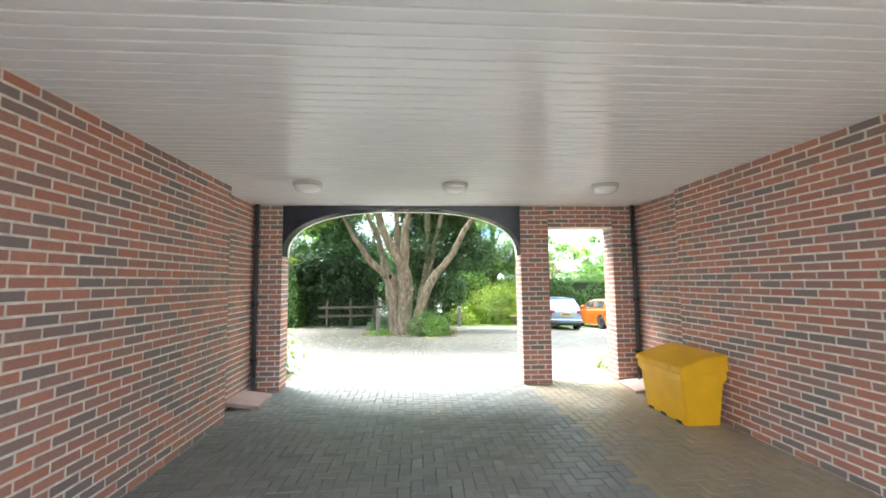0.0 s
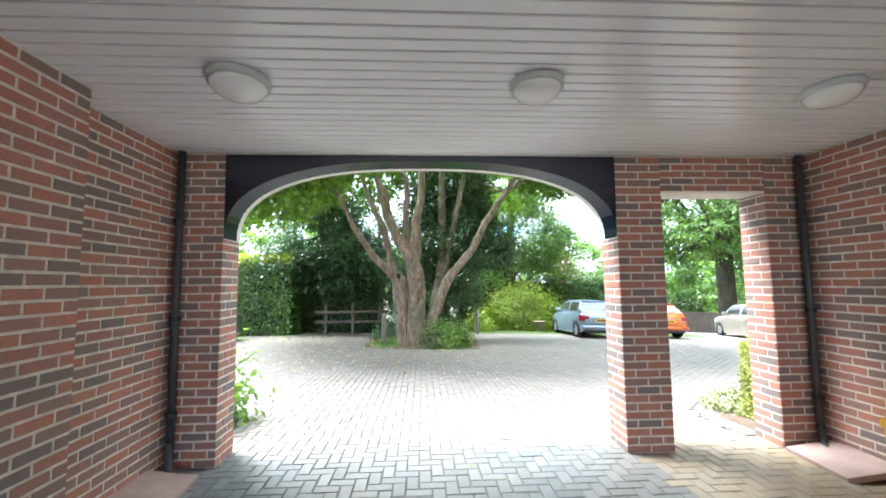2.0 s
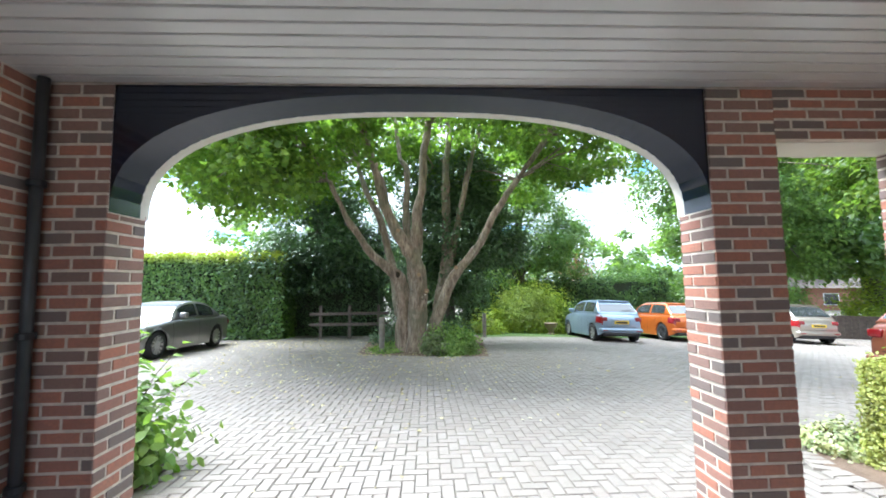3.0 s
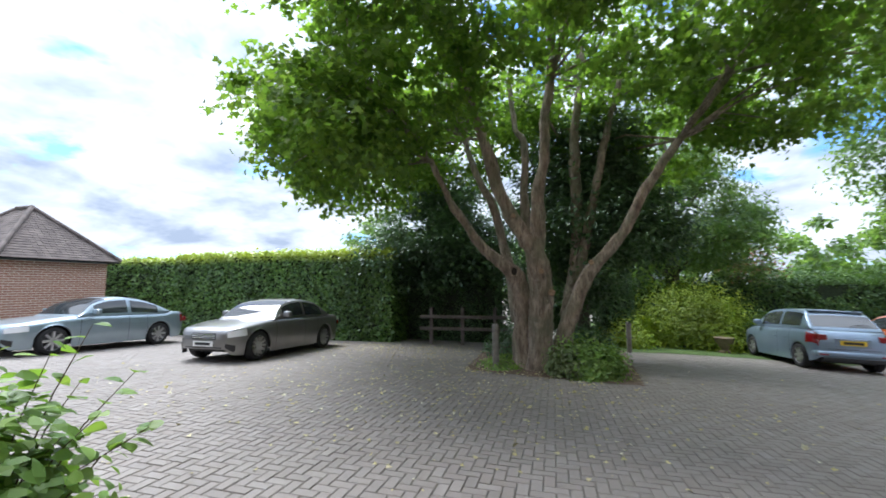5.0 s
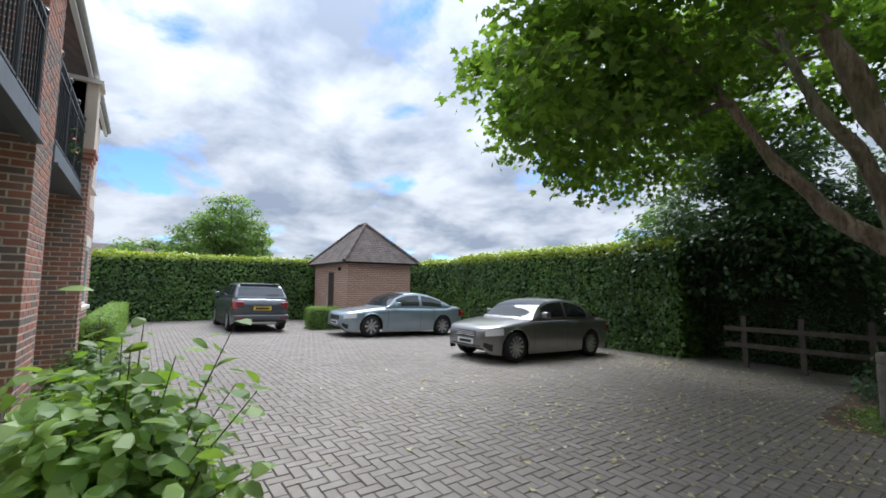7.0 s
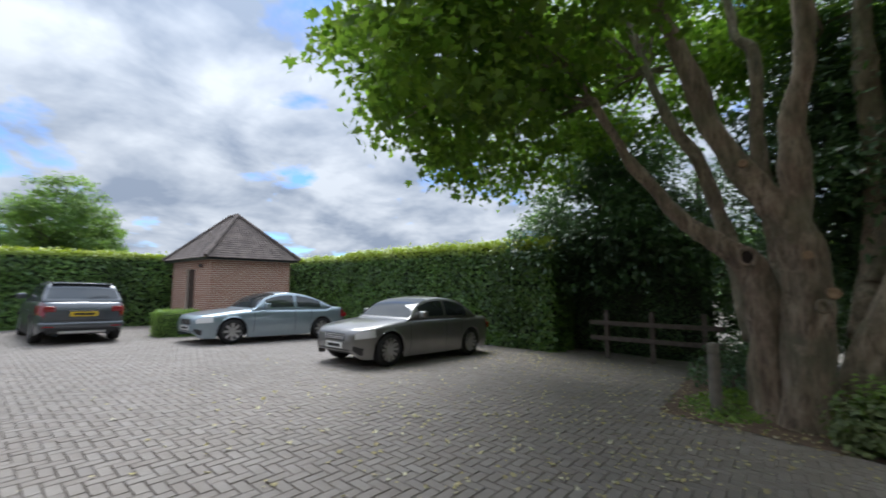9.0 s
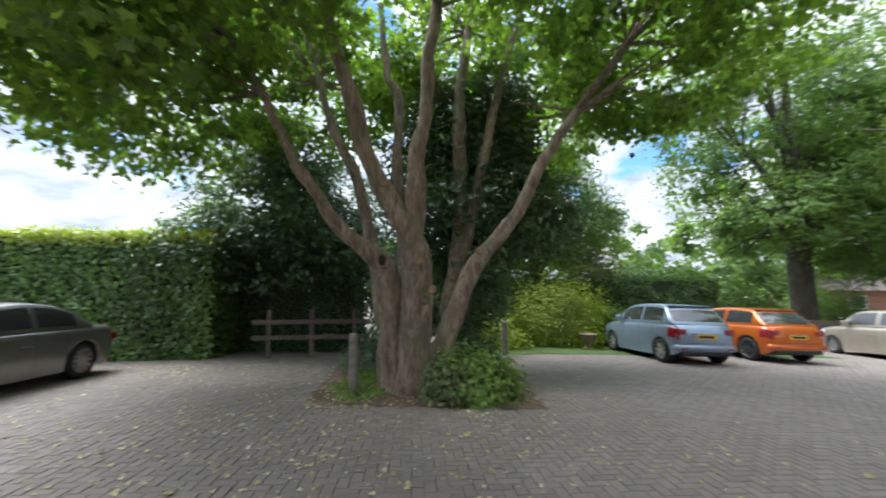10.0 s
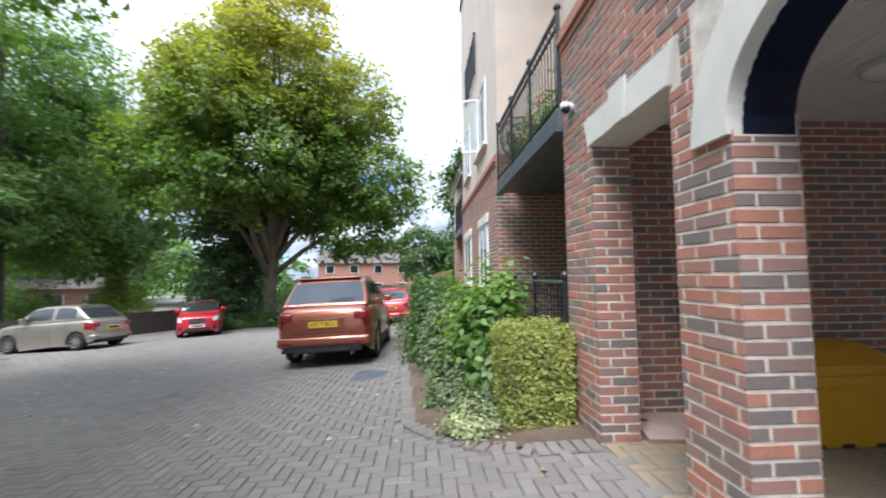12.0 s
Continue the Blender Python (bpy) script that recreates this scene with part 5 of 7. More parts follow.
shrub("laurel_shrub", (6.8, 7.08), (0.62, 0.42), 1.02, 0.07, 7500, GREY_LEAF, TWIG, "broad grey-green shrub in the facade bed", R, OVAL, 9)
shrub("laurel_shrub", (8.0, 7.2), (0.8, 0.55), 1.3, 0.1, 4200, MID_LEAF, TWIG, "broad green shrub in the facade bed", R, OVAL, 9)
shrub("heather_shrub", (9.6, 7.6), (0.7, 0.5), 1.0, 0.08, 2400, GREY_LEAF, TWIG, "feathery shrub in the facade bed", R, SLIM, 9)
hedge_box("box_hedge", 10.4, 14.5, 6.6, 7.7, 1.15, 0.08, 700, MID_LEAF, CORE, "rounded clipped hedge along the facade", R, KITE)
# by the tree
shrub("bramble_shrub", (0.9, 14.35), (0.64, 0.55), 0.74, 0.09, 4200, FRESH_LEAF, TWIG, "loose leafy shrub at the tree's foot", R, KITE, 12)
shrub("bramble_shrub", (0.45, 14.1), (0.36, 0.32), 0.55, 0.09, 1500, GREY_LEAF, TWIG, "loose leafy shrub at the tree's foot", R, KITE, 6)
shrub("ground_ivy", (-0.95, 15.1), (0.5, 0.9), 0.16, 0.06, 1600, FRESH_LEAF, TWIG, "low ivy and weeds round the tree", R, KITE, 4)
shrub("ground_ivy", (-0.9, 17.8), (0.9, 1.6), 0.9, 0.09, 4000, DARK_LEAF, TWIG, "dark undergrowth behind the tree", R, KITE, 6)
shrub("ground_ivy", (1.1, 16.4), (0.6, 0.9), 0.9, 0.10, 3000, DARK_LEAF, TWIG, "dark undergrowth behind the tree", R, KITE, 6)
shrub("golden_shrub", (5.0, 22.4), (1.75, 1.3), 2.0, 0.085, 26000, YELLOW_LEAF, TWIG, "broad yellow-green maple shrub on the lawn", R, KITE, 10)
shrub("garden_shrub", (2.8, 21.0), (0.7, 0.7), 1.0, 0.1, 2200, YELLOW_LEAF, TWIG, "small yellow-green shrub by the lawn", R, KITE)
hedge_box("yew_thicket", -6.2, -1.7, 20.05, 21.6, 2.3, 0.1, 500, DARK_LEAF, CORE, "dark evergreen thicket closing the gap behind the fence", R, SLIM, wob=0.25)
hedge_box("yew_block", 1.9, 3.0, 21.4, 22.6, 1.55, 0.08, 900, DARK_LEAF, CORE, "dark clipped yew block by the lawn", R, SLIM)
shrub("garden_shrub", (7.3, 22.4), (0.85, 0.8), 1.25, 0.1, 4500, MID_LEAF, TWIG, "rounded green garden shrub", R, KITE)
for k, (x, y, r, h) in enumerate(((8.6, 27.0, 2.0, 3.0), (11.4, 28.2, 2.2, 3.3), (14.4, 28.5, 2.2, 3.0), (17.3, 29, 2.0, 2.6), (24, 30, 2.4, 3.0), (28, 27, 2.2, 3.2), (29.5, 22.0, 2.0, 3.0))):
    shrub("garden_shrub", (x, y), (r, 1.4), h, 0.2, 4200, (MID_LEAF, LIME_LEAF, YELLOW_LEAF)[k % 3 if k > 3 else 0], TWIG, "dense green garden shrub behind the parking bays", R, KITE, 9)
hedge_box("garden_hedge", 3.4, 13.6, 25.2, 26.6, 1.5, 0.12, 420, MID_LEAF, CORE, "dense dark garden hedge behind the lawn", R, OVAL, wob=0.4, rough_top=0.2)
shrub("copper_shrub", (10.2, 30.0), (1.6, 1.2), 4.3, 0.18, 2400, RED_LEAF, TWIG, "copper-leaved shrub rising behind the others", R, KITE)
shrub("ivy_bank", (21.8, 16.9), (1.6, 1.4), 0.7, 0.12, 3200, MID_LEAF, TWIG, "ivy bank at the chestnut's foot", R, KITE)
shrub("ivy_bank", (22.0, 14.4), (1.8, 1.6), 1.3, 0.12, 3600, MID_LEAF, TWIG, "ivy bank at the chestnut's foot", R, KITE)
# the bed left of the arch
shrub("hydrangea_shrub", (-2.75, 6.85), (0.72, 0.55), 0.86, 0.115, 3300, FRESH_LEAF, TWIG, "leafy fresh green shrub beside the arch", R, OVAL, 14)
shrub("ground_cover", (-4.6, 6.5), (0.9, 0.4), 0.42, 0.09, 2600, FRESH_LEAF, TWIG, "low green planting along the facade", R, OVAL, 8)
shrub("ground_cover", (-6.3, 6.5), (0.9, 0.4), 0.34, 0.09, 2200, MID_LEAF, TWIG, "low green planting along the facade", R, OVAL, 8)
shrub("ground_cover", (-7.8, 6.5), (0.8, 0.4), 0.45, 0.09, 2000, MID_LEAF, TWIG, "low green planting along the facade", R, OVAL, 8)


def tall_shoots():
    """Long single shoots that stand out of the shrub by the arch."""
    rng = np.random.default_rng(3)
    top = tagged(empty("shrub_shoots", Matrix.Translation((-2.6, 6.95, 0.03))), "long leafy shoots rising out of the shrub", "shrub")
    P, N = [], []
    for k in range(13):
        end = Vector((rng.uniform(-0.5, 0.62), rng.uniform(-0.2, 0.5), rng.uniform(0.85, 1.28)))
        if k < 5:
            end = Vector((0.3 + 0.09 * k, 0.1 + 0.1 * k, 0.62 + 0.08 * (k % 3)))
        base = Vector((end.x * 0.2, end.y * 0.2, 0))
        mid = base.lerp(end, 0.6) + Vector((0, 0, 0.12))
        part("shoot", tube([base, mid, end], [0.006, 0.004, 0.002], 5), TWIG, top)
        for j in range(9):
            t = 0.35 + 0.65 * j / 8
            p = base.lerp(mid, t / 0.6) if t < 0.6 else mid.lerp(end, (t - 0.6) / 0.4)
            P.append(p)
            N.append((rng.normal(0, 0.4), rng.normal(0, 0.4), 1.0))
    P = np.array(P)
    ob = part("leaves", leaves_mesh("leaves", P, np.array(N), rng.uniform(0.06, 0.13, len(P)), OVAL * np.array([1.5, 1.0]), FRESH_LEAF, rng, 0.3), None, top)
    ob["kind"] = "stuff"


tall_shoots()

# ---- the brick hut ----
HX0, HX1, HY0, HY1, HZ = -18.85, -15.15, 13.45, 16.35, 2.28
ROOF_TILE = plain("clay_roof_tile", (0.13, 0.105, 0.095), 0.9, var=0.35, scale=3, bump=0.3, bscale=40)
DOORWAY_SHADE = plain("doorway_shade", (0.06, 0.035, 0.03), 0.6, var=0.25, scale=12)


def hut():
    g = -0.35
    top = tagged(empty("brick_hut", Matrix.Translation((0, 0, 0))), "small orange brick bin store with a pyramid tiled roof", "hut")
    dx0, dx1 = -17.35, -16.55
    bm = bmesh.new()
    add_box(bm, HX0, HX1, HY0 + 0.1, HY1, g, HZ)
    add_box(bm, HX0, dx0, HY0, HY0 + 0.1, g, HZ)
    add_box(bm, dx1, HX1, HY0, HY0 + 0.1, g, HZ)
    add_box(bm, dx0, dx1, HY0, HY0 + 0.1, 1.98, HZ)
    wall = part("wall", bm, MORTAR, top)
    # the doorway stands open: this dark panel takes the place of its shade
    part("door", box(dx0 + 0.02, dx1 - 0.02, HY0 + 0.06, HY0 + 0.11, 0.0, 1.97, 0.004), DOORWAY_SHADE, top, "dark panel as the shade in the open doorway")
    o = 0.28
    cx, cy = (HX0 + HX1) / 2, (HY0 + HY1) / 2
    part("eave_board", box(HX0 - o + 0.04, HX1 + o - 0.04, HY0 - o + 0.04, HY1 + o - 0.04, HZ, HZ + 0.09), BLACK_METAL, top, "dark eaves board")
    bm = bmesh.new()
    base = [bm.verts.new(p) for p in ((HX0 - o, HY0 - o, HZ + 0.06), (HX1 + o, HY0 - o, HZ + 0.06), (HX1 + o, HY1 + o, HZ + 0.06), (HX0 - o, HY1 + o, HZ + 0.06))]
    ap = [bm.verts.new((cx - 0.35, cy, 4.12)), bm.verts.new((cx + 0.35, cy, 4.12))]
    for f in ((base[0], base[1], ap[1], ap[0]), (base[1], base[2], ap[1]), (base[2], base[3], ap[0], ap[1]), (base[3], base[0], ap[0]), tuple(reversed(base))):
        bm.faces.new(f)
    roof = part("roof", bm, ROOF_TILE, top, "weathered dark clay tiles")
    # courses of tiles on the two slopes that show, as overlapping strips broken into tiles
    V = []
    for a, b, t0, t1 in (((HX0 - o, HY0 - o), (HX1 + o, HY0 - o), (cx - 0.35, cy), (cx + 0.35, cy)), ((HX1 + o, HY0 - o), (HX1 + o, HY1 + o), (cx + 0.35, cy), (cx + 0.35, cy))):
        A, B = Vector((*a, HZ + 0.06)), Vector((*b, HZ + 0.06))
        C, D = Vector((*t0, 4.12)), Vector((*t1, 4.12))
        nrm = (B - A).cross(C - A).normalized()
        rows = 21
        for r in range(rows):
            s0, s1 = r / rows, (r + 1.12) / rows
            l0, r0, l1, r1 = A.lerp(C, s0), B.lerp(D, s0), A.lerp(C, min(1, s1)), B.lerp(D, min(1, s1))
            n = max(1, int((r0 - l0).length / 0.17))
            for k in range(n):
                j = (0.5 if r % 2 else 0.0) / n
                p, q = min(1, k / n + j), min(1, (k + 0.96) / n + j)
                if q - p < 0.02 / n:
                    continue
                lift = float(RNG.uniform(0.016, 0.026))
                V.append([l0.lerp(r0, p) + nrm * 0.003, l0.lerp(r0, q) + nrm * 0.003, l1.lerp(r1, q), l1.lerp(r1, p),
                          l0.lerp(r0, p) + nrm * lift, l0.lerp(r0, q) + nrm * lift, l1.lerp(r1, q) + nrm * 0.006, l1.lerp(r1, p) + nrm * 0.006])
    ob = part("roof_tiles", blocks_mesh("roof_tiles", np.array([[tuple(v) for v in q] for q in V]), ROOF_TILE), None, roof)
    ob["kind"] = "stuff"
    bm = bmesh.new()
    for p, q in (((HX0 - o, HY0 - o), (cx - 0.35, cy)), ((HX1 + o, HY0 - o), (cx + 0.35, cy)), ((HX1 + o, HY1 + o), (cx + 0.35, cy))):
        tube([(*p, HZ + 0.1), (*q, 4.15)], 0.07, 8, bm)
    tube([(cx - 0.38, cy, 4.15), (cx + 0.38, cy, 4.15)], 0.075, 8, bm)
    part("ridge_tiles", bm, ROOF_TILE, roof)
    part("lamp", lathe([(0.07, 0), (0.075, 0.08), (0.04, 0.12)], 12, m=Matrix.Translation((-15.9, HY0 - 0.04, 2.02))), BLACK_METAL, top, "small dark wall lamp")
    return wall


hut_wall = hut()

# ---- fence, bollard, posts ----
FENCE_WOOD = plain("dark_brown_fence_wood", (0.115, 0.095, 0.082), 0.8, var=0.3, scale=8, bump=0.4, bscale=40)


def fence():
    x0 = -4.1
    top = tagged(empty("rail_fence", Matrix.Translation((x0, 18.75, -0.5))), "weathered grey-brown two-rail timber fence", "fence")
    first = None
    for x in (0.35, 1.42, 2.5):
        if first is None:
            first = part("post", box(-0.055, 0.055, -0.045, 0.045, 0, 1.23, 0.012), FENCE_WOOD, top)
            first.location = (x, 0, 0)
        else:
            part("post", first.data, None, top).location = (x, 0, 0)
    for z in (0.47, 0.86):
        part("rail", box(-0.05, 2.9, -0.075, -0.047, z, z + 0.11, 0.006), FENCE_WOOD, top)


fence()
BOLLARD_WOOD = plain("weathered_grey_wood", (0.20, 0.185, 0.16), 0.9, var=0.25, scale=7, bump=0.4, bscale=50)


def bollard(x, y, h, label):
    top = tagged(empty("bollard", Matrix.Translation((x, y, ground_z(x, y) - 0.02))), label, "bollard")
    part("post", lathe([(0.075, 0), (0.075, h - 0.16), (0.068, h - 0.15), (0.068, h - 0.135), (0.075, h - 0.125), (0.075, h - 0.03), (0.06, h), (0.01, h + 0.012)], 20), BOLLARD_WOOD, top, "", False)


bollard(-1.03, 14.63, 0.97, "round grey weathered wooden bollard")
bollard(2.45, 19.2, 0.95, "round grey weathered wooden bollard")
bollard(-8.95, 18.1, 1.0, "dark post standing before the hedge")

POT = plain("stone_pot", (0.22, 0.165, 0.11), 0.9, var=0.2, scale=10, bump=0.3)
pot = tagged(empty("garden_urn", Matrix.Translation((5.6, 20.9, ground_z(5.6, 20.9)))), "weathered stone garden urn on the lawn", "urn")
part("bowl", lathe([(0.16, 0), (0.17, 0.05), (0.10, 0.10), (0.12, 0.16), (0.24, 0.32), (0.28, 0.48), (0.30, 0.5), (0.26, 0.5)], 20), POT, pot, "", True)

manhole = tagged(empty("manhole_cover", Matrix.Translation((6.7, 8.3, ground_z(6.7, 8.3)))), "rectangular grey metal manhole cover", "manhole")
part("cover", box(-0.32, 0.32, -0.22, 0.22, -0.02, 0.012, 0.004, Matrix.Rotation(-0.05, 4, "Z")), GREY_STEEL, manhole)
part("rim", box(-0.37, 0.37, -0.27, 0.27, -0.03, 0.006, 0.004, Matrix.Rotation(-0.05, 4, "Z")), GREY_STEEL, manhole)

# dark timber boundary behind the small cars, and houses far away
def close_board_fence(name, p, q, h, label, material):
    p, q = Vector(p), Vector(q)
    d = (q - p)
    n = int(d.length / 0.15)
    zs = ground_z(p.x, p.y)
    top = tagged(empty(name, Matrix.Translation((p.x, p.y, zs))), label, "fence")
    a = math.atan2(d.y, d.x)
    rot = Matrix.Rotation(a, 4, "Z")
    me = part("board", box(0, 0.145, -0.012, 0.012, -0.4, h, 0.003), material, top).data
    top.children[0].matrix_basis = rot
    for i in range(1, n):
        ob = part("board", me, None, top)
        ob.matrix_basis = rot @ Matrix.Translation((i * 0.15, 0.012 * (i % 2), ground_z(p.x + d.x * i / n, p.y + d.y * i / n) - zs))


close_board_fence("board_fence", (12.0, 24.9), (25.5, 20.4), 1.1, "low dark weathered board fence behind the parking bays", FENCE_WOOD)
close_board_fence("board_fence", (30.5, 12.5), (31.5, 5.0), 1.7, "tall light brown board fence across the drive's end", plain("light_fence_wood", (0.30, 0.21, 0.13), 0.85, var=0.25, scale=4))


def far_house(x, y, rz, w, d, h, roof_h, wall, label, floors=2):
    top = tagged(empty("house", pose(x, y, ground_z(x, y) - 0.3, 0, 0, rz)), label, "house")
    part("wall", box(-w / 2, w / 2, -d / 2, d / 2, 0, h), wall, top)
    bm = bmesh.new()
    o = 0.4
    v = [bm.verts.new(p) for p in ((-w / 2 - o, -d / 2 - o, h - 0.1), (w / 2 + o, -d / 2 - o, h - 0.1), (w / 2 + o, d / 2 + o, h - 0.1), (-w / 2 - o, d / 2 + o, h - 0.1), (-w / 2 - o, 0, h + roof_h), (w / 2 + o, 0, h + roof_h))]
    for f in ((0, 1, 5, 4), (2, 3, 4, 5), (0, 4, 3), (1, 2, 5), (3, 2, 1, 0)):
        bm.faces.new([v[i] for i in f])
    roof = part("roof", bm, ROOF_TILE, top)
    part("chimney", box(-w * 0.3 - 0.3, -w * 0.3 + 0.3, -0.3, 0.3, h + roof_h - 0.5, h + roof_h + 0.7), HUT_BRICK, roof)
    for fl in range(floors):
        for k in range(4):
            xx = -w / 2 + w * (k + 0.5) / 4
            wn = part("window", box(xx - 0.6, xx + 0.6, -d / 2 - 0.09, -d / 2 - 0.055, 0.8 + fl * 2.6, 2.0 + fl * 2.6), WHITE_PAINT, top)
            part("pane", box(xx - 0.53, xx + 0.53, -d / 2 - 0.10, -d / 2 - 0.092, 0.87 + fl * 2.6, 1.93 + fl * 2.6), GLASS, wn)


far_house(64, 15.5, -90, 14, 8, 5.0, 2.2, HUT_BRICK, "far brick house with white windows and a tiled roof")
far_house(-58, 0.5, 92, 16, 8, 4.2, 2.0, HUT_BRICK, "far low house with a brown tiled roof")
far_house(44, 45, -30, 12, 8, 2.6, 2.0, HUT_BRICK, "far bungalow behind the trees", 1)


# fallen leaves on the paving
def fallen(seed, n, place, label):
    rng = np.random.default_rng(seed)
    x, y = place(rng, n)
    k = ~in_lawn(x, y)
    x, y = x[k], y[k]
    P = np.stack([x, y, ground_np(x, y) + rng.uniform(0.008, 0.016, len(x))], 1)
    N = rng.normal(0, 0.22, (len(x), 3)) + np.array([0, 0, 1.0])
    tagged(new("fallen_leaves", leaves_mesh("fallen_leaves", P, N, rng.uniform(0.02, 0.068, len(x)), MAPLE, FALLEN, rng, 0.0, 0.2)), label, "leaves", kind="stuff")


FALLEN = leaf_material("fallen_leaf", [(0.0, (0.42, 0.35, 0.17)), (0.4, (0.52, 0.46, 0.30)), (0.7, (0.36, 0.31, 0.13)), (1.0, (0.62, 0.58, 0.48))], 0.1, 0.7, 2.0)
fallen(1, 1200, lambda r, n: (r.normal(-1.5, 2.4, n), r.normal(12.2, 1.6, n)), "scattered yellowing fallen maple leaves")
fallen(2, 800, lambda r, n: (r.normal(-4.2, 1.6, n), r.normal(16.8, 1.0, n)), "scattered yellowing fallen leaves by the hedge")
fallen(3, 240, lambda r, n: (r.uniform(-8, 10, n), r.uniform(6.3, 14, n)), "sparse fallen leaves on the yard")
fallen(4, 14, lambda r, n: (r.normal(0.4, 0.6, n), r.normal(4.6, 0.7, n)), "few dry leaves on the passage floor")
fallen(5, 500, lambda r, n: (r.uniform(-1.6, 1.9, n), r.uniform(13.8, 16, n)), "fallen leaves in the tree's bed")

# ---- cars ----
def paint(name, color, metal=0.35, rough=0.32):
    m = Mat(name, color, rough, metal)
    m.put("Coat Weight", 0.8).put("Coat Roughness", 0.06)
    n = m.noise(2.5, 4)
    m.color(m.ramp(n, [(0.3, tuple(c * 0.93 for c in color)), (0.7, tuple(min(1, c * 1.06) for c in color))]))
    return m.m


CAR_GLASS = Mat("car_glass", (0.035, 0.04, 0.043), 0.03).put("Specular IOR Level", 1.0).m
TYRE = plain("tyre_rubber", (0.018, 0.018, 0.019), 0.85, var=0.2)
ALLOY = plain("alloy_rim", (0.55, 0.55, 0.56), 0.3, 0.8, var=0.06)
RIM_DISH = plain("rim_dish_grey", (0.16, 0.16, 0.165), 0.45, 0.6, var=0.1)
TRIM_BLACK = plain("black_plastic_trim", (0.02, 0.02, 0.022), 0.6, var=0.15)
CHROME = Mat("chrome", (0.8, 0.8, 0.82), 0.12, 1.0).m
RED_LENS = Mat("red_lens", (0.24, 0.01, 0.014), 0.12).put("Coat Weight", 0.8).m
CLEAR_LENS = Mat("clear_lens", (0.78, 0.79, 0.8), 0.1).put("Coat Weight", 0.8).m
PLATE_Y = Mat("yellow_plate", (0.75, 0.52, 0.03), 0.4).m
PLATE_W = Mat("white_plate", (0.78, 0.78, 0.76), 0.4).m
INK = Mat("plate_ink", (0.015, 0.015, 0.018), 0.5).m


def curve(points):
    """A smooth line through (place, height) points that never overshoots them."""
    xs, zs = [p[0] for p in points], [p[1] for p in points]
    sl = [(zs[i + 1] - zs[i]) / (xs[i + 1] - xs[i]) for i in range(len(xs) - 1)]
    tan = [sl[0]] + [0.0 if a * b <= 0 else 2 * a * b / (a + b) for a, b in zip(sl, sl[1:])] + [sl[-1]]

    def f(t):
        if t <= xs[0]:
            return zs[0]
        for i in range(len(xs) - 1):
            if t <= xs[i + 1]:
                h = xs[i + 1] - xs[i]
                k = (t - xs[i]) / h
                return (2 * k ** 3 - 3 * k * k + 1) * zs[i] + (k ** 3 - 2 * k * k + k) * h * tan[i] + (3 * k * k - 2 * k ** 3) * zs[i + 1] + (k ** 3 - k * k) * h * tan[i + 1]
        return zs[-1]

    def g(t, w=0.03):
        return (f(t - w) + 2 * f(t) + f(t + w)) / 4
    return g


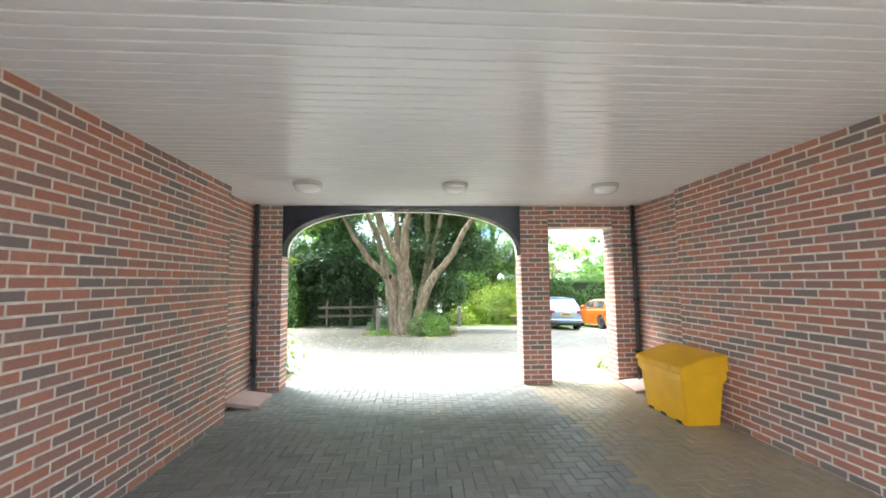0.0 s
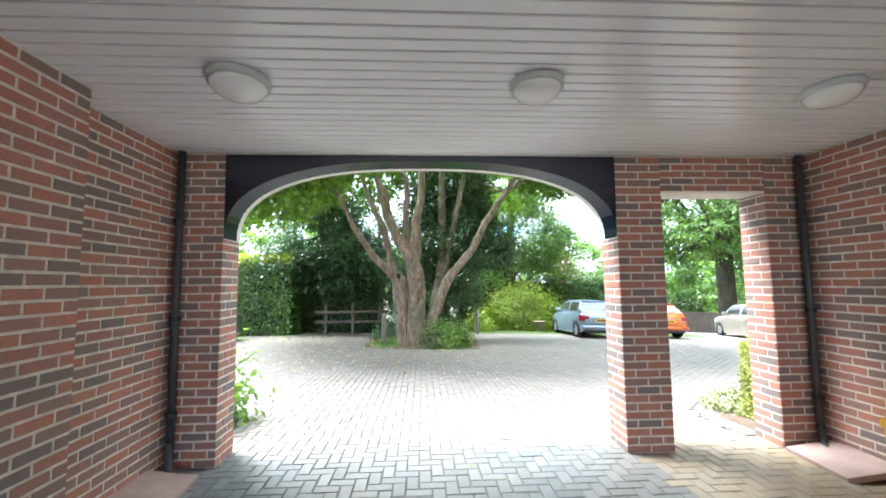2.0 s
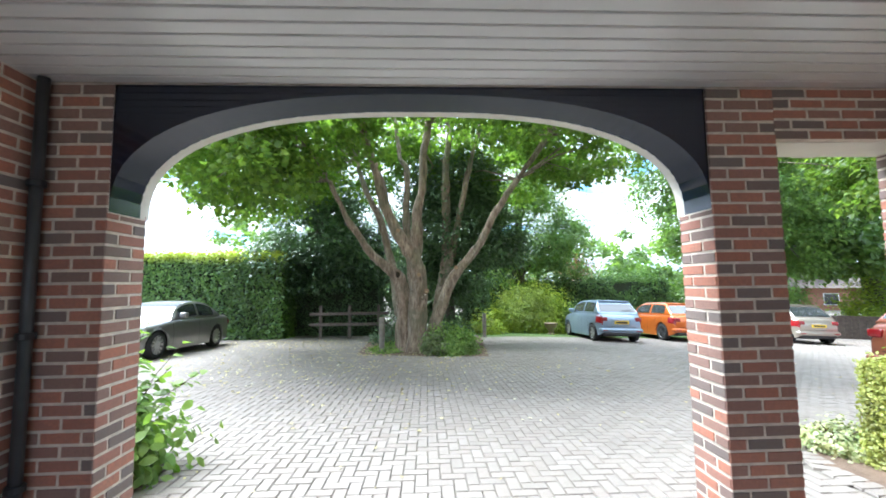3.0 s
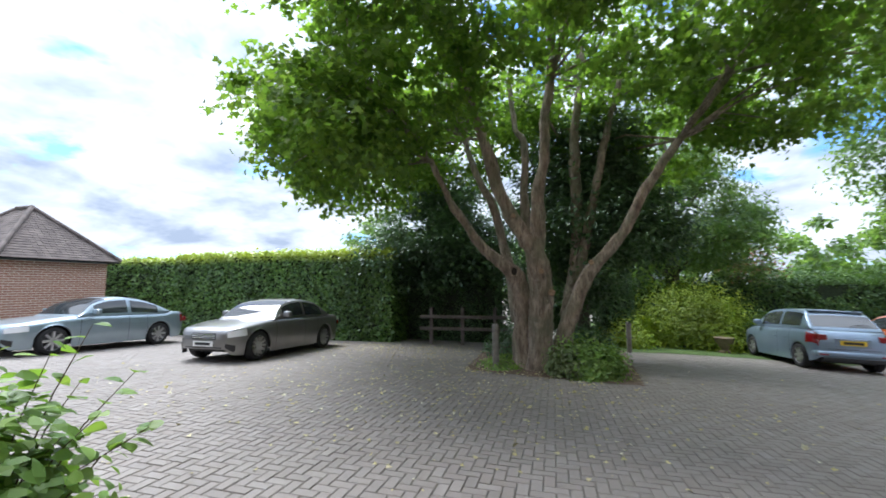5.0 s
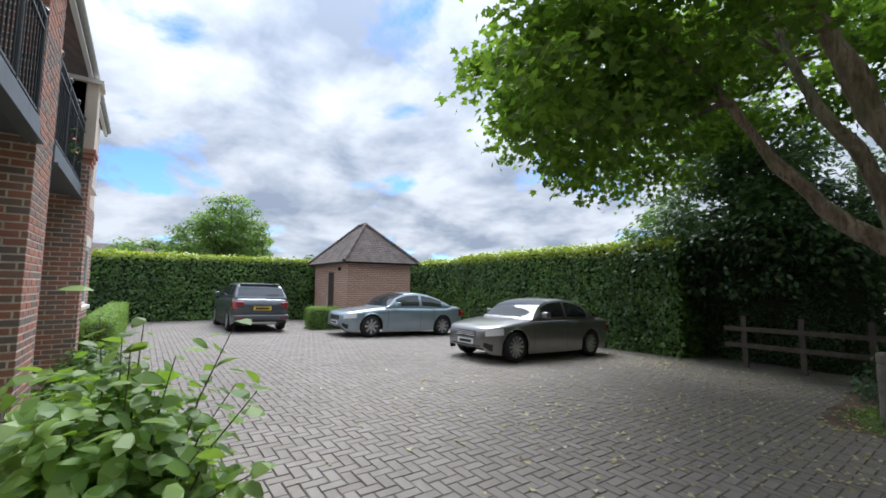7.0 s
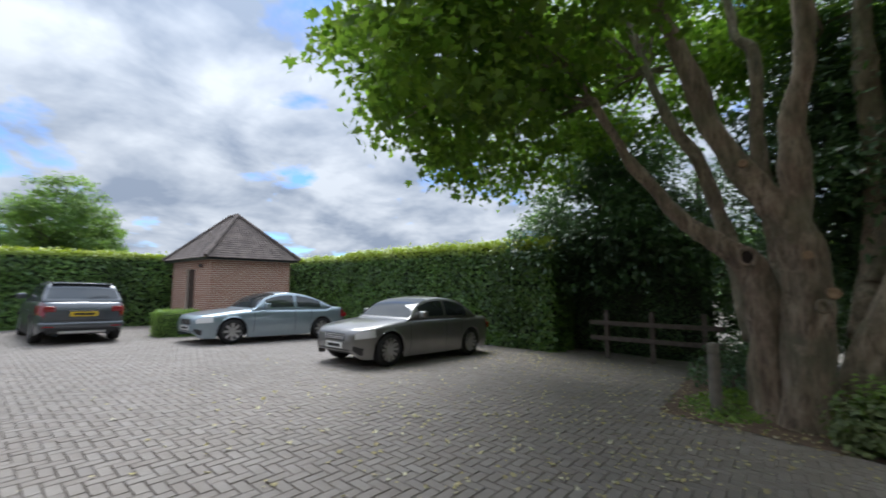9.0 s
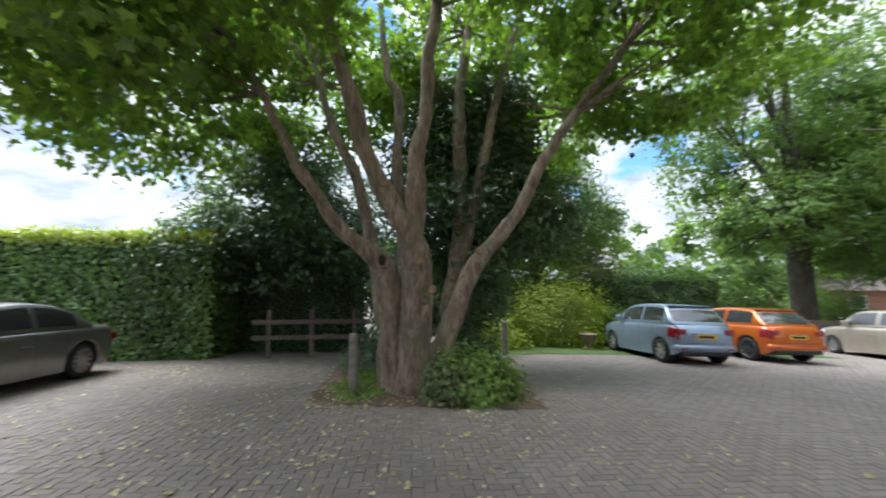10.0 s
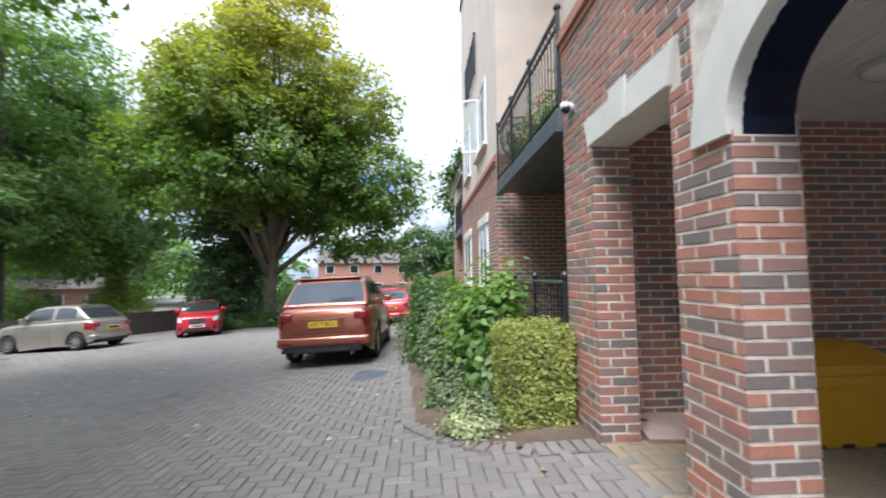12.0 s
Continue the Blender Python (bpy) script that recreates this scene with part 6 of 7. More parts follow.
def car(name, m, L, W, H, wb, front_over, wheel_r, colour, label, hood, deck, belt, cowl, roof0, roof1, tail, clad=False, plate="", estate=False, rim_spokes=10, rim=ALLOY, side_windows=((0.06, 0.47), (0.52, 0.90)), rails=False):
    """A car along +x (nose at x = 0, tail at x = -L is mirrored here to x = L). Lengths in metres from the nose:
    cowl: foot of the windscreen; roof0, roof1: the roof's ends; tail: foot of the rear window; hood, deck, belt: heights."""
    top = tagged(empty(name, m), label, "car")
    if estate:
        tail = L - 0.17
    hw = W / 2
    fw, rw = front_over, front_over + wb
    ar = wheel_r * 1.17
    sill = wheel_r * 0.62
    plan = curve([(0, hw * 0.64), (0.10, hw * 0.79), (0.30, hw * 0.915), (0.75, hw * 0.985), (L * 0.5, hw), (L - 0.8, hw * 0.985), (L - 0.3, hw * 0.955), (L - 0.1, hw * (0.89 if estate else 0.83)), (L, hw * (0.79 if estate else 0.68))])
    topz = curve([(0, hood * 0.78), (0.08, hood * 0.89), (0.3, hood * 0.95), (cowl, belt - 0.02), (cowl + 0.5, belt), (tail - 0.2, belt + 0.03), (tail, deck), (L - 0.12, deck - 0.03), (L - 0.03, deck - 0.12), (L, deck - 0.22)])
    if estate:
        topz = curve([(0, hood * 0.78), (0.08, hood * 0.89), (0.3, hood * 0.95), (cowl, belt - 0.02), (cowl + 0.5, belt), (tail - 0.25, belt + 0.03), (tail - 0.02, deck), (L - 0.07, deck - 0.05), (L - 0.015, deck - 0.16), (L, deck - 0.30)])
    low = curve([(0, sill + 0.10), (0.12, sill * 0.85), (0.5, sill * 0.8), (L - 0.5, sill * 0.95), (L - 0.1, sill + 0.08), (L, sill + 0.16)])

    def bottom(x):
        z = low(x)
        for c in (fw, rw):
            if abs(x - c) < ar:
                z = max(z, wheel_r + math.sqrt(ar * ar - (x - c) ** 2) * 0.97)
        return z

    def skin(x, s, off=0.0):
        """Half section of the lower body: s from 0 (sill) to 1 (middle line)."""
        w, zt = plan(x), topz(x)
        zb = min(bottom(x), zt - 0.06)
        zl = low(x)
        tab = ((0.0, 0.955, None), (0.18, 0.985, 0.22), (0.36, 1.0, 0.45), (0.52, 0.992, 0.72), (0.66, 0.955, 0.93), (0.76, 0.86, 1.0), (1.0, 0.0, 1.02))
        for (s0, a0, h0), (s1, a1, h1) in zip(tab, tab[1:]):
            if s <= s1 + 1e-9:
                k = (s - s0) / (s1 - s0)
                z0 = zb if h0 is None else max(zb + 0.01 * s0, zl + (zt - zl) * h0)
                z1 = max(zb + 0.012 * s1, zl + (zt - zl) * h1)
                return Vector((x, w * (a0 + (a1 - a0) * k), z0 + (z1 - z0) * k))
        return Vector((x, 0, zt))

    def half_strip(fn, xs, ss, sides=(1, -1), both=False, thick=0.0):
        bm = bmesh.new()
        if both:
            cols = [[fn(x, s) for s in ss] + [Vector((q.x, -q.y, q.z)) for q in [fn(x, s) for s in reversed(ss)][1:]] for x in xs]
            groups = [cols]
        else:
            groups = [[[Vector((q.x, q.y * sd, q.z)) for q in [fn(x, s) for s in ss]] for x in xs] for sd in sides]
        for cols in groups:
            vs = [[bm.verts.new(p) for p in c] for c in cols]
            for a, b in zip(vs, vs[1:]):
                for i in range(len(a) - 1):
                    bm.faces.new((a[i], b[i], b[i + 1], a[i + 1]))
            if both:
                for c in (vs[0], vs[-1]):
                    bm.faces.new(c)
        return bm
    n = 96
    xs = sorted(set([L * i / n for i in range(n + 1)] + [c + sg * ar * k for c in (fw, rw) for sg in (-1, 1) for k in (1.0, 0.995)]))
    ss = [0, 0.09, 0.18, 0.27, 0.36, 0.44, 0.52, 0.6, 0.66, 0.71, 0.76, 0.88, 1.0]
    body = part("body", half_strip(skin, xs, ss, both=True), colour, top, "", True)
    part("underbody", box(0.25, L - 0.25, -hw * 0.68, hw * 0.68, sill * 1.02, belt - 0.18, 0.02), TRIM_BLACK, top, "dark underside")

    # glasshouse
    wb_ = hw * 0.90
    wr = hw * 0.70
    gtop = curve([(cowl - 0.02, belt - 0.03), (cowl + 0.06, belt + 0.02), ((cowl + roof0) / 2, (belt + H) / 2 + 0.06), (roof0, H - 0.05), (roof0 + 0.35, H - 0.005), ((roof0 + roof1) / 2, H), (roof1, H - 0.045), ((roof1 + tail) / 2, (deck + H) / 2 + (0.03 if not estate else 0.0)), (tail, deck + 0.015)])

    def house(x, s, off=0.0):
        zt = gtop(x)
        zb = min(topz(x) - 0.01, zt - 0.005)
        f = max(0.0, min(1.0, (zt - zb) / max(0.05, H - belt)))
        edge = plan(x) * 0.905
        roofw = edge + (wr - edge) * f
        if s < 0.5:
            k = s / 0.5
            return Vector((x, edge + (roofw - edge) * k + 0.02 * math.sin(math.pi * k) + off, zb + (zt - 0.045 * f - zb) * k))
        k = (s - 0.5) / 0.5
        return Vector((x, roofw * math.cos(k * math.pi / 2) ** 0.9 if k < 0.999 else 0.0, zt - 0.045 * f * (1 - math.sin(k * math.pi / 2)) + off))
    gx = [cowl - 0.02 + (tail + 0.02 - cowl) * i / 46 for i in range(47)]
    gs = [0, 0.1, 0.2, 0.3, 0.4, 0.5, 0.58, 0.68, 0.8, 0.9, 1.0]
    part("cabin", half_strip(house, gx, gs, both=True), colour, top, "", True)

    def lifted(fn, d):
        def f(x, s):
            p = fn(x, s)
            e = 0.01
            ax, as_ = fn(x + e, s) - fn(x - e, s), fn(x, min(1, s + e)) - fn(x, max(0, s - e))
            nn = as_.cross(ax)
            if nn.length < 1e-9:
                nn = Vector((0, 0, 1))
            nn.normalize()
            if nn.y < -0.02 or (abs(nn.y) <= 0.02 and nn.z < 0):
                nn = -nn
            return p + nn * d
        return f
    g4 = lifted(house, 0.006)

    def span(a, b, n):
        return [a + (b - a) * i / n for i in range(n + 1)]
    part("windscreen", half_strip(g4, span(cowl + 0.07, roof0 - 0.02, 10), [0.56, 0.66, 0.76, 0.88, 0.97, 1.0]), CAR_GLASS, top, "", True)
    part("rear_window", half_strip(g4, span(roof1 + (0.15 if estate else 0.05), tail - 0.06, 8), [0.62 if estate else 0.56, 0.66, 0.76, 0.88, 0.97, 1.0]), CAR_GLASS, top, "", True)
    for a, b in side_windows:
        xa, xb = cowl + 0.25 + (tail - 0.2 - cowl - 0.25) * a, cowl + 0.25 + (tail - 0.2 - cowl - 0.25) * b
        for sd in (1, -1):
            part("side_window", half_strip(g4, span(xa, xb, 10), [0.07, 0.16, 0.26, 0.36, 0.44], (sd,)), CAR_GLASS, top, "", True)
    b4 = lifted(skin, 0.004)
    b6 = lifted(skin, 0.007)
    # door gaps, handles, lamps
    doors = [cowl + 0.05, (cowl + 0.25 + tail - 0.2) / 2 - 0.05, min(rw - ar - 0.02, tail - 0.3)] if len(side_windows) > 1 else [cowl + 0.05, (fw + rw) / 2 + 0.45]
    for sd in (1, -1):
        for d in doors:
            part("door_gap", half_strip(b4, [d, d + 0.009], [0.06, 0.2, 0.36, 0.52, 0.66], (sd,)), TRIM_BLACK, top)
        for d in doors[1:]:
            p = skin(d - 0.14, 0.5)
            part("door_handle", box(p.x - 0.09, p.x + 0.09, sd * (p.y + 0.004) - 0.014, sd * (p.y + 0.004) + 0.014, p.z - 0.014, p.z + 0.014, 0.006), colour, top)
        part("headlight", half_strip(b6, span(0.03, 0.36, 8), [0.50, 0.54, 0.58, 0.62, 0.655], (sd,)), CLEAR_LENS, top, "clear headlamp", True)
        part("tail_light", half_strip(b6, span(L - 0.30, L - 0.008, 8), [0.44, 0.5, 0.56, 0.62, 0.70], (sd,)), RED_LENS, top, "red tail lamp", True)
        zl = deck - (0.12 if estate else 0.2)
        part("tail_light", box(L - 0.12, L + 0.012, min(sd * hw * 0.60, sd * hw * 0.845), max(sd * hw * 0.60, sd * hw * 0.845), zl - 0.12, zl + 0.02, 0.02), RED_LENS, top, "red rear lamp", True)
        mp = house(cowl + 0.36, 0.06)
        part("door_mirror", box(mp.x - 0.07, mp.x + 0.07, sd * (mp.y + 0.13) - 0.09, sd * (mp.y + 0.13) + 0.09, mp.z + 0.0, mp.z + 0.15, 0.035), colour, top, "", True)
        part("sill_trim", half_strip(b4, span(fw + ar + 0.02, rw - ar - 0.02, 4), [0.0, 0.08, 0.14 if not clad else 0.2], (sd,)), TRIM_BLACK if clad else colour, top)
        if clad:
            for c in (fw, rw):
                part("arch_trim", half_strip(b6, span(c - ar - 0.03, c + ar + 0.03, 18), [0.0, 0.05, 0.10], (sd,)), TRIM_BLACK, top)
        if rails:
            part("roof_rail", tube([house(x, 0.6) + Vector((0, (sd - 1) * house(x, 0.6).y, 0.03)) for x in span(roof0 + 0.25, roof1 - 0.1, 8)], 0.016, 6), CHROME, top)
    # bumpers, grille, plates
    part("front_intake", half_strip(b6, span(0.004, 0.14, 5), [0.1, 0.2, 0.3], (1, -1)), TRIM_BLACK, top)
    zg = (topz(0.02) + low(0)) / 2
    part("grille", box(-0.012, 0.03, -hw * 0.36, hw * 0.36, zg + 0.02, topz(0.02) - 0.02, 0.012), TRIM_BLACK, top, "dark grille")
    for k in range(3):
        z = zg + 0.05 + k * (topz(0.02) - zg - 0.07) / 3
        part("grille_bar", box(-0.02, -0.008, -hw * 0.35, hw * 0.35, z, z + 0.014, 0.003), CHROME, top)
    part("lower_grille", box(-0.008, 0.03, -hw * 0.55, hw * 0.55, low(0) + 0.02, zg - 0.135, 0.01), TRIM_BLACK, top)
    part("number_plate", box(-0.022, -0.006, -0.26, 0.26, zg - 0.125, zg - 0.015, 0.003), PLATE_W, top, "white front number plate")
    part("number_strip", box(-0.0245, -0.0222, -0.2, 0.2, zg - 0.1, zg - 0.04), INK, top)
    zr = (deck - 0.22) * 0.60 + (sill + 0.16) * 0.40 + (0.10 if estate else 0.05)
    part("rear_panel", box(L - 0.02, L + 0.008, -hw * 0.42, hw * 0.42, zr - 0.10, zr + 0.11, 0.012), colour, top)
    py = part("number_plate", box(L + 0.009, L + 0.022, -0.26, 0.26, zr - 0.055, zr + 0.055, 0.003), PLATE_Y, top, "yellow rear number plate")
    if plate:
        cu = bpy.data.curves.new("plate_text", "FONT")
        cu.body, cu.size, cu.align_x, cu.align_y, cu.extrude = plate, 0.098, "CENTER", "CENTER", 0.0006
        tmp = bpy.data.objects.new("plate_text", cu)
        scene.collection.objects.link(tmp)
        bpy.context.view_layer.update()
        me = bpy.data.meshes.new_from_object(tmp)
        bpy.data.objects.remove(tmp)
        me.materials.clear()
        me.materials.append(INK)
        ob = part("plate_text", me, None, py)
        ob.matrix_basis = Matrix.Translation((L + 0.0235, 0, zr)) @ Matrix(((0, 0, 1, 0), (1, 0, 0, 0), (0, 1, 0, 0), (0, 0, 0, 1)))
    else:
        part("number_strip", box(L + 0.0222, L + 0.0245, -0.2, 0.2, zr - 0.03, zr + 0.03), INK, py)
    part("tailgate_gap", box(L - 0.01, L + 0.004, -hw * 0.62, hw * 0.62, zr - 0.16, zr - 0.15), TRIM_BLACK, top)
    part("badge_strip", box(L - 0.01, L + 0.014, -hw * 0.3, hw * 0.3, zr + 0.075, zr + 0.095, 0.004), CHROME, top)
    part("rear_bumper_trim", box(L - 0.05, L + 0.012, -hw * 0.74, hw * 0.74, sill + 0.06, sill + (0.20 if clad else 0.15), 0.02), TRIM_BLACK, top, "dark lower bumper")
    if clad:
        part("skid_plate", box(L - 0.03, L + 0.018, -hw * 0.5, hw * 0.5, sill + 0.05, sill + 0.11, 0.012), ALLOY if colour == DARK_GREY else TRIM_BLACK, top, "lower bumper plate")
        for y in (-hw * 0.55, hw * 0.55):
            part("tailpipe", lathe([(0.032, 0.0), (0.036, 0.004), (0.036, 0.09), (0.028, 0.09), (0.028, 0.02)], 14, m=Matrix.Translation((L - 0.085, y, sill + 0.02)) @ Matrix.Rotation(math.pi / 2, 4, "Y"), first_cap=False, last_cap=True), GREY_STEEL, top, "dull steel tailpipe", True)
    if estate:
        part("spoiler", box(roof1 - 0.03, roof1 + 0.12, -wr * 0.95, wr * 0.95, H - 0.075, H - 0.042, 0.014), colour, top, "", True)
        part("rear_bumper", box(L - 0.34, L + 0.035, -hw * 0.91, hw * 0.91, sill + 0.16, sill + (0.33 if clad else 0.31), 0.06), colour, top, "", True)
        wx = tail - 0.11
        part("rear_wiper", tube([house(tail - 0.07, 0.97) + Vector((0.03, 0, 0.02)), house(wx, 0.9) + Vector((0.03, 0.02, 0.02)), house(wx, 0.78) + Vector((0.03, 0.02, 0.02))], 0.008, 6), TRIM_BLACK, top)
        for sd in (1, -1):
            y0, y1 = sorted((sd * hw * 0.60, sd * hw * 0.82))
            part("reflector", box(L + 0.01, L + 0.041, y0, y1, sill + 0.2, sill + 0.235, 0.008), RED_LENS, top, "red bumper reflector")
            y0, y1 = sorted((sd * hw * 0.64, sd * hw * 0.80))
            part("reverse_lamp", box(L - 0.1, L + 0.011, y0, y1, deck - 0.185, deck - 0.145, 0.012), CLEAR_LENS, top, "clear reversing lamp")
    # wheels
    tw = 0.105
    prof = [(wheel_r * 0.72, -tw), (wheel_r * 0.93, -tw), (wheel_r * 0.985, -tw * 0.7), (wheel_r, -tw * 0.3), (wheel_r, tw * 0.3), (wheel_r * 0.985, tw * 0.7), (wheel_r * 0.93, tw), (wheel_r * 0.72, tw)]
    rot = Matrix.Rotation(-math.pi / 2, 4, "X")
    bmt = lathe(prof, 36, m=rot, first_cap=False, last_cap=False)
    bmr = lathe([(wheel_r * 0.735, tw * 0.9), (wheel_r * 0.69, tw * 0.96), (wheel_r * 0.66, tw * 0.6), (wheel_r * 0.63, tw * 0.3), (0.03, tw * 0.3)], 36, m=rot, first_cap=False)
    bms = bmesh.new()
    for k in range(rim_spokes):
        a = k * 2 * math.pi / rim_spokes
        add_box(bms, wheel_r * 0.10, wheel_r * 0.69, tw * 0.42, tw * 0.88, -wheel_r * 0.68 / rim_spokes, wheel_r * 0.68 / rim_spokes, 0.004, Matrix.Rotation(a, 4, "Y"))
    lathe([(wheel_r * 0.15, tw * 0.4), (wheel_r * 0.15, tw * 0.8), (wheel_r * 0.06, tw * 0.88), (0.005, tw * 0.88)], 16, bms, rot)
    wh = None
    for x, sd in ((fw, 1), (fw, -1), (rw, 1), (rw, -1)):
        if wh is None:
            wh = part("wheel", bmt, TYRE, top, "", True)
            d1 = part("rim_dish", bmr, RIM_DISH, wh, "", True)
            d2 = part("rim", bms, rim, wh)
            o = wh
        else:
            o = part("wheel", wh.data, None, top)
            part("rim_dish", d1.data, None, o)
            part("rim", d2.data, None, o)
        o.matrix_basis = Matrix.Translation((x, sd * (hw - tw - 0.025), wheel_r)) @ (Matrix.Rotation(math.pi, 4, "Z") if sd < 0 else Matrix.Identity(4))
    return top


def stand(x, y, heading):
    """Pose of a car whose nose is at (x, y) and whose length runs from there along heading degrees, on the sloping yard."""
    a = radians(heading)
    dx, dy = math.cos(a), math.sin(a)
    z0, z1 = ground_z(x + dx * 0.8, y + dy * 0.8), ground_z(x + dx * 3.5, y + dy * 3.5)
    zl, zr = ground_z(x + dx * 2 - dy * 0.8, y + dy * 2 + dx * 0.8), ground_z(x + dx * 2 + dy * 0.8, y + dy * 2 - dx * 0.8)
    slope, side = (z1 - z0) / 2.7, (zl - zr) / 1.6
    X = Vector((dx, dy, slope)).normalized()
    Y = Vector((-dy, dx, side))
    Z = X.cross(Y).normalized()
    Y = Z.cross(X)
    return Matrix(((X.x, Y.x, Z.x, x), (X.y, Y.y, Z.y, y), (X.z, Y.z, Z.z, z0 - slope * 0.8 + 0.008), (0, 0, 0, 1)))


SILVER_GREY = paint("grey_car_paint", (0.23, 0.225, 0.22), 0.6)
BLUE_SILVER = paint("blue_silver_car_paint", (0.31, 0.38, 0.43), 0.6)
DARK_GREY = paint("dark_grey_car_paint", (0.10, 0.11, 0.125), 0.5)
ICE_BLUE = paint("ice_blue_car_paint", (0.25, 0.33, 0.43), 0.5)
ORANGE = paint("orange_car_paint", (0.56, 0.135, 0.02), 0.4)
BEIGE = paint("champagne_car_paint", (0.37, 0.335, 0.28), 0.5)
RED = paint("red_car_paint", (0.55, 0.025, 0.04), 0.15)
COPPER = paint("copper_car_paint", (0.33, 0.10, 0.058), 0.5)

car("saloon_car", stand(-7.1, 12.75, 90), 4.40, 1.75, 1.41, 2.72, 0.72, 0.325, SILVER_GREY, "grey metallic saloon car with multi-spoke alloy wheels", 0.80, 0.96, 0.91, 1.22, 1.98, 2.98, 3.70, rim_spokes=12)
car("saloon_car", stand(-12.4, 11.85, 90), 4.58, 1.80, 1.43, 2.73, 0.85, 0.33, BLUE_SILVER, "pale blue-grey saloon car with alloy wheels", 0.80, 1.0, 0.92, 1.35, 2.10, 3.0, 3.95, rim_spokes=8)
car("small_suv", stand(-17.8, 10.0, 0), 4.18, 1.78, 1.53, 2.58, 0.83, 0.335, DARK_GREY, "dark grey compact SUV with roof rails", 0.98, 1.02, 1.02, 1.10, 1.75, 3.55, 4.05, True, "", True, rails=True, side_windows=((0.06, 0.36), (0.40, 0.68), (0.72, 0.90)))
car("hatchback_car", stand(7.1, 21.45, -90), 3.90, 1.70, 1.51, 2.51, 0.78, 0.30, ICE_BLUE, "ice-blue hatchback with a yellow rear plate", 0.88, 0.98, 0.97, 1.0, 1.65, 3.25, 3.76, False, "", True, rim_spokes=7)
car("hatchback_car", stand(10.2, 22.3, -90), 4.10, 1.78, 1.48, 2.56, 0.83, 0.32, ORANGE, "bright orange hatchback with a yellow rear plate", 0.86, 0.98, 0.96, 1.05, 1.75, 3.35, 3.95, False, "", True, rim_spokes=10, rim=TRIM_BLACK)
car("hatchback_car", stand(15.6, 22.0, -97), 3.72, 1.66, 1.54, 2.43, 0.70, 0.295, BEIGE, "champagne three-door hatchback with rounded roof", 0.92, 0.98, 0.98, 0.95, 1.55, 2.9, 3.58, False, "", True, rim_spokes=9, side_windows=((0.05, 0.46), (0.52, 0.86)))
car("hatchback_car", stand(17.0, 16.45, 22), 3.60, 1.60, 1.48, 2.38, 0.70, 0.28, RED, "small red hatchback facing the yard", 0.92, 0.98, 0.97, 0.92, 1.55, 2.9, 3.5, False, "", True)
car("suv_car", stand(12.25, 9.28, 180), 4.53, 1.84, 1.69, 2.69, 0.90, 0.36, COPPER, "copper-orange SUV with a yellow rear plate", 1.02, 1.08, 1.06, 1.2, 1.95, 3.75, 4.38, True, "HT17 BGV", True, rails=True, side_windows=((0.06, 0.36), (0.40, 0.68), (0.72, 0.90)))
car("hatchback_car", stand(20.2, 8.7, 180), 3.9, 1.70, 1.50, 2.51, 0.78, 0.30, RED, "red hatchback parked along the facade", 0.88, 0.98, 0.97, 1.0, 1.65, 3.1, 3.76, False, "", True)

# ---- planting on the balcony ----
def planter(x0, x1, y, z, seed, material, label):
    rng = np.random.default_rng(seed)
    top = tagged(empty("balcony_planter", Matrix.Translation((x0, y, z))), label, "planter")
    L = x1 - x0
    part("trough", box(0, L, -0.09, 0.09, 0.0, 0.2, 0.012), BLACK_METAL, top, "dark trough")
    n = int(900 * L)
    P = np.stack([rng.uniform(-0.05, L + 0.05, n), rng.normal(0, 0.10, n), 0.2 + np.abs(rng.normal(0.14, 0.16, n))], 1)
    N = rng.normal(0, 0.5, (n, 3)) + np.array([0, 0.3, 0.8])
    part("leaves", leaves_mesh("leaves", P, N, rng.uniform(0.04, 0.09, n), SLIM, material, rng), None, top)["kind"] = "stuff"
    m = 40
    F = np.stack([rng.uniform(0, L, m), rng.normal(0.05, 0.08, m), 0.3 + np.abs(rng.normal(0.15, 0.12, m))], 1)
    part("flowers", leaves_mesh("flowers", F, rng.normal(0, 0.6, (m, 3)) + np.array([0, 0.6, 0.6]), rng.uniform(0.04, 0.06, m), OVAL * np.array([1.8, 1.0]), PETAL, rng), None, top)["kind"] = "stuff"


PETAL = plain("red_petal", (0.55, 0.06, 0.07), 0.6, var=0.2)
planter(4.6, 5.7, 5.93, 2.962, 71, FRESH_LEAF, "dark trough of trailing balcony plants")
planter(6.0, 6.9, 5.93, 2.962, 72, MID_LEAF, "dark trough of leafy balcony plants with red flowers")
planter(-8.3, -7.5, 5.93, 2.962, 73, MID_LEAF, "dark trough of balcony plants")
planter(5.2, 6.0, 5.85, -0.05, 74, MID_LEAF, "dark trough of red geraniums on the patio")

# ---- bricks and pavers, piece by piece ----
H = ZC
brick_face(wall_left, (XL, YB, 0), (0, 1, 0), YS - YB, H, near=(4.6, 6.96))
brick_face(wall_left_end, (XL2, YS, 0), (0, 1, 0), YI - YS, H, phase=0.1, near=(0, 2))
brick_face(wall_right, (XR, YS, 0), (0, -1, 0), YS - YB, H, near=(0.0, 2.3), phase=0.07)
brick_face(wall_right_end, (XR2, YI, 0), (0, -1, 0), YI - YS, H, near=(0, 2))
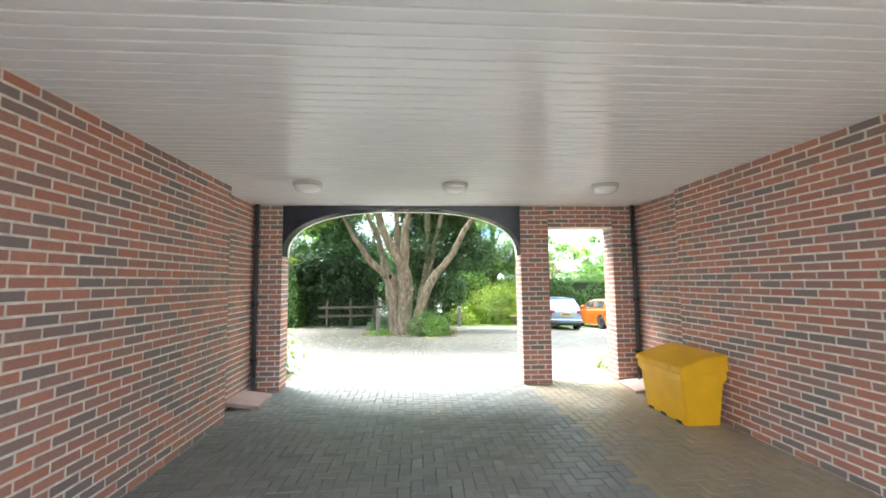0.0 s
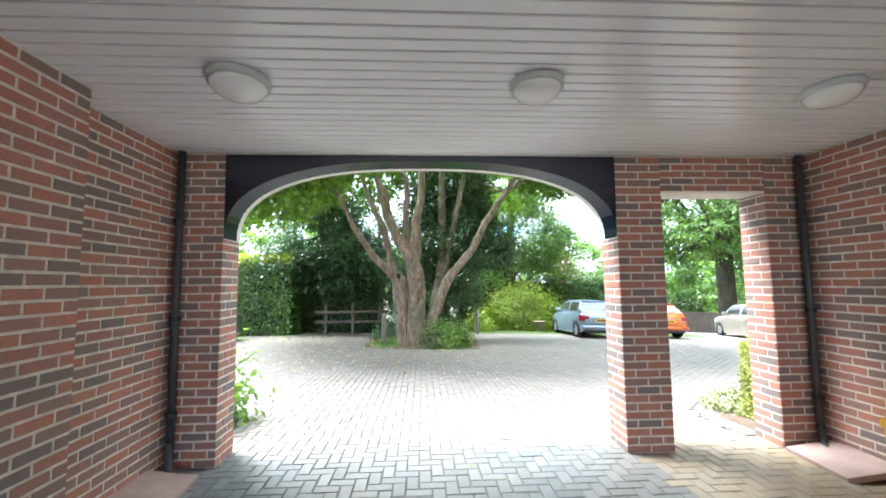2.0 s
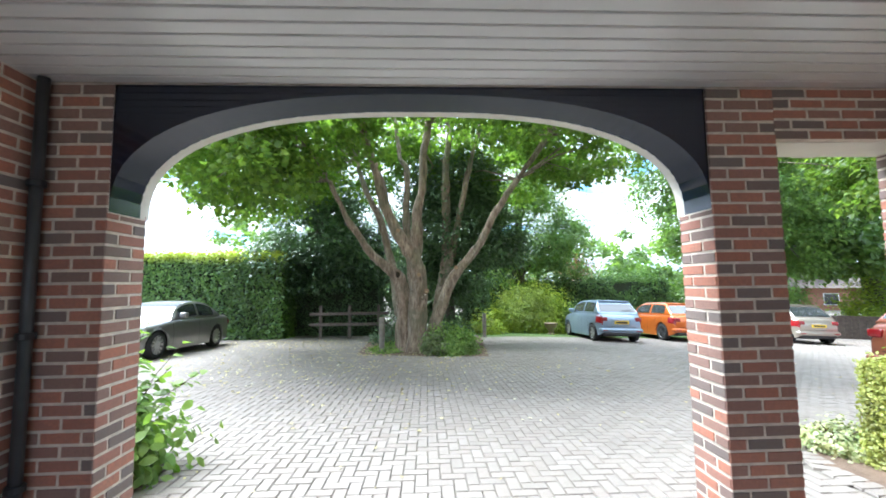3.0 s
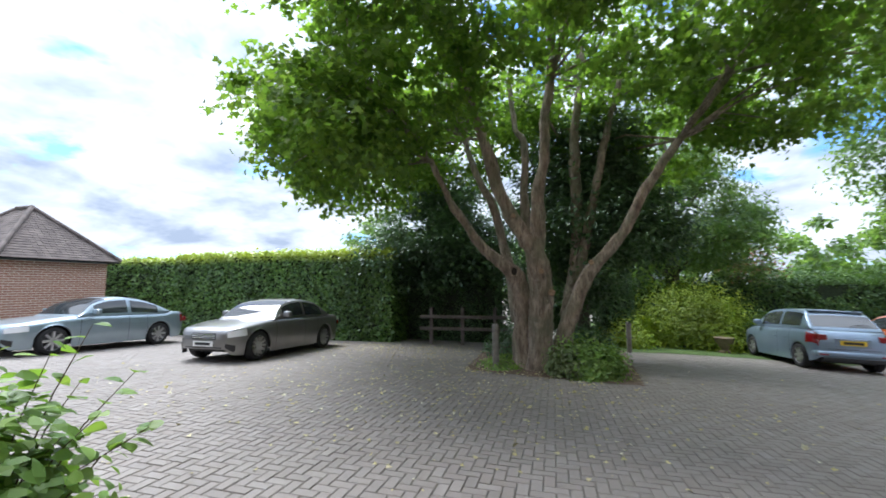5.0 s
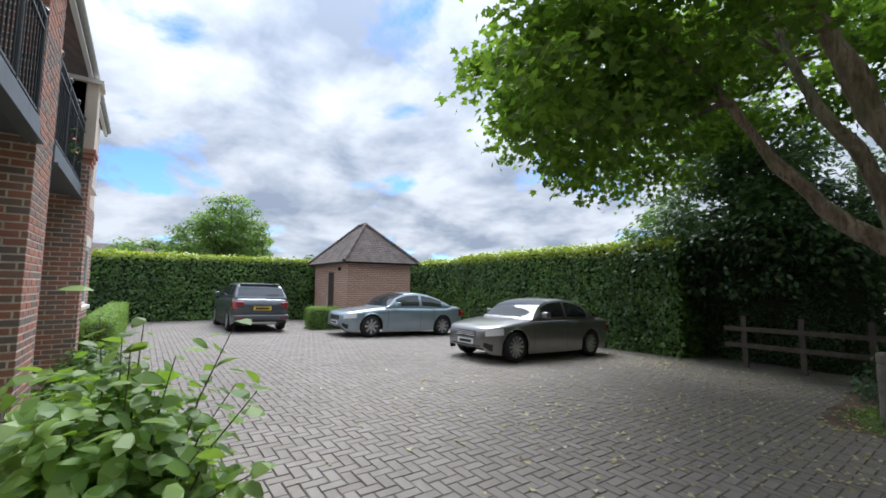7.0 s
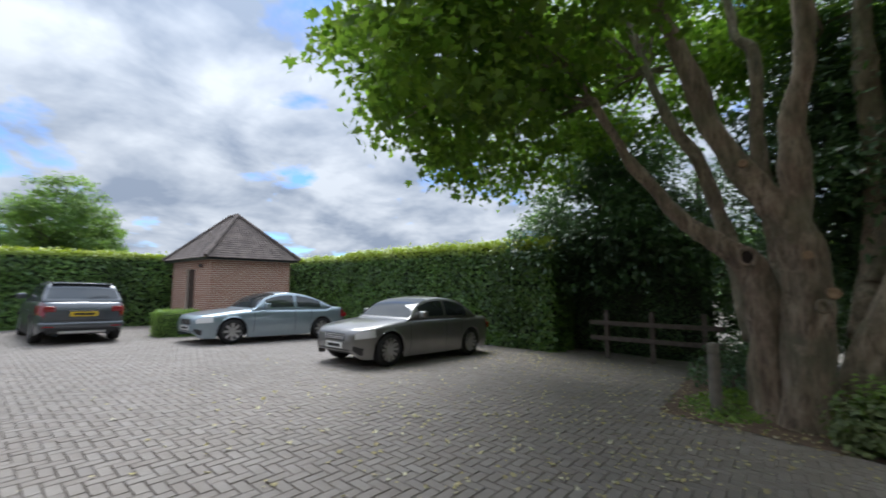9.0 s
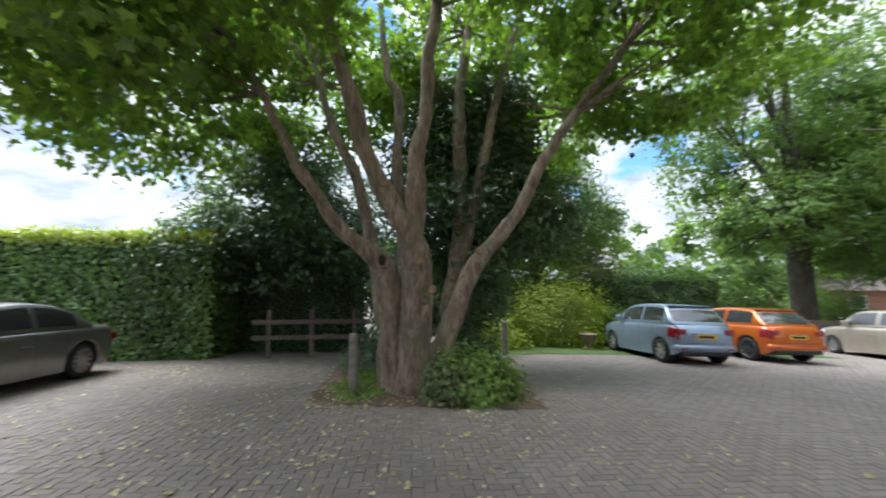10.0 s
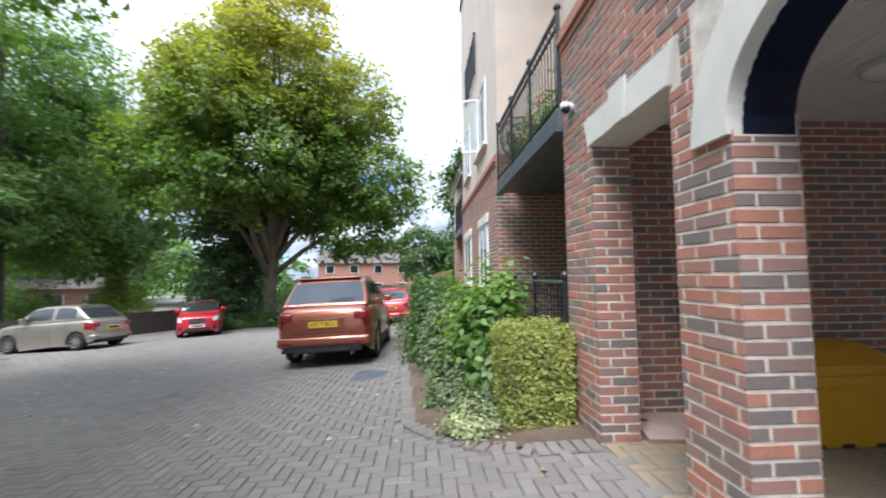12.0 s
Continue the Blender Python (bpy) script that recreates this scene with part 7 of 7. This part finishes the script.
# piers: inner face, both reveals, outer face
e = 0.004
brick_face(pier_left, (XL2, YI, 0), (1, 0, 0), AL - XL2 + e, H, near=(0, 1))
brick_face(pier_left, (AL, YI - e, 0), (0, 1, 0), YO - YI + 2 * e, ZS, near=(0, 1), phase=0.1)
brick_face(pier_left, (AL + e, YO, 0), (-1, 0, 0), AL - XL2, H, holes=[(0, 0.24, ZS, ZC)], phase=0.1)
brick_face(pier_middle, (AR - e, YI, 0), (1, 0, 0), SL - AR + 2 * e, H, near=(0, 1))
brick_face(pier_middle, (AR, YO + e, -0.0), (0, -1, 0), YO - YI + 2 * e, ZS, near=(0, 1), phase=0.1)
brick_face(pier_middle, (SL, YI - e, 0), (0, 1, 0), YO - YI + 2 * e, ZT, near=(0, 1), phase=0.1)
brick_face(pier_middle, (SL + e, YO, -0.0), (-1, 0, 0), SL - AR + 2 * e, H, holes=[(SL - AR - 0.235, 1, ZS, ZC), (0, 0.11, ZT, ZT + 0.235)], near=(0, 1), phase=0.05)
brick_face(pier_right, (SR - e, YI, 0), (1, 0, 0), XR2 - SR + e, H, near=(0, 1))
brick_face(pier_right, (SR, YO + e, -0.0), (0, -1, 0), YO - YI + 2 * e, ZT, near=(0, 1), phase=0.1)
brick_face(pier_right, (4.09, YO, -0.074), (-1, 0, 0), 4.09 - SR + e, H + 0.074, holes=[(4.09 - SR - 0.09, 1, ZT + 0.074, ZT + 0.31)], near=(0, 1))
brick_face(head_wall, (SL, YI, ZT), (1, 0, 0), SR - SL, ZC - ZT, near=(0, 2), course=0.068)
brick_face(head_wall, (SR, YO, ZT), (-1, 0, 0), SR - SL, ZC - ZT, holes=[(0, 2, 0, 0.235)], course=0.068)
brick_face(wall_upper, (4.09, YO, ZC), (-1, 0, 0), 4.09 - XL2, ZBAND - ZC, holes=[(2.3, 5.4, 0.0, 0.17)], near=(0.0, 2.2))
brick_face(front_l, (XL2, YO, 0), (-1, 0, 0), 0.95, ZBAND)
# bays and far fronts
brick_face(ret_r, (7.6, YO + e, -0.6), (0, -1, 0), 1.61, 3.6 + 0.4, phase=0.05)
brick_face(ret_r, (13.7, YO, -0.8), (-1, 0, 0), 6.1 + e, 4.2, holes=[(3.95 - 0.08, 5.1 + 0.08, 1.83, 3.46), (0.8 - 0.08, 2.3 + 0.08, 1.83, 3.46)])
brick_face(bay_r, (7.6, 4.5, -0.5), (-1, 0, 0), 3.51, 3.4)
brick_face(pier_l1, (-5.5, 4.6, 0), (0, 1, 0), YO - 4.6 + e, 4.74)
brick_face(pier_l1, (-5.5 + e, YO, 0), (-1, 0, 0), 0.8 + e, 4.74)
brick_face(wing_brick, (-8.69, 4.6, 0), (0, 1, 0), YO + 0.10 - 4.6 + e, 3.36)
brick_face(wing_brick, (-8.69 + e, YO + 0.10, 0), (-1, 0, 0), 0.36, 3.36)
brick_face(front_l2, (-9.05, YO, 0), (-1, 0, 0), 2.15, 2.9, holes=[(0.1, 1.4, 0.97, 2.32)])
brick_face(wing_pier, (17.1, YO, -0.9), (-1, 0, 0), 1.1 + e, 4.15)
brick_face(wing_pier, (16.0, YO + e, -0.9), (0, -1, 0), 1.6, 4.15)
# the hut
brick_face(hut_wall, (HX1, HY0, -0.1), (0, 1, 0), HY1 - HY0, HZ + 0.1, material=HUT_BRICK)
brick_face(hut_wall, (HX0, HY0, -0.1), (1, 0, 0), HX1 - HX0, HZ + 0.1, holes=[(1.5, 2.3, 0, 2.08)], material=HUT_BRICK)

# paving
def inside(x, y):
    return (y < 6.05) & (x > XL2) & (x < XR2)


def yard_near(x, y):
    return (x > -1.2) & (x < 0.8) & (y > 8.2) & (y < 11.2)


paving(ground, herringbone(XL2, 2.12, YB - 3, 6.1, lambda x, y: (x < 2.10) & (x > XL2 + 0.02) & (y < 6.08)), PAVER, "paver", lambda x, y: (x > -0.6) & (x < 1.4) & (y > 2.8) & (y < 5.8))
paving(ground, herringbone(2.0, XR2, YB - 3, 6.4, lambda x, y: (x >= 2.10) & (x < XR2 - 0.02) & (y < 6.08)), PAVER_BUFF, "paver")
paving(ground, herringbone(-19, 24.5, 5, 23.5, lambda x, y: on_yard(x, y) & (y >= 6.08) & ~((y < YO) & (x < XL2 + 0.1)) & ~((y < YO + 0.02) & (x > 3.4))), PAVER_OUT, "paver", yard_near)


def edging():
    """A row of upright blocks round the facade bed's end."""
    pts = []
    pts += [(3.46, 6.18 + 0.105 * i) for i in range(6)]
    x = 3.52
    while x < 12.0:
        y = float(bed_right_edge(np.array(x))) + 0.04
        if math.hypot(x - pts[-1][0], y - pts[-1][1]) >= 0.105:
            pts.append((x, y))
        x += 0.004
    for i in range(len(pts) - 1):
        (x, y), (x2, y2) = pts[i], pts[i + 1]
        if math.hypot(x2 - x, y2 - y) < 0.03:
            continue
        hw, hh = np.array([0.048]), np.array([0.1])
        key = ("edge", i % 3)
        if key not in BRICK_CACHE:
            BRICK_CACHE[key] = blocks_mesh("kerb_block", block_verts(-hw, hw, -hh, hh, np.array([0.012]), 0.008, 0.003), PAVER_OUT)
        ob = new("kerb_block", BRICK_CACHE[key])
        ob.parent = ground
        ob.matrix_basis = Matrix.Translation((x, y, ground_z(x, y) - 0.006)) @ Matrix.Rotation(math.atan2(y2 - y, x2 - x), 4, "Z")


edging()
